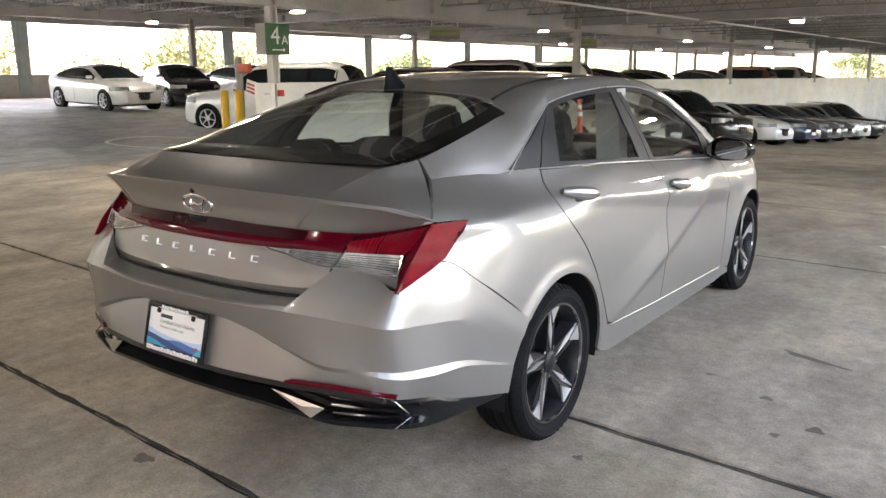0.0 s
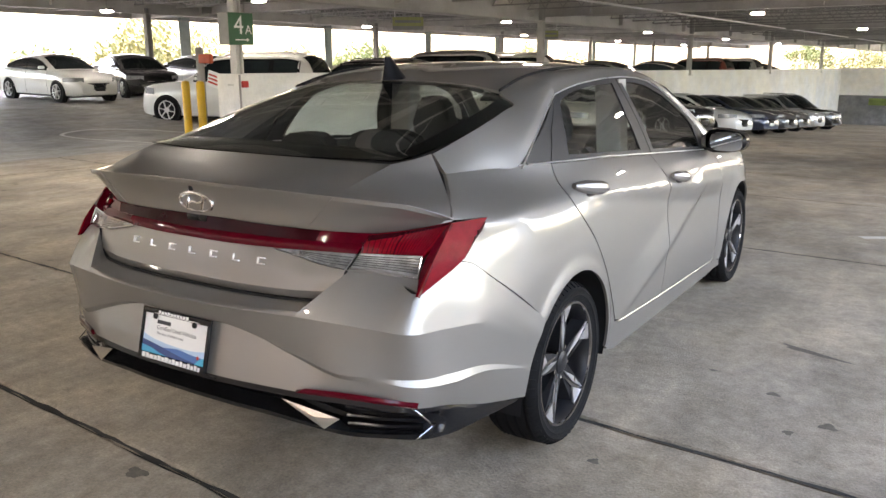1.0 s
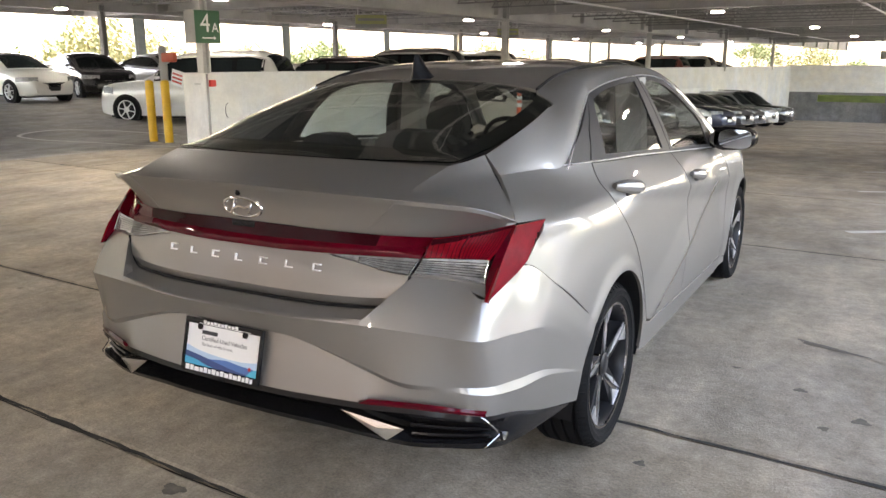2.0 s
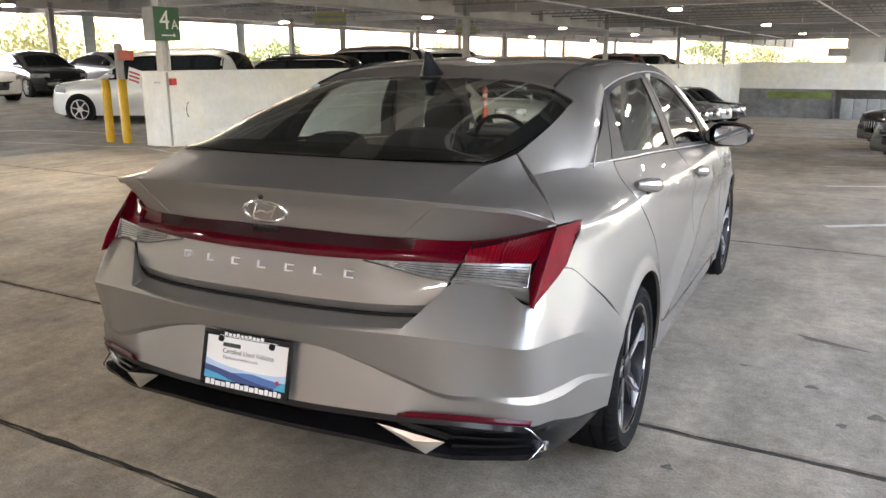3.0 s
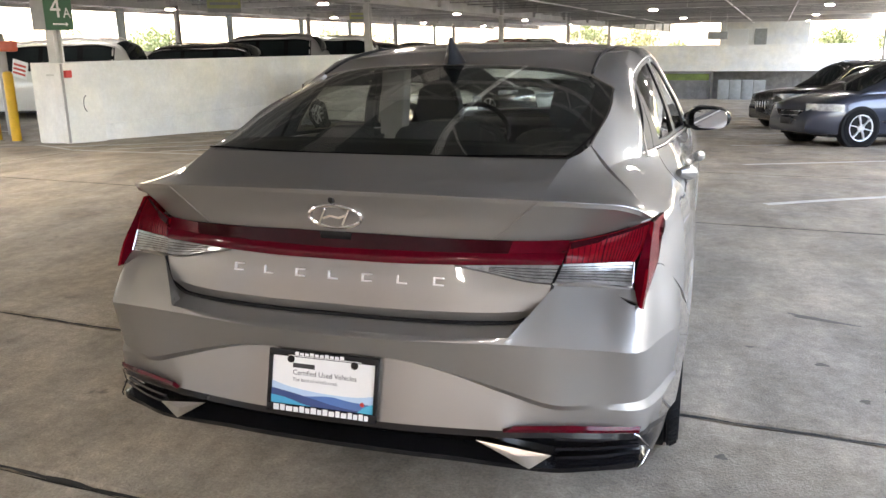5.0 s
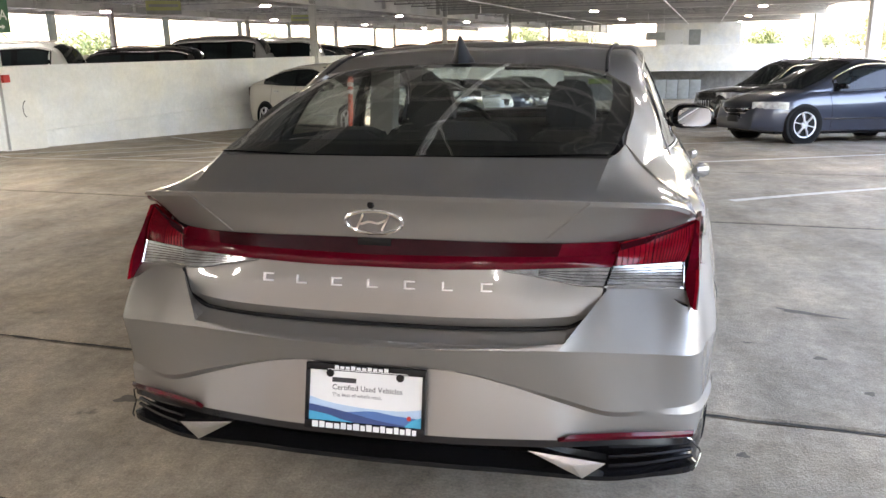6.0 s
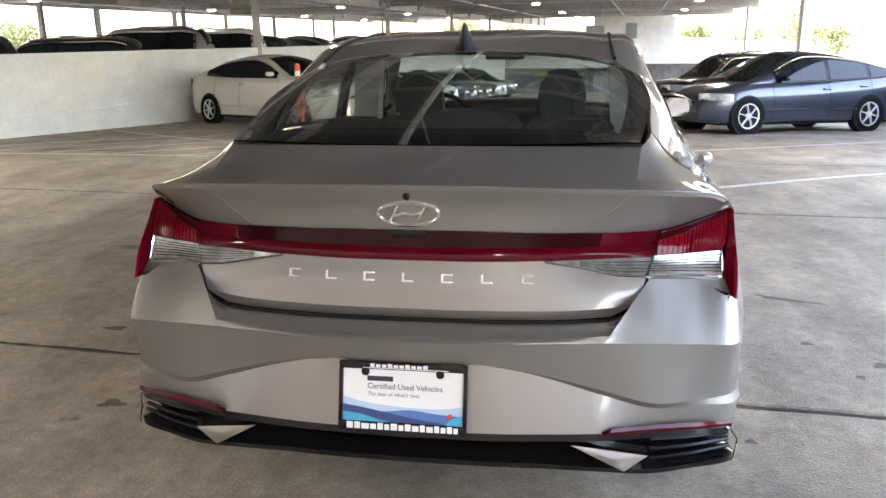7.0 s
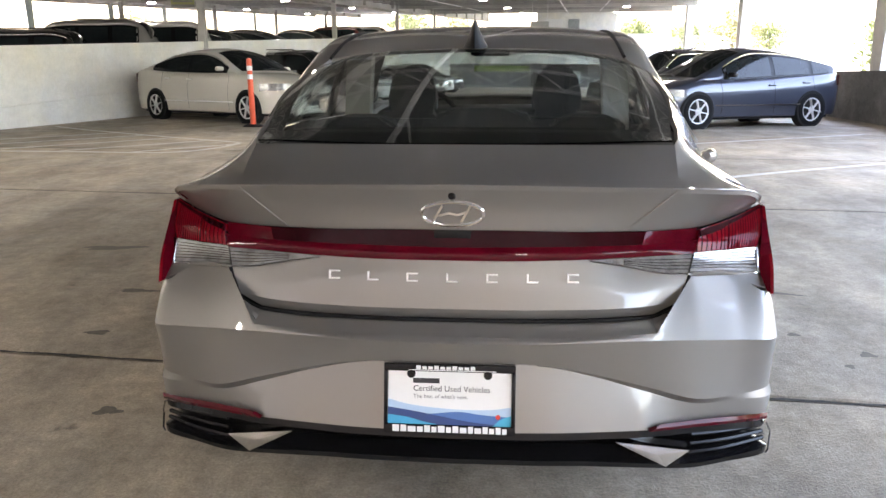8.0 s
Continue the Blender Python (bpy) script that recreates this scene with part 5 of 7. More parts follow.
part("camera_housing", bm, BLACK_GLOSS, light_bar, "small black camera housing")
for sd in (1, -1):
    bm = bmesh.new()
    up = [(0.330, 0.092, 0.899), (0.415, 0.113, 0.899), (0.50, 0.137, 0.899), (0.588, 0.161, 0.898)]
    dn = [(0.330, 0.090, 0.898), (0.415, 0.105, 0.882), (0.502, 0.116, 0.864), (0.573, 0.129, 0.858)]
    add_grid(bm, [[(sd * p.x, p.y - 0.006, p.z) for p in r] for r in loft([up, dn], 12, 5)])
    part("reversing_lens", thicken(bm, 0.01, (0, 1.5, 0.9)), CLEAR_LENS, light_bar, "clear ribbed reversing lens")
    bm = bmesh.new()
    su, sdn = spline(up, 16), spline(dn, 16)
    for f in (0.22, 0.40, 0.58, 0.76):
        add_tube(bm, [(sd * a.lerp(b, f).x, a.lerp(b, f).y - 0.0065, a.lerp(b, f).z) for a, b in list(zip(su, sdn))[5:]], 0.0011, 5)
    tagged(part("lens_ribs", bm, DARK_CHROME, light_bar), kind="stuff")
    bm = bmesh.new()
    add_tube(bm, [(sd * p.x, p.y - 0.008, p.z) for p in spline(dn, 16)], 0.0022, 6)
    part("lens_trim", bm, CHROME, light_bar, "bright lower edge of the lens")

# outer lamps on the body
for sd in (1, -1):
    lamp = part("tail_lamp", thicken(add_grid(bmesh.new(), [[(sd * p.x, p.y, p.z) for p in r] for r in loft([
        [(0.610, 0.196, 0.952), (0.70, 0.270, 0.962), (0.755, 0.318, 0.973), (0.798, 0.352, 0.984)],
        [(0.603, 0.176, 0.925), (0.69, 0.225, 0.930), (0.745, 0.262, 0.934), (0.792, 0.296, 0.938)],
        [(0.597, 0.167, 0.900), (0.68, 0.204, 0.899), (0.73, 0.228, 0.898), (0.768, 0.245, 0.897)]], 16, 10)]), 0.014, (0, 1.5, 0.9)), RED_BRIGHT, car, "red wrap-round tail lamp")
    bm = bmesh.new()
    up = [(0.596, 0.165, 0.899), (0.68, 0.201, 0.898), (0.73, 0.225, 0.8975), (0.766, 0.242, 0.897)]
    dn = [(0.580, 0.132, 0.857), (0.655, 0.166, 0.848), (0.715, 0.191, 0.840), (0.769, 0.212, 0.833)]
    add_grid(bm, [[(sd * p.x, p.y, p.z) for p in r] for r in loft([up, [Vector(a).lerp(Vector(b), 0.5) + Vector((0, 0.004, 0)) for a, b in zip(up, dn)], dn], 14, 6)])
    part("clear_lens", thicken(bm, 0.012, (0, 1.5, 0.9)), CLEAR_LENS, lamp, "clear ribbed lens")
    bm = bmesh.new()
    su, sdn = spline(up, 20), spline(dn, 20)
    for f in (0.14, 0.26, 0.38, 0.50, 0.62, 0.74):
        add_tube(bm, [(sd * a.lerp(b, f).x, a.lerp(b, f).y - 0.001, a.lerp(b, f).z) for a, b in zip(su, sdn)], 0.0011, 5)
    tagged(part("lens_ribs", bm, DARK_CHROME, lamp), kind="stuff")
    bm = bmesh.new()
    add_tube(bm, [(sd * p.x, p.y - 0.001, p.z) for p in (*[a.lerp(b, 0.94) for a, b in zip(su, sdn)], su[-1])], 0.0024, 6)
    part("lens_trim", bm, CHROME, lamp, "bright frame of the clear lens")
    hi, lo = spline([(0.610, 0.196, 0.952), (0.70, 0.270, 0.962), (0.755, 0.318, 0.973), (0.798, 0.352, 0.984)], 60), spline([(0.597, 0.167, 0.900), (0.68, 0.204, 0.899), (0.73, 0.228, 0.898), (0.768, 0.245, 0.897)], 60)
    md = spline([(0.603, 0.176, 0.925), (0.69, 0.225, 0.930), (0.745, 0.262, 0.934), (0.792, 0.296, 0.938)], 60)
    bm = bmesh.new()
    for k in range(19):
        f0 = 0.03 + 0.05 * k
        f1 = max(f0 - 0.05, 0)
        line = [hi[int(f1 * 59)], md[int((f0 + f1) * 29.5)], lo[int(f0 * 59)]]
        add_tube(bm, [(sd * p.x, p.y - 0.0006, p.z) for p in spline(line, 8)], 0.0024 if k in (0, 7) else 0.0011, 5)
    tagged(part("red_ribs", bm, RED_DEEP, lamp), kind="stuff")
    bm = bmesh.new()
    hi = spline([(0.612, 0.196, 0.9505), (0.70, 0.268, 0.9605), (0.755, 0.316, 0.9715), (0.795, 0.349, 0.981)], 14)
    lo = [p + Vector((0, -0.012, -0.013)) for p in hi]
    add_grid(bm, [[(sd * p.x, p.y - 0.003, p.z) for p in r] for r in (hi, lo)])
    part("upper_band", thicken(bm, 0.006, (0, 1.2, 0.9)), RED_DARK, lamp, "dark upper edge of the lens")
    # the outer red blade: two facets that meet in a ridge, light and shade in their reds
    bm = bmesh.new()
    ridge = spline([(0.798, 0.350, 0.985), (0.796, 0.296, 0.930), (0.795, 0.226, 0.860), (0.788, 0.181, 0.797)], 10)
    inner = spline([(0.797, 0.352, 0.984), (0.785, 0.272, 0.925), (0.772, 0.222, 0.850), (0.785, 0.184, 0.798)], 10)
    outer = spline([(0.822, 0.522, 0.973), (0.817, 0.452, 0.918), (0.8165, 0.384, 0.862), (0.794, 0.187, 0.797)], 10)
    crest = [(sd * (p.x + 0.009), p.y - 0.012, p.z - 0.002) for p in ridge]
    add_grid(bm, [[(sd * p.x, p.y - 0.002, p.z) for p in inner], crest])
    part("inner_facet", thicken(bm, 0.008, (0, 1.2, 0.9)), RED_LENS, lamp, "red facet of the lamp's edge, its shade put into the colour", 10)
    bm = bmesh.new()
    add_grid(bm, [crest, [(sd * (p.x + 0.004), p.y, p.z) for p in outer]])
    part("outer_facet", thicken(bm, 0.008, (0, 1.2, 0.9)), RED_BRIGHT, lamp, "red facet of the lamp's edge, its light put into the colour", 10)

    # painted strip of the bumper under the lamp
    bm = bmesh.new()
    upper = spline([(0.578, 0.133, 0.8565), (0.655, 0.167, 0.8475), (0.715, 0.192, 0.8395), (0.771, 0.214, 0.8315), (0.786, 0.190, 0.802)], 16)
    lower = spline(R0, 91)[36:55]
    lower = [lower[int(k * 18 / 15 + 0.5)] for k in range(16)]
    add_grid(bm, [[(sd * p.x, p.y, p.z) for p in upper], [(sd * p.x, p.y + 0.001, p.z - 0.001) for p in lower]])
    part("lamp_ledge", thicken(bm, 0.006, (0, 1.2, 0.9)), SILVER, bumper)

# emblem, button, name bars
bm = bmesh.new()
add_tube(bm, [(0.075 * math.cos(a * math.tau / 40), 0.0815 - 0.008 * math.sin(a * math.tau / 40), 1.011 + 0.031 * math.sin(a * math.tau / 40)) for a in range(40)], 0.0056, 8, True)
add_bar(bm, (-0.046, 0.085, 0.989), (-0.022, 0.076, 1.033), 0.011, 0.006)
add_bar(bm, (0.022, 0.085, 0.989), (0.046, 0.076, 1.033), 0.011, 0.006)
for a, b in (((-0.034, 0.0805, 1.006), (-0.010, 0.0795, 1.014)), ((-0.010, 0.0795, 1.014), (0.012, 0.0795, 1.009)), ((0.012, 0.0795, 1.009), (0.034, 0.0790, 1.017))):
    add_bar(bm, a, b, 0.010, 0.006)
part("emblem", bm, CHROME, lid, "oval bright emblem", 40)
bm = bmesh.new()
add_lathe(bm, [(0.058, 0.0), (0.058, 0.006), (0.061, 0.009), (0.078, 0.009)], 20, "Y", (0, 0, 1.0585))
part("lock_button", bm, BLACK_GLOSS, lid)


def name_bars():
    """Seven raised bright bars where the model's name stands."""
    for k in range(7):
        x = -0.292 + 0.0973 * k
        bm = bmesh.new()
        y = 0.0465 + 0.0145 * (x / 0.3) ** 2
        w = 0.014
        lean = Matrix.Translation((x, y, 0.848)) @ pose(0, 0, 0, -15, 0, 0)
        add_box(bm, -w, w, -0.003, 0.012, 0.0, 0.004, 0.0008, lean)
        add_box(bm, -w, -w + 0.0045, -0.003, 0.012, 0.004, 0.022, 0.0008, lean)
        if k % 2 == 0:
            add_box(bm, -w + 0.0045, w, -0.003, 0.012, 0.018, 0.022, 0.0008, lean)
        part("name_bar", bm, MACHINED, lid)


name_bars()

# shark-fin aerial
bm = bmesh.new()
fin_rows = []
for f, wid in ((0, 0.046), (0.3, 0.030), (0.65, 0.016), (1.0, 0.004)):
    z0 = 1.372 + 0.098 * f
    ring = []
    for k in range(17):
        s = k / 16
        y = (1.10 + 0.02 * f) + (0.17 - 0.13 * f) * (1 - s)
        ring.append(Vector((wid * math.sin(math.pi * s) ** 0.7, y, z0 + (1 - f) * (0.03 * (y - 1.1)))))
    fin_rows.append(ring)
add_grid(bm, fin_rows, True)
bmesh.ops.remove_doubles(bm, verts=bm.verts[:], dist=1e-4)
part("aerial", thicken(bm, 0, (0, 1.17, 1.36)), FIN_BLACK, car, "black shark-fin roof aerial", 50)

# mirrors
for sd in (1, -1):
    bm = bmesh.new()
    sec = []
    for f, s in ((0, 0.55), (0.12, 0.92), (0.5, 1.0), (0.82, 0.72), (1.0, 0.3)):
        ring = []
        for k in range(16):
            a = k * math.tau / 16
            cx, cz = math.cos(a), math.sin(a)
            px = 0.957 + 0.115 * math.copysign(abs(cx) ** 0.6, cx)
            pz = 1.003 + (0.070 - 0.020 * cx) * s * math.copysign(abs(cz) ** 0.7, cz)
            ring.append(bm.verts.new((sd * (px * (0.93 + 0.07 * s)), 3.06 + 0.16 * f, pz)))
        sec.append(ring)
    for A, B in zip(sec, sec[1:]):
        for k in range(16):
            bm.faces.new((A[k], A[(k + 1) % 16], B[(k + 1) % 16], B[k]))
    bm.faces.new(sec[-1])
    bmesh.ops.recalc_face_normals(bm, faces=bm.faces[:])
    mirror = part("door_mirror", bm, BLACK_GLOSS, car, "black-edged door mirror", 40)
    bm = bmesh.new()
    m = Matrix.Translation((sd * 0.958, 3.069, 1.003)) @ pose(0, 0, 0, 90, 0, -sd * 9)
    add_prism(bm, [(0.092 * math.copysign(abs(math.cos(k * math.tau / 20)) ** 0.55, math.cos(k * math.tau / 20)), 0.054 * math.copysign(abs(math.sin(k * math.tau / 20)) ** 0.65, math.sin(k * math.tau / 20))) for k in range(20)], m, 0.016)
    part("mirror_glass", bm, mat("mirror_silver", (0.9, 0.9, 0.9), 0.02, 1.0, 0.01, rvary=0.0), mirror, "mirror glass", 20)
    bm = bmesh.new()
    add_tube(bm, [(sd * 0.76, 3.13, 0.955), (sd * 0.84, 3.13, 0.966), (sd * 0.90, 3.12, 0.985)], [0.022, 0.024, 0.03], 10)
    part("mirror_arm", bm, BLACK_MATT, mirror)


def wheel(sd, y):
    """A seventeen-inch two-tone wheel with five swept blade spokes."""
    root = new("wheel")
    root.parent = car
    root.location = (sd * 0.79, y, WHEEL_Z)
    X = lambda v: sd * v
    bm = bmesh.new()
    prof = [(-0.105, 0.243), (-0.112, 0.258), (-0.115, 0.285), (-0.104, 0.305), (-0.085, 0.3135), (-0.072, 0.3145), (-0.069, 0.305), (-0.061, 0.305), (-0.058, 0.3155), (-0.028, 0.317), (-0.025, 0.306), (-0.017, 0.306), (-0.014, 0.317), (0.014, 0.317), (0.017, 0.306), (0.025, 0.306), (0.028, 0.317), (0.058, 0.3155), (0.061, 0.305), (0.069, 0.305), (0.072, 0.3145), (0.080, 0.3135), (0.098, 0.303), (0.1065, 0.291), (0.1095, 0.289), (0.1085, 0.285), (0.1075, 0.283), (0.108, 0.268), (0.106, 0.266), (0.100, 0.253), (0.095, 0.242)]
    add_lathe(bm, [(X(a), r) for a, r in prof], 72)
    # tread bars over both shoulders
    for k in range(56):
        turn = Matrix.Rotation(k * math.tau / 56, 4, "X")
        for e in (1, -1):
            add_box(bm, -0.014, 0.014, -0.0055, 0.0055, -0.004, 0.004, 0.0, turn @ pose(e * 0.091, 0, 0.3055, 0, e * 34, 0))
    tyre = part("tyre", bm, RUBBER, root, "black tyre", 30)
    bm = bmesh.new()
    add_lathe(bm, [(X(-0.1), 0.235), (X(-0.06), 0.222), (X(0.03), 0.221), (X(0.075), 0.229), (X(0.096), 0.243), (X(0.098), 0.238), (X(0.088), 0.228), (X(0.05), 0.214), (X(-0.06), 0.212)], 64)
    rim = part("rim", bm, RIM_DARK, root, "dark barrel of the alloy wheel", 40)
    bm = bmesh.new()
    add_lathe(bm, [(X(0.094), 0.2425), (X(0.0985), 0.2415), (X(0.0975), 0.2335), (X(0.090), 0.231)], 64)
    part("rim_lip", bm, DARK_CHROME, rim, "machined rim edge")
    # disc coloured dark so the gaps between the spokes read as shade
    bm = bmesh.new()
    add_lathe(bm, [(X(-0.02), 0.0), (X(-0.02), 0.145), (X(-0.03), 0.146)], 40)
    part("brake_disc", bm, DARK_GREY, rim, "brake disc, the shade between the spokes put into its colour")
    for k in range(5):
        rot = Matrix.Rotation(k * math.tau / 5 + 0.2, 4, "X")

        def P(r, t, d):
            return rot @ Vector((X(d), 1.08 * r * math.sin(t), 1.08 * r * math.cos(t)))
        # dark wedge under each blade
        bm = bmesh.new()
        q = [P(0.040, -0.5, 0.070), P(0.040, 0.9, 0.070), P(0.212, 0.34, 0.074), P(0.212, -0.03, 0.086)]
        qb = [P(0.040, -0.5, 0.02), P(0.040, 0.9, 0.02), P(0.205, 0.40, 0.03), P(0.205, -0.08, 0.03)]
        a, b = [bm.verts.new(p) for p in q], [bm.verts.new(p) for p in qb]
        bm.faces.new(a)
        bm.faces.new(b[::-1])
        for i in range(4):
            bm.faces.new((a[i], a[(i + 1) % 4], b[(i + 1) % 4], b[i]))
        bmesh.ops.recalc_face_normals(bm, faces=bm.faces[:])
        sp = part("spoke", bm, RIM_DARK, root, "dark spoke with a bright machined blade", 20)
        # a long bright sliver, a dim facet beside it, and a bright wedge at the rim
        for what, material, shape in (("blade_face", MACHINED, [P(0.046, 0.30, 0.074), P(0.130, 0.135, 0.084), P(0.213, 0.0, 0.091), P(0.125, -0.03, 0.080)]),
                                      ("blade_flank", DARK_CHROME, [P(0.050, 0.75, 0.071), P(0.185, 0.165, 0.082), P(0.208, 0.035, 0.088), P(0.130, 0.150, 0.082)]),
                                      ("rim_wedge", MACHINED, [P(0.2145, 0.055, 0.0915), P(0.196, 0.09, 0.089), P(0.152, 0.215, 0.082), P(0.2145, 0.38, 0.0885)])):
            bm = bmesh.new()
            vs, vb = [bm.verts.new(p) for p in shape], [bm.verts.new(p - Vector((X(0.008), 0, 0))) for p in shape]
            bm.faces.new(vs)
            for i in range(4):
                bm.faces.new((vs[i], vs[(i + 1) % 4], vb[(i + 1) % 4], vb[i]))
            bmesh.ops.recalc_face_normals(bm, faces=bm.faces[:])
            part(what, bm, material, sp, "machined bright face" if material is MACHINED else "dim polished flank", 10)
    bm = bmesh.new()
    add_lathe(bm, [(X(0.06), 0.047), (X(0.074), 0.045), (X(0.080), 0.034), (X(0.082), 0.030), (X(0.082), 0.0)], 32)
    part("hub_cap", bm, RIM_DARK, root, "dark round hub cap")
    bm = bmesh.new()
    for k in range(5):
        a = k * math.tau / 5 + 0.55
        add_lathe(bm, [(X(0.05), 0.010), (X(0.070), 0.010), (X(0.070), 0.0)], 6, "X", (0, 0.060 * math.sin(a), 0.060 * math.cos(a)))
    tagged(part("nut_set", bm, CHROME, rim, smooth=0), kind="stuff")
    return root


for sd in (1, -1):
    for y in (YR, YF):
        wheel(sd, y)


def plate():
    """The dealer's number-plate frame and its printed card."""
    holder = new("number_plate")
    holder.parent = car
    tilt = math.degrees(math.atan2(0.040, 0.160))
    holder.matrix_world = Matrix.Translation((0, -0.041, 0.583)) @ pose(0, 0, 0, 90 - tilt, 0, 0)
    bm = bmesh.new()
    add_prism(bm, [(-0.148, -0.074), (0.148, -0.074), (0.148, 0.074), (-0.148, 0.074)], Matrix(), 0.006)
    part("card", bm, WHITE, holder, "white printed card", 0)
    bm = bmesh.new()
    for x0, x1, y0, y1 in ((-0.158, 0.158, -0.084, -0.062), (-0.158, 0.158, 0.066, 0.084), (-0.158, -0.149, -0.062, 0.066), (0.149, 0.158, -0.062, 0.066)):
        add_box(bm, x0, x1, y0, y1, 0.0, 0.013, 0.002)
    part("plate_frame", bm, BLACK_GLOSS, holder, "black plastic plate frame", 30)

    def hill(name, pts, base, colour, z):
        bm = bmesh.new()
        top = spline([(x, y, z) for x, y in pts], 24)
        add_grid(bm, [[(p.x, base, z) for p in top], [tuple(p) for p in top]])
        part(name, bm, mat(name, colour, 0.4, 0, 0.08), holder, smooth=0)

    hill("pale_hill", [(-0.148, -0.003), (-0.09, -0.016), (0.0, -0.024), (0.09, -0.024), (0.148, -0.016)], -0.062, (0.42, 0.58, 0.74), 0.0064)
    hill("mid_hill", [(-0.148, -0.030), (-0.06, -0.037), (0.02, -0.030), (0.08, -0.036), (0.148, -0.040)], -0.062, (0.06, 0.16, 0.40), 0.0068)
    hill("deep_hill", [(-0.148, -0.022), (-0.09, -0.030), (-0.03, -0.040), (0.04, -0.052), (0.10, -0.058), (0.148, -0.061)], -0.062, (0.025, 0.06, 0.19), 0.0072)
    hill("bright_water", [(-0.148, -0.040), (-0.10, -0.046), (-0.06, -0.056), (-0.03, -0.0615)], -0.062, (0.03, 0.38, 0.62), 0.0076)
    hill("far_water", [(0.105, -0.0615), (0.125, -0.045), (0.148, -0.036)], -0.062, (0.03, 0.40, 0.60), 0.0076)
    bm = bmesh.new()
    add_lathe(bm, [(0.0078, 0.0), (0.0078, 0.006)], 16, "Z", (0.117, -0.040, 0))
    part("dot", bm, RED, holder, smooth=0)
    ink = mat("ink", (0.03, 0.03, 0.035), 0.6)
    lettering("print", "Certified Used Vehicles", 0.0195, Matrix.Translation((-0.088, 0.018, 0.0066)), ink, holder, 0.0002, 1.0)
    lettering("print", "The best of what's next.", 0.0135, Matrix.Translation((-0.087, 0.001, 0.0066)), mat("grey_ink", (0.16, 0.16, 0.17), 0.6), holder, 0.0002)
    bm = bmesh.new()
    add_box(bm, -0.088, -0.024, 0.037, 0.049, 0.0062, 0.0068)
    part("print_bar", bm, ink, holder, smooth=0)
    # plain bars for the dealer's lettering on the frame
    bm = bmesh.new()
    rng = random.Random(4)
    x = -0.136
    while x < 0.132:
        w = rng.choice((0.014, 0.016, 0.012, 0.019))
        add_box(bm, x, min(x + w, 0.138), -0.0795, -0.0665 + rng.choice((0, 0.003)), 0.0128, 0.0138)
        x += w + 0.0035
    tagged(part("print_bar", bm, WHITE, holder, smooth=0), kind="stuff")
    bm = bmesh.new()
    add_box(bm, -0.098, 0.112, 0.0685, 0.0705, 0.0128, 0.0136)
    for k in range(10):
        add_box(bm, -0.08 + 0.0145 * k, -0.069 + 0.0145 * k, 0.0715, 0.0785 + 0.002 * (k % 3 == 0), 0.0128, 0.0136)
    tagged(part("print_bar", bm, WHITE, holder, smooth=0), kind="stuff")
    for xx in (-0.092, 0.092):
        bm = bmesh.new()
        add_lathe(bm, [(0.012, 0.0105), (0.016, 0.009), (0.0165, 0.004), (0.018, 0.0035), (0.018, 0.0)], 18, "Z", (xx, 0.060, 0))
        part("screw_cap", bm, BLACK_GLOSS, holder)


plate()


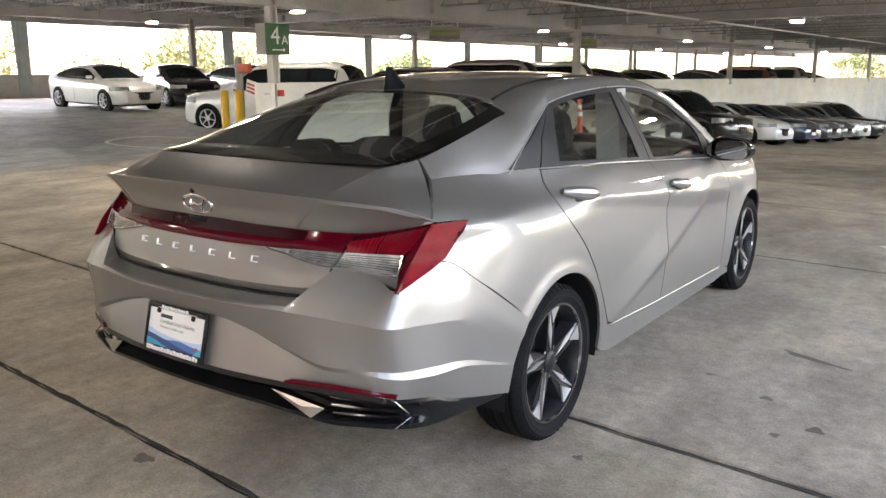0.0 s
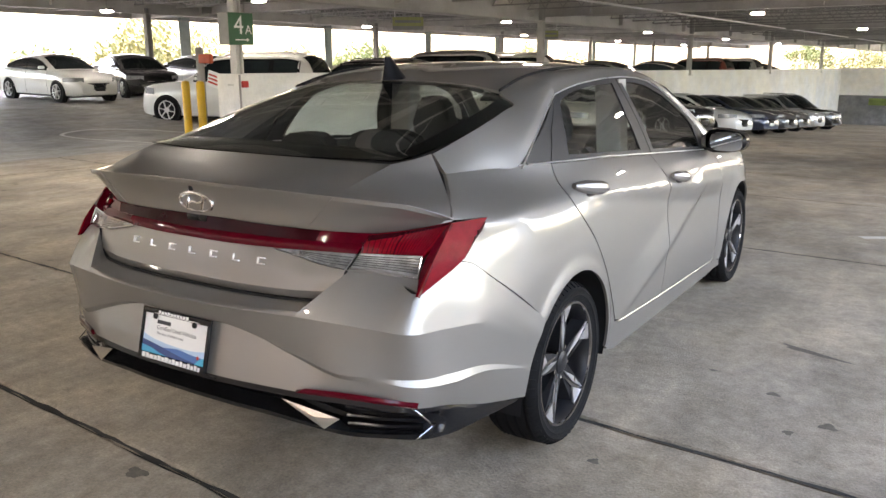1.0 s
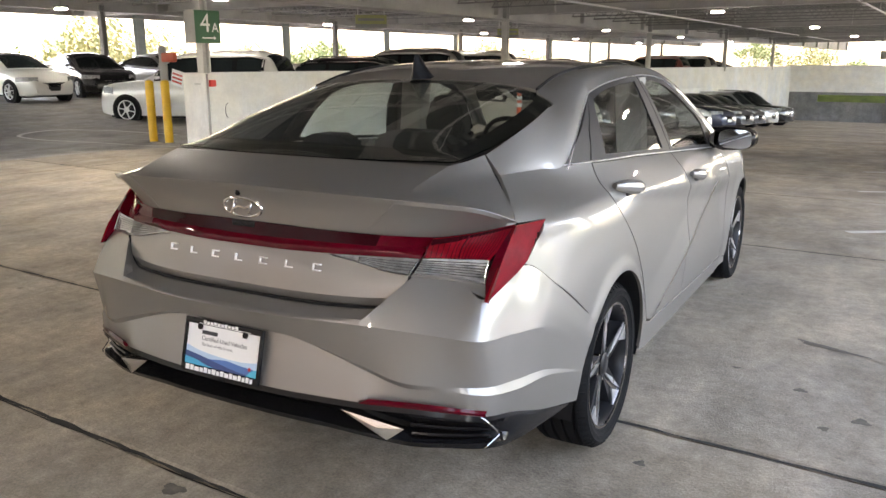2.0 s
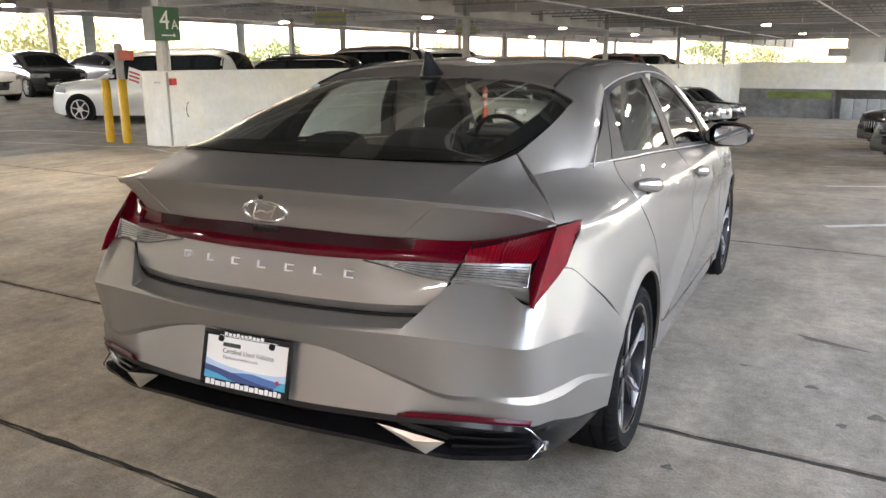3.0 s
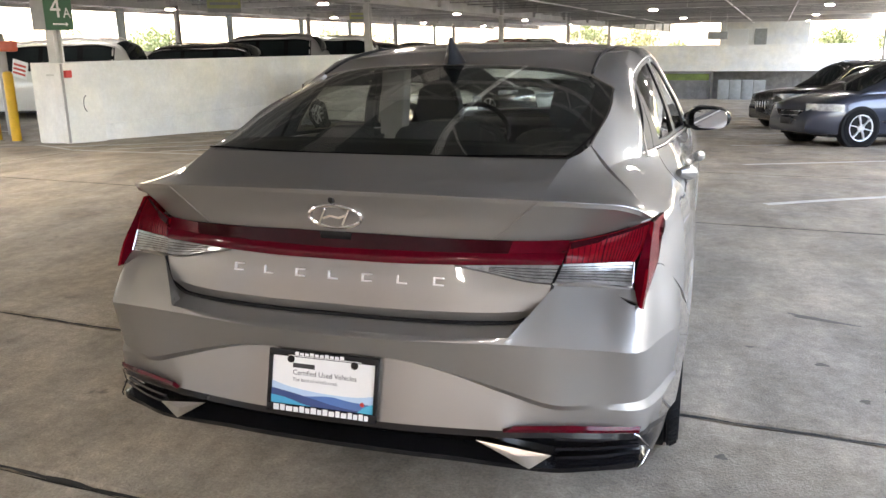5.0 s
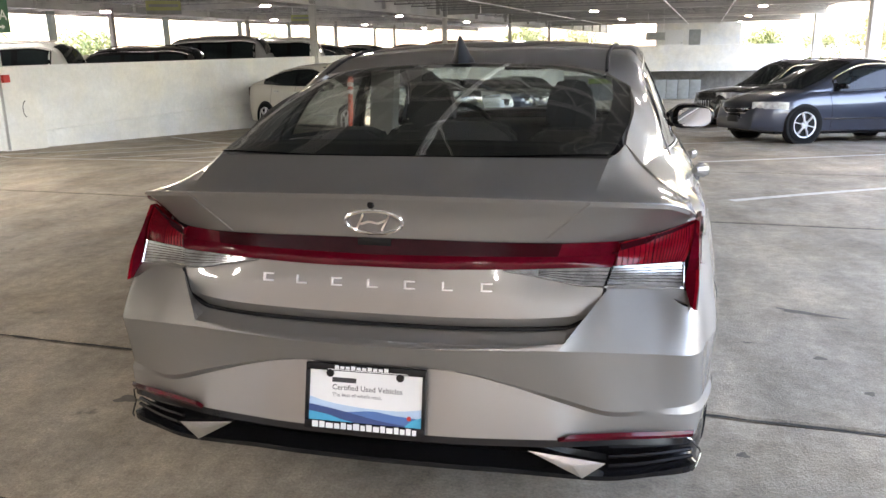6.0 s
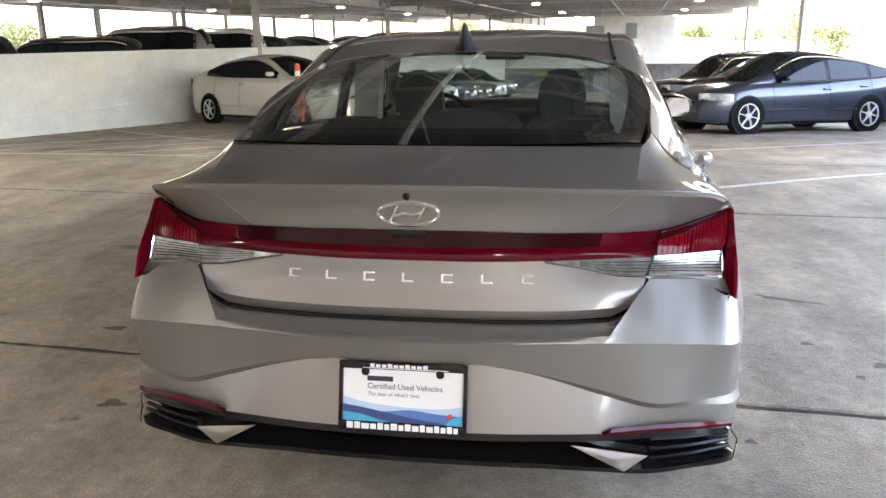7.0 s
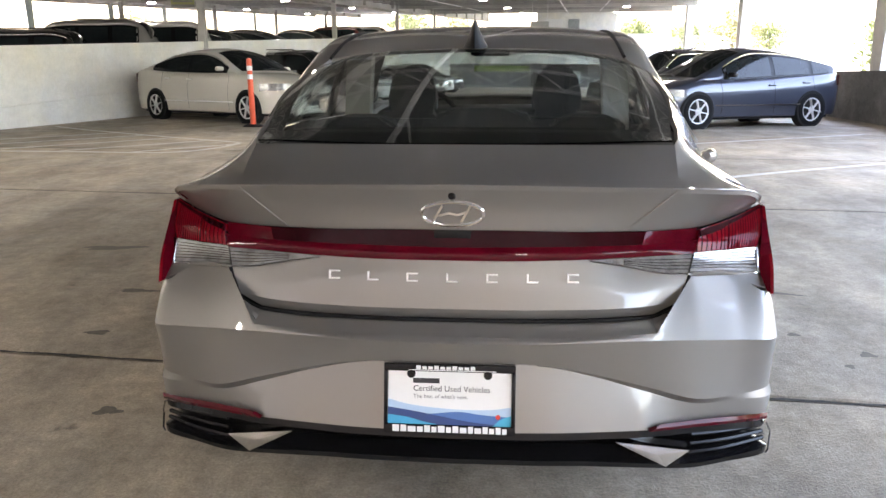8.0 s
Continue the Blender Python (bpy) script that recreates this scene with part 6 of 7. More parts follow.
def cabin():
    """Seats, rear shelf, dash and wheel, as seen through the glass."""
    bm = bmesh.new()
    add_box(bm, -0.70, 0.70, 0.40, 1.05, 1.03, 1.055, 0.01)
    part("parcel_shelf", bm, BLACK_MATT, car, "dark rear shelf")
    bm = bmesh.new()
    add_box(bm, -0.66, 0.66, 1.02, 1.20, 0.55, 1.10, 0.05, pose(0, 0, 0, -6, 0, 0))
    add_box(bm, -0.66, 0.66, 1.15, 1.65, 0.45, 0.60, 0.05)
    bench = part("rear_bench", bm, FABRIC, car, "dark grey rear bench", 40)

    def rest(x, y, z, w, h, d, parent):
        """A cushion with a rounded, narrower top."""
        bm = bmesh.new()
        outline = [(-0.5, 0), (-0.5, 0.35), (-0.46, 0.66), (-0.36, 0.9), (-0.2, 1.0), (0.2, 1.0), (0.36, 0.9), (0.46, 0.66), (0.5, 0.35), (0.5, 0)]
        add_prism(bm, [(a * w, b * h) for a, b in outline], Matrix.Translation((x, y + d / 2, z)) @ pose(0, 0, 0, 90, 0, 0), d)
        bmesh.ops.bevel(bm, geom=bm.edges[:], offset=0.018, segments=2, affect="EDGES")
        for sx in (-0.06, 0.06):
            add_tube(bm, [(x + sx, y, z - 0.09), (x + sx, y, z + 0.03)], 0.007, 6)
        part("headrest", bm, FABRIC, parent, "padded headrest", 40)

    rest(-0.40, 1.08, 1.07, 0.27, 0.07, 0.11, bench)
    rest(0.40, 1.08, 1.07, 0.27, 0.07, 0.11, bench)
    rest(0.03, 1.08, 1.07, 0.38, 0.10, 0.10, bench)
    for x in (-0.37, 0.37):
        bm = bmesh.new()
        prof = [(-0.24, 0.55), (-0.25, 0.80), (-0.22, 0.98), (-0.15, 1.06), (0.15, 1.06), (0.22, 0.98), (0.25, 0.80), (0.24, 0.55)]
        add_prism(bm, prof, Matrix.Translation((x, 2.12, 0)) @ pose(0, 0, 0, 90, 0, 0), 0.14)
        bmesh.ops.bevel(bm, geom=bm.edges[:], offset=0.03, segments=2, affect="EDGES")
        add_box(bm, x - 0.25, x + 0.25, 2.05, 2.55, 0.42, 0.58, 0.05)
        seat = part("front_seat", bm, FABRIC, car, "dark grey front seat", 40)
        rest(x * 0.905, 2.02, 1.055, 0.225, 0.215, 0.10, seat)
    bm = bmesh.new()
    add_box(bm, -0.70, 0.70, 2.98, 3.40, 0.70, 0.975, 0.06)
    dash = part("dashboard", bm, BLACK_MATT, car, "dark dashboard", 40)
    bm = bmesh.new()
    add_tube(bm, [(-0.37 + 0.18 * math.cos(a * math.tau / 32), 2.90 - 0.07 * math.sin(a * math.tau / 32), 0.93 + 0.165 * math.sin(a * math.tau / 32)) for a in range(32)], 0.015, 8, True)
    add_bar(bm, (-0.53, 2.9, 0.93), (-0.21, 2.9, 0.93), 0.05, 0.03)
    part("steering_wheel", bm, BLACK_MATT, car, "black steering wheel")
    bm = bmesh.new()
    add_box(bm, -0.11, 0.11, 2.80, 2.83, 1.29, 1.35, 0.012)
    add_bar(bm, (0, 2.82, 1.34), (0, 2.84, 1.40), 0.02)
    part("interior_mirror", bm, BLACK_GLOSS, car, "interior mirror")
    bm = bmesh.new()
    add_box(bm, 0.02, 0.60, 2.62, 2.66, 1.335, 1.37, 0.008, pose(0, 0, 0, 0, 0, 0))
    part("sun_visor", bm, HEADLINER, car, "pale sun visor")
    for sd in (1, -1):
        bm = bmesh.new()
        add_bar(bm, (sd * 0.66, 2.14, 0.5), (sd * 0.60, 2.14, 1.36), 0.10, 0.12)
        part("pillar_trim", bm, HEADLINER, car, "pale inner pillar trim")


cabin()


# ---- parked cars ----
PAINTS = {
    "white": paint("white_car_paint", (0.74, 0.74, 0.72), 0.0, 0.3), "cream": paint("cream_car_paint", (0.70, 0.66, 0.58), 0.0, 0.3),
    "black": paint("black_car_paint", (0.012, 0.012, 0.014), 0.0, 0.25), "blue": paint("dark_blue_car_paint", (0.02, 0.03, 0.07), 0.3, 0.3),
    "slate": paint("slate_blue_car_paint", (0.036, 0.043, 0.064), 0.35, 0.3), "grey": paint("dark_grey_car_paint", (0.07, 0.07, 0.075), 0.5, 0.3),
    "silver": paint("plain_silver_car_paint", (0.45, 0.45, 0.45), 0.7, 0.3), "red": paint("dark_red_car_paint", (0.16, 0.03, 0.02), 0.3, 0.3)}
WINDOW = mat("dark_car_window", (0.012, 0.016, 0.018), 0.05, 0, 0.3, 2, 30, coat=0.0, spec=0.35, rvary=0.02)
HEADLAMP = mat("headlamp_glass", (0.30, 0.31, 0.32), 0.16, 0.3, 0.5, 14, 90, coat=0.4)
SILVER_RIM = mat("silver_rim", (0.72, 0.72, 0.72), 0.35, 0.25, 0.06, 12, 90)

# outlines from tail (0) to nose (1) in parts of the length, heights in parts of the height
BODY_TOP = {
    "sedan": [(0, 0.50), (0.012, 0.64), (0.05, 0.695), (0.14, 0.71), (0.3, 0.685), (0.5, 0.672), (0.7, 0.665), (0.76, 0.655), (0.86, 0.615), (0.94, 0.545), (0.985, 0.46), (1, 0.36)],
    "suv": [(0, 0.42), (0.012, 0.56), (0.04, 0.615), (0.2, 0.62), (0.4, 0.615), (0.6, 0.61), (0.7, 0.605), (0.78, 0.60), (0.88, 0.575), (0.95, 0.535), (0.988, 0.47), (1, 0.36)],
    "hatch": [(0, 0.50), (0.010, 0.62), (0.04, 0.685), (0.15, 0.675), (0.3, 0.65), (0.5, 0.62), (0.7, 0.605), (0.80, 0.60), (0.87, 0.565), (0.94, 0.50), (0.985, 0.42), (1, 0.32)]}
ROOF_LINE = {
    "sedan": [(0.075, 0.70), (0.145, 0.80), (0.215, 0.89), (0.30, 0.96), (0.43, 1.0), (0.53, 0.988), (0.605, 0.92), (0.68, 0.79), (0.75, 0.655)],
    "suv": [(0.012, 0.56), (0.03, 0.74), (0.055, 0.90), (0.10, 0.975), (0.3, 1.0), (0.5, 0.995), (0.57, 0.965), (0.64, 0.82), (0.735, 0.605)],
    "hatch": [(0.008, 0.60), (0.02, 0.76), (0.07, 0.835), (0.16, 0.90), (0.28, 0.962), (0.42, 1.0), (0.54, 0.985), (0.63, 0.885), (0.72, 0.745), (0.82, 0.595)]}
# stretches of glass: rear window, side panes, windscreen
PANES = {"sedan": (0.09, 0.27, ((0.185, 0.262), (0.270, 0.425), (0.445, 0.665)), 0.565, 0.735), "suv": (0.026, 0.085, ((0.095, 0.225), (0.25, 0.405), (0.425, 0.645)), 0.56, 0.72),
         "hatch": (0.012, 0.20, ((0.075, 0.195), (0.215, 0.405), (0.425, 0.66)), 0.56, 0.80)}


def parked_car(name, label, kind, colour, L, W, H, m, rims=SILVER_RIM, group=""):
    """A parked car: nose along +y, on its wheels at z = 0."""
    root = thing(name, m, label, "car", group)
    body_mat = PAINTS[colour]
    R = 0.325 if kind != "suv" else 0.365
    bt, rl = np.array(BODY_TOP[kind]), np.array(ROOF_LINE[kind])
    top = lambda s: cubic(bt[:, 0], bt[:, 1], s) * H
    roof = lambda s: max(cubic(rl[:, 0], rl[:, 1], s) * H, top(s))
    half = lambda s: W / 2 * (1 - 0.30 * max(0, 1 - s / 0.11) ** 2.4 - 0.36 * max(0, (s - 0.83) / 0.17) ** 2.2)
    Y = lambda s: (s - 0.5) * L
    bm = bmesh.new()
    st = [0, 0.006, 0.02, 0.04, 0.07, 0.11, 0.16, 0.22, 0.3, 0.42, 0.54, 0.66, 0.74, 0.8, 0.85, 0.89, 0.92, 0.95, 0.97, 0.985, 0.995, 1.0]
    rows = []
    for s in st:
        w, z1 = half(s), top(s)
        z0 = 0.19 + 0.14 * max(0, 1 - s / 0.05) + 0.05 * max(0, (s - 0.94) / 0.06)
        h = z1 - z0
        rows.append([(0, Y(s), z0), (0.84 * w, Y(s), z0), (0.945 * w, Y(s), z0 + 0.03), (0.975 * w, Y(s), z0 + 0.2 * h), (0.99 * w, Y(s), z0 + 0.42 * h), (w, Y(s), z0 + 0.66 * h), (0.975 * w, Y(s), z0 + 0.82 * h), (0.945 * w, Y(s), z1 - 0.035), (0.90 * w, Y(s), z1 - 0.004), (0.5 * w, Y(s), z1 + 0.016), (0, Y(s), z1 + 0.022)])
    add_grid(bm, rows, True)
    bmesh.ops.remove_doubles(bm, verts=bm.verts[:], dist=1e-4)
    bmesh.ops.holes_fill(bm, edges=[e for e in bm.edges if e.is_boundary], sides=80)
    bmesh.ops.recalc_face_normals(bm, faces=bm.faces[:])
    body = part("body", bm, body_mat, root, smooth=50)
    c0, c1 = float(rl[0, 0]), float(rl[-1, 0])

    def skin(s, f, out=0.0):
        """A point of the cabin: f from the belt (0) over the roof's edge (1) to its middle (2)."""
        w, h = half(s), roof(s) - top(s)
        lean = 0.30 * h
        a, b = Vector((0.905 * w, Y(s), top(s) - 0.02)), Vector((max(0.905 * w - lean - 0.02, 0.4 * w), Y(s), roof(s) - 0.10 * min(1, h / 0.25)))
        if f <= 1:
            return a.lerp(b, f) + Vector((out + 0.02 * math.sin(math.pi * f), 0, 0))
        g = f - 1
        x = b.x * (1 - g)
        z = b.z + (roof(s) + 0.012 - b.z) * math.sin(g * math.pi / 2) ** 0.62
        return Vector((x, b.y, z + out))

    cs = [c0 + (c1 - c0) * k / 28 for k in range(29)]
    fs = [0, 0.3, 0.6, 0.9, 1.0, 1.08, 1.2, 1.4, 1.7, 2.0]
    bm = bmesh.new()
    add_grid(bm, [[skin(s, f) for f in fs] for s in cs], True)
    if kind == "suv":
        for sd in (1, -1):
            add_tube(bm, [(sd * 0.60 * W / 2, Y(0.12), H - 0.03), (sd * 0.61 * W / 2, Y(0.15), H + 0.035), (sd * 0.61 * W / 2, Y(0.46), H + 0.035), (sd * 0.60 * W / 2, Y(0.5), H - 0.03)], 0.016, 6)
    part("cabin", bm, body_mat, root, smooth=50)
    r0, r1, sides, w0, w1 = PANES[kind]
    for nm, a, b in (("rear_window", r0, r1), ("windscreen", w0, w1)):
        bm = bmesh.new()
        add_grid(bm, [[skin(a + (b - a) * k / 8, f, 0.008) for f in (1.16, 1.4, 1.7, 2.0)] for k in range(9)], True)
        part(nm, bm, WINDOW, root, smooth=50)
    for sd in (1, -1):
        bm = bmesh.new()
        add_grid(bm, [[(sd * (skin(s, f, 0.004).x), Y(s), skin(s, f).z) for f in (0.03, 0.5, 0.93)] for s in [sides[0][0] - 0.012 + (sides[2][1] + 0.03 - sides[0][0]) * k / 16 for k in range(17)]])
        part("window_surround", bm, BLACK_GLOSS, root, smooth=50)
        for a, b in sides:
            bm = bmesh.new()
            add_grid(bm, [[(sd * skin(a + (b - a) * k / 6, f, 0.010).x, Y(a + (b - a) * k / 6), skin(a + (b - a) * k / 6, f).z) for f in (0.10, 0.5, 0.86)] for k in range(7)])
            part("side_window", bm, WINDOW, root, smooth=50)
        bm = bmesh.new()
        add_tube(bm, [(sd * skin(s, 0.98, 0.006).x, Y(s), skin(s, 0.98).z) for s in [sides[0][0] - 0.02 + (sides[2][1] + 0.03 - sides[0][0]) * k / 16 for k in range(17)]], 0.008, 5)
        part("window_trim", bm, CHROME, root)
        # seams, handles, rubbing strip
        mid = sides[1][1] + 0.01
        for s in (mid, sides[2][1] + 0.035, sides[1][0] - 0.02):
            bm = bmesh.new()
            add_tube(bm, [(sd * (half(s) * k + 0.0005), Y(s) - 0.012 * j * (2 - j), 0.27 + (top(s) - 0.29) * j / 3) for j, k in enumerate((0.985, 0.999, 0.998, 0.955))], 0.003, 4)
            part("door_seam", bm, BLACK_MATT, body, smooth=0)
        for s in (mid - 0.035 + 0.05, sides[1][0] + 0.025):
            bm = bmesh.new()
            add_box(bm, sd * (half(s) * 0.985 - 0.012), sd * (half(s) * 0.985 + 0.022), Y(s) - 0.09, Y(s) + 0.09, top(s) - 0.16, top(s) - 0.13, 0.008)
            part("door_handle", bm, CHROME if colour == "cream" else body_mat, body)
        bm = bmesh.new()
        add_box(bm, sd * (half(0.5) - 0.008), sd * (half(0.5) + 0.006), Y(0.27), Y(0.73), 0.42, 0.44)
        part("rubbing_strip", bm, CHROME if colour in ("slate", "cream") else body_mat, body, smooth=0)
        bm = bmesh.new()
        s = sides[2][1] - 0.01
        add_box(bm, sd * (half(s) * 0.90), sd * (half(s) * 0.90 + 0.19), Y(s) - 0.04, Y(s) + 0.05, top(s) + 0.03, top(s) + 0.125, 0.035)
        part("door_mirror", bm, body_mat if colour not in ("slate", "silver") else BLACK_GLOSS, root)
        # lamps
        bm = bmesh.new()
        hs = ((0.885, 1.0), (0.92, 0.995), (0.955, 0.985), (0.978, 0.93), (0.988, 0.75))
        add_grid(bm, [[(sd * (half(s) * k + 0.006), Y(s) + 0.008, top(0.92) * z - (0.0 if s > 0.9 else 0.015)) for s, k in hs] for z in (0.93, 0.86, 0.77)])
        part("headlight", thicken(bm, 0.01, (0, 0, 0.3)), HEADLAMP, root, "clear headlight")
        bm = bmesh.new()
        add_grid(bm, [[(sd * (half(s) * k + 0.008), Y(s) - 0.010, top(0.05) * z) for s, k in ((0.055, 0.985), (0.03, 0.99), (0.012, 0.97), (0.002, 0.84))] for z in (0.95, 0.86, 0.76)])
        part("taillight", thicken(bm, 0.01, (0, 0, 0.3)), RED_LENS, root, "red tail light")
        for s in (0.205, 0.815):
            yc = Y(s)
            hw = half(s)
            bm = bmesh.new()
            add_lathe(bm, [(sd * (hw - 0.16), R * 1.13), (sd * (hw - 0.006), R * 1.13), (sd * (hw + 0.004), R * 1.10), (sd * (hw + 0.003), R * 1.02), (sd * (hw + 0.001), 0.0)], 28, "X", (0, yc, R))
            part("wheel_arch", bm, BLACK_MATT, body, smooth=40)
            bm = bmesh.new()
            add_lathe(bm, [(sd * (hw - 0.20), R * 0.66), (sd * (hw - 0.20), R * 0.95), (sd * (hw - 0.17), R), (sd * (hw - 0.02), R), (sd * (hw + 0.014), R * 0.95), (sd * (hw + 0.016), R * 0.72), (sd * (hw + 0.008), R * 0.66)], 32, "X", (0, yc, R))
            wh = new("wheel")
            wh.parent = root
            part("tyre", bm, RUBBER, wh, smooth=35)
            bm = bmesh.new()
            add_lathe(bm, [(sd * (hw + 0.016), R * 0.70), (sd * (hw + 0.010), R * 0.63), (sd * (hw - 0.05), R * 0.61)], 28, "X", (0, yc, R))
            for k in range(6):
                a = k * math.tau / 6 + 0.3
                d = Vector((0, math.sin(a), math.cos(a)))
                c = Vector((sd * (hw + 0.010), yc, R))
                add_bar(bm, c + d * 0.03, c + d * R * 0.66, 0.07, 0.016)
            add_lathe(bm, [(sd * (hw + 0.018), 0.0), (sd * (hw + 0.018), R * 0.2), (sd * (hw - 0.01), R * 0.22)], 16, "X", (0, yc, R))
            part("rim", bm, rims, wh, "bright spoked rim", 30)
    nose = lambda x: Y(1.0) - 0.16 * (abs(x) / (W * 0.36)) ** 2.4 + 0.010
    bm = bmesh.new()
    add_grid(bm, [[(x, nose(x) - 0.02 * (z < 0.25), z * H) for x in np.linspace(-W * 0.24, W * 0.24, 9)] for z in (0.415, 0.34, 0.28)])
    part("grille", thicken(bm, 0.02, (0, 0, 0.3)), BLACK_GLOSS, root, "dark front grille")
    bm = bmesh.new()
    add_grid(bm, [[(x, nose(x) - 0.01, z * H) for x in np.linspace(-W * 0.32, W * 0.32, 9)] for z in (0.235, 0.17)])
    part("air_intake", thicken(bm, 0.02, (0, 0, 0.3)), BLACK_MATT, root, "dark lower air intake")
    bm = bmesh.new()
    for k in range(7 if kind == "suv" else 3):
        if kind == "suv":
            x = -0.33 + 0.11 * k
            add_box(bm, x - 0.02, x + 0.02, nose(x) - 0.01, nose(x) + 0.012, 0.29 * H, 0.405 * H, 0.006)
        else:
            add_tube(bm, [(x, nose(x) + 0.004, (0.30 + 0.05 * k) * H) for x in np.linspace(-W * 0.23, W * 0.23, 9)], 0.006, 5)
    part("grille_bar", bm, CHROME, root)
    bm = bmesh.new()
    add_box(bm, -0.16, 0.16, Y(1.0) + 0.012, Y(1.0) + 0.03, 0.245 * H, 0.245 * H + 0.11, 0.004)
    part("number_plate", bm, DARK_GREY if colour != "blue" else WHITE, root, "plain plate")
    bm = bmesh.new()
    add_box(bm, -W * 0.42, W * 0.42, Y(0.08), Y(0.92), 0.16, 0.3)
    part("underbody", bm, BLACK_MATT, root, smooth=0)
    return root


def ramp_height(x, y):
    q = GARAGE.inverted() @ Vector((x, y, 0))
    return deck_height(q.x, q.y) + drop(q.y) if q.x < WALL_U else level(q.y)


def on_floor(x, y, yaw):
    """The pose of a car whose wheels stand on the floor at x, y."""
    q = GARAGE.inverted() @ Vector((x, y, 0))
    tilt = -3.15 if (q.x > WALL_U and q.y > 7.3) else 0
    lean = 1.03 if q.x < -19 else 0
    return Matrix.Translation((x, y, ramp_height(x, y))) @ GARAGE @ pose(0, 0, 0, tilt, lean, 0) @ GARAGE.inverted() @ pose(0, 0, 0, 0, 0, yaw)


# against the open side
parked_car("hatchback", "slate-blue hatchback with bright wheels parked beside the parapet", "hatch", "slate", 4.46, 1.75, 1.49, on_floor(4.33, 14.75, 117))
parked_car("suv", "black sport-utility car parked next to the slate-blue hatchback", "suv", "black", 4.5, 1.82, 1.62, on_floor(4.3, 20.4, 114))
parked_car("suv", "dark grey sport-utility car parked at the open side", "suv", "grey", 4.6, 1.85, 1.66, on_floor(5.0, 24.6, 112))
# along the low wall, noses out
parked_car("sedan", "cream-white sedan parked with its tail to the low wall", "sedan", "cream", 5.0, 1.86, 1.53, on_floor(-6.15, 15.75, -121))
row = "cars along the low wall"
parked_car("sedan", "dark sedan parked beside the cream-white sedan", "sedan", "grey", 4.7, 1.82, 1.45, on_floor(-6.9, 19.2, -119), group=row)
parked_car("suv", "black boxy sport-utility car with an upright grille", "suv", "black", 4.7, 1.9, 1.75, on_floor(-6.9, 25.3, -108), group=row)
parked_car("sedan", "white rounded sedan in the row by the low wall", "sedan", "white", 4.7, 1.85, 1.44, on_floor(-6.3, 28.2, -106), group=row)
parked_car("sedan", "dark blue sedan in the row by the low wall", "sedan", "blue", 4.8, 1.85, 1.45, on_floor(-6.0, 31.2, -106), group=row)
parked_car("sedan", "black-grey sedan in the row by the low wall", "sedan", "grey", 4.8, 1.85, 1.46, on_floor(-5.8, 34.3, -106), group=row)
parked_car("sedan", "grey sedan in the row by the low wall", "sedan", "grey", 4.7, 1.84, 1.45, on_floor(-5.7, 37.6, -106), group=row)
parked_car("suv", "silver sport-utility car in the row by the low wall", "suv", "silver", 4.6, 1.85, 1.62, on_floor(-5.5, 41.0, -106), group=row)
parked_car("suv", "black sport-utility car at the end of the row", "suv", "black", 4.9, 1.95, 1.76, on_floor(-5.3, 44.6, -106), group=row)
# on the deck behind the wall
parked_car("suv", "white sport-utility car with a roof rack behind the wall", "suv", "white", 5.24, 2.06, 1.84, on_floor(-14.70, 14.38, 108))
parked_car("sedan", "white sedan parked on the far deck by the parapet", "sedan", "white", 4.63, 1.81, 1.43, on_floor(-22.5, 14.0, -93))
parked_car("sedan", "black sedan parked beside the white sedan", "sedan", "black", 4.8, 1.85, 1.45, on_floor(-23.2, 17.4, -108))
parked_car("sedan", "silver-grey sedan on the far deck", "sedan", "silver", 4.7, 1.83, 1.45, on_floor(-22.6, 20.3, -100))
deck_row = "cars behind the low wall"
for k, (kind, col, y, H, what) in enumerate((("suv", "black", 17.3, 1.70, "black large sport-utility car"), ("suv", "silver", 20.7, 1.68, "pale silver sport-utility car"), ("suv", "white", 24.3, 1.66, "white sport-utility car"),
                                             ("sedan", "black", 28.4, 1.5, "black sedan"), ("sedan", "grey", 32.6, 1.48, "dark grey sedan"), ("sedan", "black", 39.0, 1.5, "black sedan"), ("suv", "red", 44.5, 1.66, "dark red sport-utility car"),
                                             ("suv", "silver", 50.0, 1.7, "pale sport-utility car"), ("sedan", "grey", 55.5, 1.5, "grey sedan"))):
    x = -13.4 + 0.075 * (y - 9.4)
    parked_car("suv" if kind == "suv" else "sedan", what + " parked on the deck behind the low wall", kind, col, 4.9 if kind == "suv" else 4.6, 1.92, H, on_floor(x, y, 105 if k < 3 else 84), group=deck_row)

# ---- bollards, signs, marks ----
for x, y in ((-11.55, 9.85), (-11.0, 9.76)):
    root = thing("bollard", Matrix.Translation((x, y, ramp_height(x, y))), "yellow-painted steel bollard in front of the wall's end pier", "bollard", "yellow bollards")
    bm = bmesh.new()
    add_lathe(bm, [(-0.05, 0.085), (1.20, 0.085), (1.24, 0.07), (1.26, 0.0)], 24, "Z")
    part("post", bm, YELLOW, root)
    bm = bmesh.new()
    add_lathe(bm, [(-0.02, 0.13), (0.012, 0.13), (0.016, 0.075)], 24, "Z")
    part("collar", bm, FLOOR_GREY, root, "worn concrete collar")

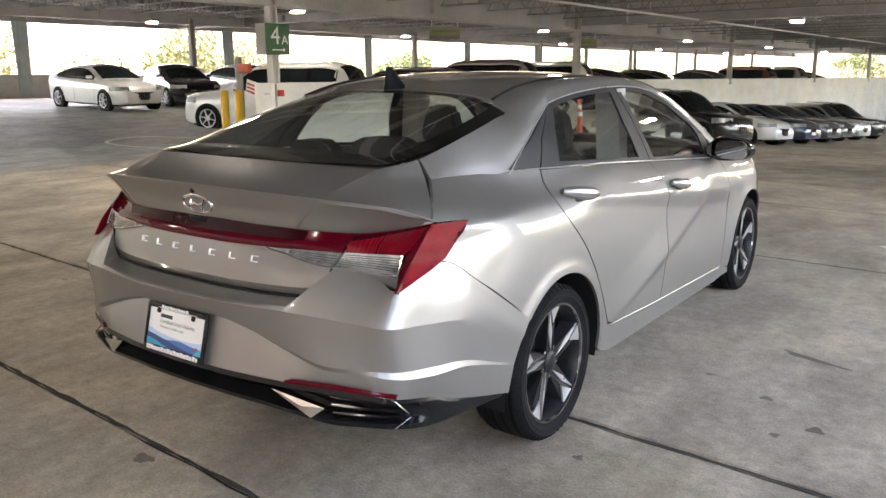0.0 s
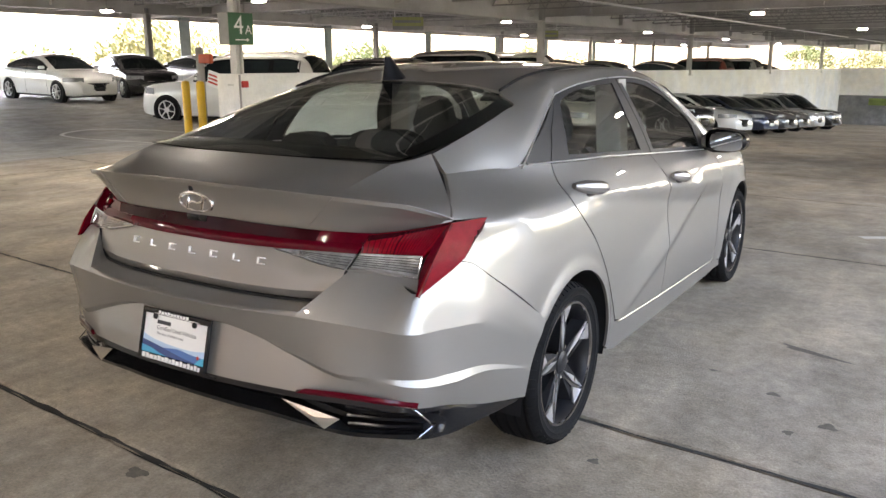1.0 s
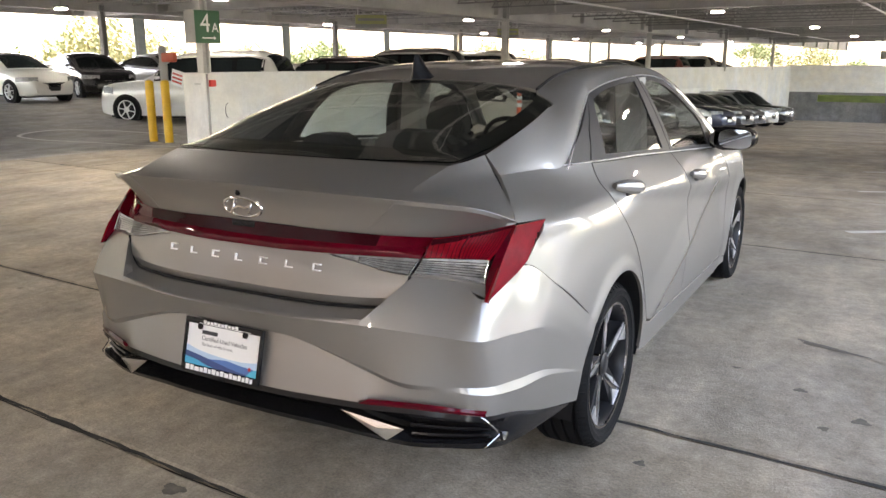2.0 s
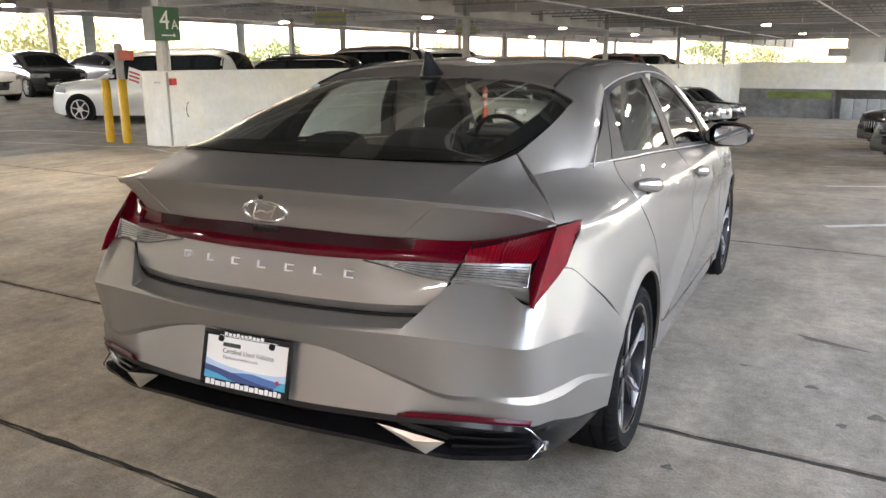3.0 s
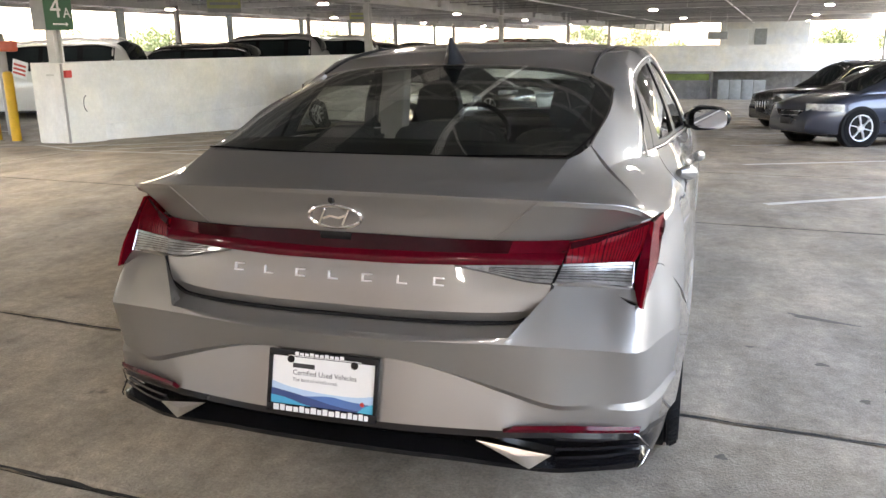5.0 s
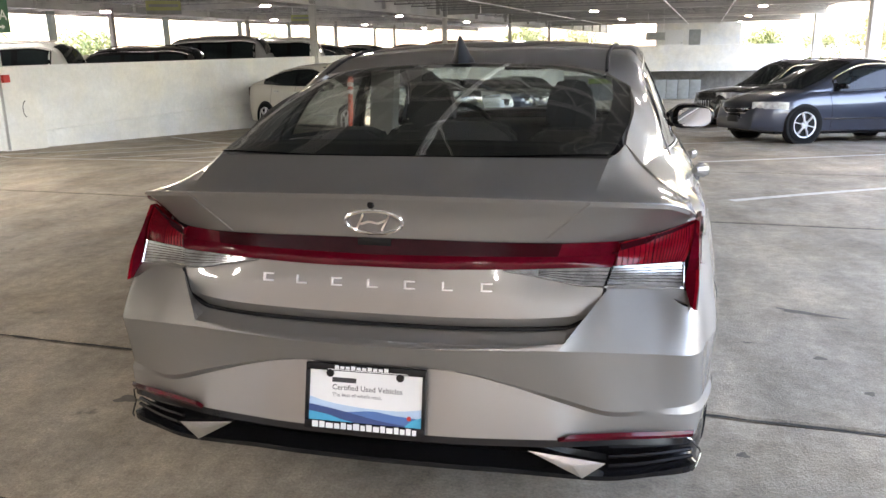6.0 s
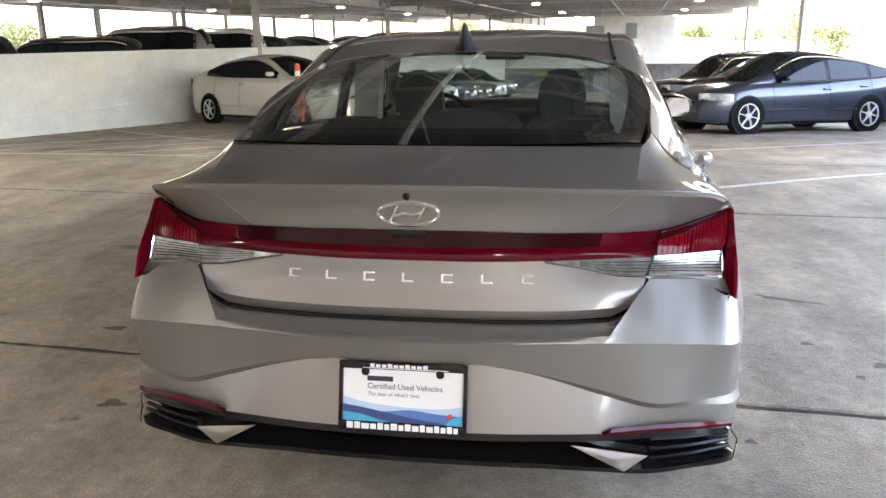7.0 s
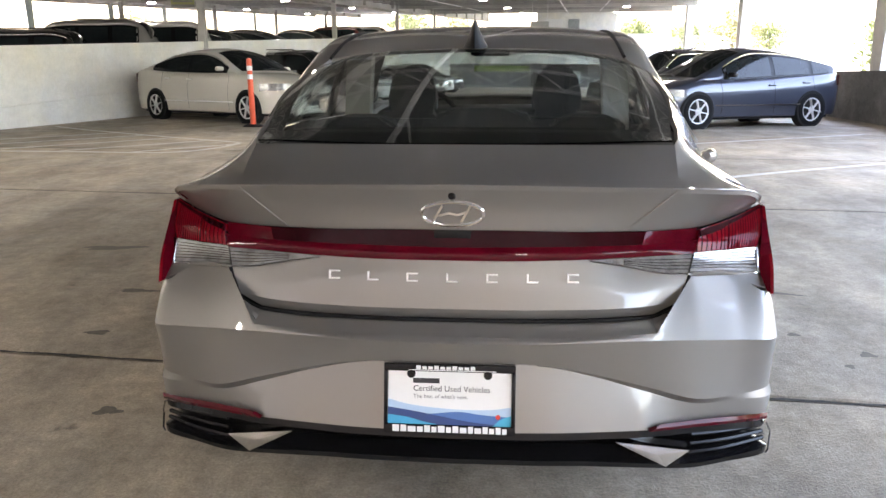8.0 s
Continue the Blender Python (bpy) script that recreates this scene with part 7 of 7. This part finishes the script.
root = thing("barrier_post", Matrix.Translation((-12.2, 10.85, 0.08)), "grey steel post with an orange lamp and hanging sign", "post")
bm = bmesh.new()
add_lathe(bm, [(-0.30, 0.085), (1.62, 0.085), (1.66, 0.07), (1.67, 0)], 20, "Z")
part("post", bm, STEEL, root)
bm = bmesh.new()
add_box(bm, 0.05, 0.42, -0.10, 0.02, 1.32, 1.52, 0.03)
part("lamp_box", bm, mat("orange_red_plastic", (0.55, 0.08, 0.03), 0.4), root, "orange-red lamp box")
bm = bmesh.new()
add_box(bm, 0.10, 0.46, -0.13, -0.12, 0.92, 1.25, 0.0, pose(0, 0, 0, 0, 14, 0))
sg = part("sign", bm, WHITE, root, "white hanging sign", 0)
for k in range(3):
    bm = bmesh.new()
    add_box(bm, 0.13, 0.42, -0.136, -0.131, 0.98 + 0.08 * k, 1.02 + 0.08 * k, 0.0, pose(0, 0, 0, 0, 14, 0))
    part("sign_bar", bm, RED, sg, smooth=0)


def level_sign():
    """The green level sign round the column."""
    root = thing("level_sign", GARAGE @ Matrix.Translation((WALL_U - 0.02, 8.6, 2.03)) @ Matrix.Scale(0.9, 4), "green parking-level sign with a white 4A and arrow round a column", "sign")
    bm = bmesh.new()
    add_box(bm, -0.16, 0.16, -0.32, 0.32, -0.32, 0.32, 0.008)
    box = part("box", bm, GREY_SIGN, root, "grey sign box", 20)
    bm = bmesh.new()
    add_box(bm, 0.160, 0.168, -0.318, 0.318, -0.318, 0.318)
    face = part("face", bm, GREEN_SIGN, box, "green sign face", 0)
    m = Matrix.Translation((0.169, 0, 0)) @ Matrix(((0, 0, 1, 0), (1, 0, 0, 0), (0, 1, 0, 0), (0, 0, 0, 1)))
    lettering("numeral", "4", 0.52, m @ Matrix.Translation((-0.19, -0.10, 0)), WHITE, box, 0.002)
    lettering("letter", "A", 0.26, m @ Matrix.Translation((0.10, -0.10, 0)), WHITE, box, 0.002)
    bm = bmesh.new()
    add_prism(bm, [(-0.16, -0.205), (0.14, -0.205), (0.14, -0.175), (0.20, -0.217), (0.14, -0.26), (0.14, -0.23), (-0.16, -0.23)], m, 0.003)
    part("arrow", bm, WHITE, box, "white arrow", 0)


level_sign()


def hanging_sign(x, y, z, yaw, face, name="hanging_sign"):
    root = thing(name, Matrix.Translation((x, y, z)) @ pose(0, 0, 0, 0, 0, yaw), "small sign hung from the ceiling on two rods", "sign", "hanging signs")
    bm = bmesh.new()
    add_box(bm, -0.5, 0.5, -0.02, 0.02, -0.2, 0.2, 0.005)
    board = part("board", bm, face, root, "pale yellow-green sign board", 20)
    bm = bmesh.new()
    add_box(bm, -0.42, 0.42, -0.026, -0.021, 0.02, 0.10)
    part("sign_bar", bm, GREY_SIGN, board, smooth=0)
    bm = bmesh.new()
    add_box(bm, -0.5, 0.5, -0.026, -0.021, -0.2, -0.08)
    part("sign_bar", bm, GREY_SIGN, board, smooth=0)
    for sx in (-0.42, 0.42):
        bm = bmesh.new()
        add_tube(bm, [(sx, 0, 0.18), (sx, 0, CEIL + 0.68 - z)], 0.014, 6)
        part("rod", bm, WHITE, root)


SIGN_YELLOW = mat("yellow_green_sign", (0.42, 0.44, 0.20), 0.6)
hanging_sign(-13.2, 20.4, 2.62, 40, SIGN_YELLOW)
hanging_sign(-14.6, 34.0, 2.62, 30, SIGN_YELLOW)
hanging_sign(1.4, 44.62, 1.55, 4, GREY_SIGN)

root = thing("delineator", Matrix.Translation((-4.9, 13.35, ramp_height(-4.9, 13.35))), "tall orange-red delineator post with white bands beside the cream sedan", "post")
bm = bmesh.new()
add_lathe(bm, [(0.03, 0.09), (0.06, 0.055), (1.27, 0.05), (1.30, 0.0)], 20, "Z")
post = part("tube", bm, mat("orange_plastic", (0.75, 0.10, 0.04), 0.4), root)
for z in (0.90, 1.06):
    bm = bmesh.new()
    add_lathe(bm, [(z, 0.053), (z + 0.09, 0.053)], 20, "Z")
    part("band", bm, WHITE, post, "white band")
bm = bmesh.new()
add_lathe(bm, [(-0.03, 0.20), (0.02, 0.20), (0.05, 0.12), (0.05, 0)], 24, "Z")
part("base", bm, BLACK_MATT, root, "black rubber base")


def painted_line(a, b, w=0.10):
    """A worn painted line laid on the floor from a to b."""
    a, b = Vector((*a, 0)), Vector((*b, 0))
    d = (b - a).normalized()
    n = Vector((-d.y, d.x, 0)) * w / 2
    bm = bmesh.new()
    rows = [[], []]
    for k in range(13):
        p = a.lerp(b, k / 12)
        for r, q in zip(rows, (p - n, p + n)):
            r.append((q.x, q.y, ramp_height(q.x, q.y) + 0.004))
    add_grid(bm, rows)
    tagged(part("parking_line", bm, WHITE_LINE, smooth=0), "worn white painted parking line on the floor", "marking", kind="structure")


for k in range(7):
    dy = 3.55 * k
    painted_line((1.5 - 0.04 * k, 5.78 + dy), (6.0, 8.75 + dy))


def painted_path(pts, w=0.09, n=40):
    """A worn painted line along a curve, given in the garage's plan."""
    mid = [Vector((p.x, p.y, 0)) for p in spline([(u, v, 0) for u, v in pts], n)]
    rows = [[], []]
    for k, p in enumerate(mid):
        d = (mid[min(k + 1, n - 1)] - mid[max(k - 1, 0)]).normalized()
        for r, e in zip(rows, (-w / 2, w / 2)):
            q = GARAGE @ (p + Vector((-d.y, d.x, 0)) * e)
            r.append((q.x, q.y, ramp_height(q.x, q.y) + 0.005))
    bm = bmesh.new()
    add_grid(bm, rows)
    tagged(part("parking_line", bm, WHITE_LINE, smooth=0), "worn white painted edge line on the floor", "marking", kind="structure")


# the hatched island beside the wall's end
painted_path([(-9.6, 12.25), (-8.55, 11.55), (-6.88, 10.58), (-5.53, 9.86), (-4.62, 9.40)])
painted_path([(-8.8, 7.45), (-8.0, 7.5), (-7.2, 7.6), (-6.4, 7.66), (-5.6, 7.70), (-5.2, 7.70), (-4.88, 7.82), (-4.68, 8.12), (-4.56, 8.72), (-4.60, 9.30)], n=70)
for k in range(5):
    a = -5.40 - 1.02 * k
    v = 7.78
    reach = (10.58 - 0.585 * (a + 6.88) - v) / (1.6 + 0.585)  # where the stripe meets the far edge line
    painted_path([(a, v), (a + 0.98 * reach, v + 1.6 * 0.98 * reach)], 0.08, 16)
painted_path([(-13.2, 10.3), (-14.2, 10.2), (-15.5, 9.9), (-16.05, 9.05), (-15.7, 8.05), (-14.6, 7.87), (-13.8, 8.05), (-12.5, 8.3), (-11.2, 8.2), (-9.95, 7.9), (-8.88, 7.46)], n=70)
for k in range(5):
    painted_line((-9.0, 18.0 + 5 * k), (-3.9, 15.0 + 5 * k), 0.1)


STAIN = mat("oil_stain", (0.115, 0.098, 0.080), 0.6, 0, 0.35, 30, 160)


def stain(x, y, rx, ry, turn, seed):
    """An irregular dark spot soaked into the floor."""
    rng = random.Random(seed)
    bm = bmesh.new()
    n = 26
    ring = []
    for k in range(n):
        a = k * math.tau / n
        r = 1 + 0.22 * math.sin(3 * a + seed) + rng.uniform(-0.16, 0.16)
        p = Matrix.Rotation(radians(turn), 4, "Z") @ Vector((rx * r * math.cos(a), ry * r * math.sin(a), 0)) + Vector((x, y, 0.002))
        ring.append(bm.verts.new(p))
    bm.faces.new(ring)
    tagged(part("oil_stain", bm, STAIN, smooth=0), "dark oil stain on the concrete floor", "stain", kind="structure")


for k, s in enumerate(((-0.318, -0.007, 0.045, 0.03, 0), (1.566, 2.604, 0.17, 0.025, -20), (-1.433, 0.939, 0.05, 0.035, 0), (1.5, 1.95, 0.03, 0.02, 0), (1.75, 1.72, 0.035, 0.03, 10),
                       (1.62, 1.58, 0.02, 0.02, 0), (1.2, 2.1, 0.02, 0.012, 0), (-2.6, 3.3, 0.22, 0.05, 5), (-2.0, 2.4, 0.12, 0.03, 0), (2.1, 1.2, 0.03, 0.02, 0), (1.05, 0.95, 0.02, 0.02, 0), (-1.9, 1.75, 0.06, 0.03, 0), (2.3, 2.3, 0.03, 0.015, 0))):
    stain(*s, k)


# ---- trees outside ----
BARK = mat("bark", (0.10, 0.075, 0.05), 0.9, 0, 0.3, 4, 40, 0.4)


def leaf_mat(name, a, b):
    m = mat(name, a, 0.6, 0, 0.3, 0.6, 6)
    nt, p = m.node_tree, m.node_tree.nodes["Principled BSDF"]
    g, r = nt.nodes.new("ShaderNodeNewGeometry"), nt.nodes.new("ShaderNodeValToRGB")
    r.color_ramp.elements[0].color, r.color_ramp.elements[1].color = (*a, 1), (*b, 1)
    nt.links.new(g.outputs["Random Per Island"], r.inputs[0])
    nt.links.new(r.outputs[0], p.inputs["Base Color"])
    return m


LEAVES = [leaf_mat("green_leaves", (0.09, 0.12, 0.035), (0.16, 0.18, 0.06)), leaf_mat("yellow_green_leaves", (0.13, 0.13, 0.04), (0.24, 0.22, 0.08))]


def tree(seed, height, spread, leaves, count):
    rng = random.Random(seed)
    root = thing("tree", None, "leafy tree standing outside the parking deck, some rows added unseen", "tree", "trees outside")
    bm = bmesh.new()
    add_tube(bm, [(0, 0, -0.3), (0.05, 0, height * 0.3), (0.15, 0.1, height * 0.75)], [0.28, 0.2, 0.06], 8)
    blobs = []
    for k in range(11):
        a = rng.uniform(0, math.tau)
        r = spread * rng.uniform(0.25, 0.75)
        z = height * rng.uniform(0.38, 0.9)
        c = Vector((r * math.cos(a), r * math.sin(a), z))
        add_tube(bm, [(0.05, 0, height * rng.uniform(0.25, 0.5)), c * 0.6 + Vector((0, 0, z * 0.3)), c], [0.1, 0.06, 0.02], 5)
        blobs.append((c, spread * rng.uniform(0.28, 0.5)))
    blobs.append((Vector((0.1, 0.1, height * 0.88)), spread * 0.4))
    part("trunk", bm, BARK, root, smooth=60)
    bm = bmesh.new()
    for _ in range(count):
        c, r = rng.choice(blobs)
        d = Vector((rng.gauss(0, 1), rng.gauss(0, 1), rng.gauss(0, 0.8))).normalized() * r * rng.uniform(0.45, 1.05)
        s = rng.uniform(0.14, 0.32)
        n = Vector((rng.gauss(0, 1), rng.gauss(0, 1), rng.gauss(0, 1) + 0.6)).normalized()
        u = n.orthogonal().normalized() * s
        w = n.cross(u)
        p = c + d
        bm.faces.new([bm.verts.new(q) for q in (p - u, p - w * 0.5, p + u, p + w * 0.5)])
    part("crown", bm, leaves, root, smooth=0)
    return root


kinds = [tree(1, 11, 4.2, LEAVES[0], 2600), tree(2, 12.5, 4.8, LEAVES[1], 2800), tree(3, 9.5, 3.8, LEAVES[0], 2200)]
rng = random.Random(11)
# The last run is an unseen belt, added to darken the horizon behind.
spots = [(-62 - rng.uniform(0, 45), -30 + 5.6 * k + rng.uniform(-2, 2)) for k in range(30)] + [(30 + rng.uniform(0, 22), 22 + 4.6 * k + rng.uniform(-2, 2)) for k in range(18)] + [(-30 + 8 * k + rng.uniform(-2, 2), 135 + rng.uniform(0, 25)) for k in range(9)] + [(42 + rng.uniform(0, 14), -26 + 4.2 * k) for k in range(11)] + [(-44 + 4.5 * k, -58 - rng.uniform(0, 14)) for k in range(22)]
for k, (u, v) in enumerate(spots):
    src = kinds[k % 3]
    m = GARAGE @ pose(u, v, -7.5, 0, 0, rng.uniform(0, 360)) @ Matrix.Scale(rng.uniform(0.8, 1.15), 4)
    if k < 3:
        src.matrix_world = m
    else:
        t = copy_thing(src, m)
        t.matrix_world = m
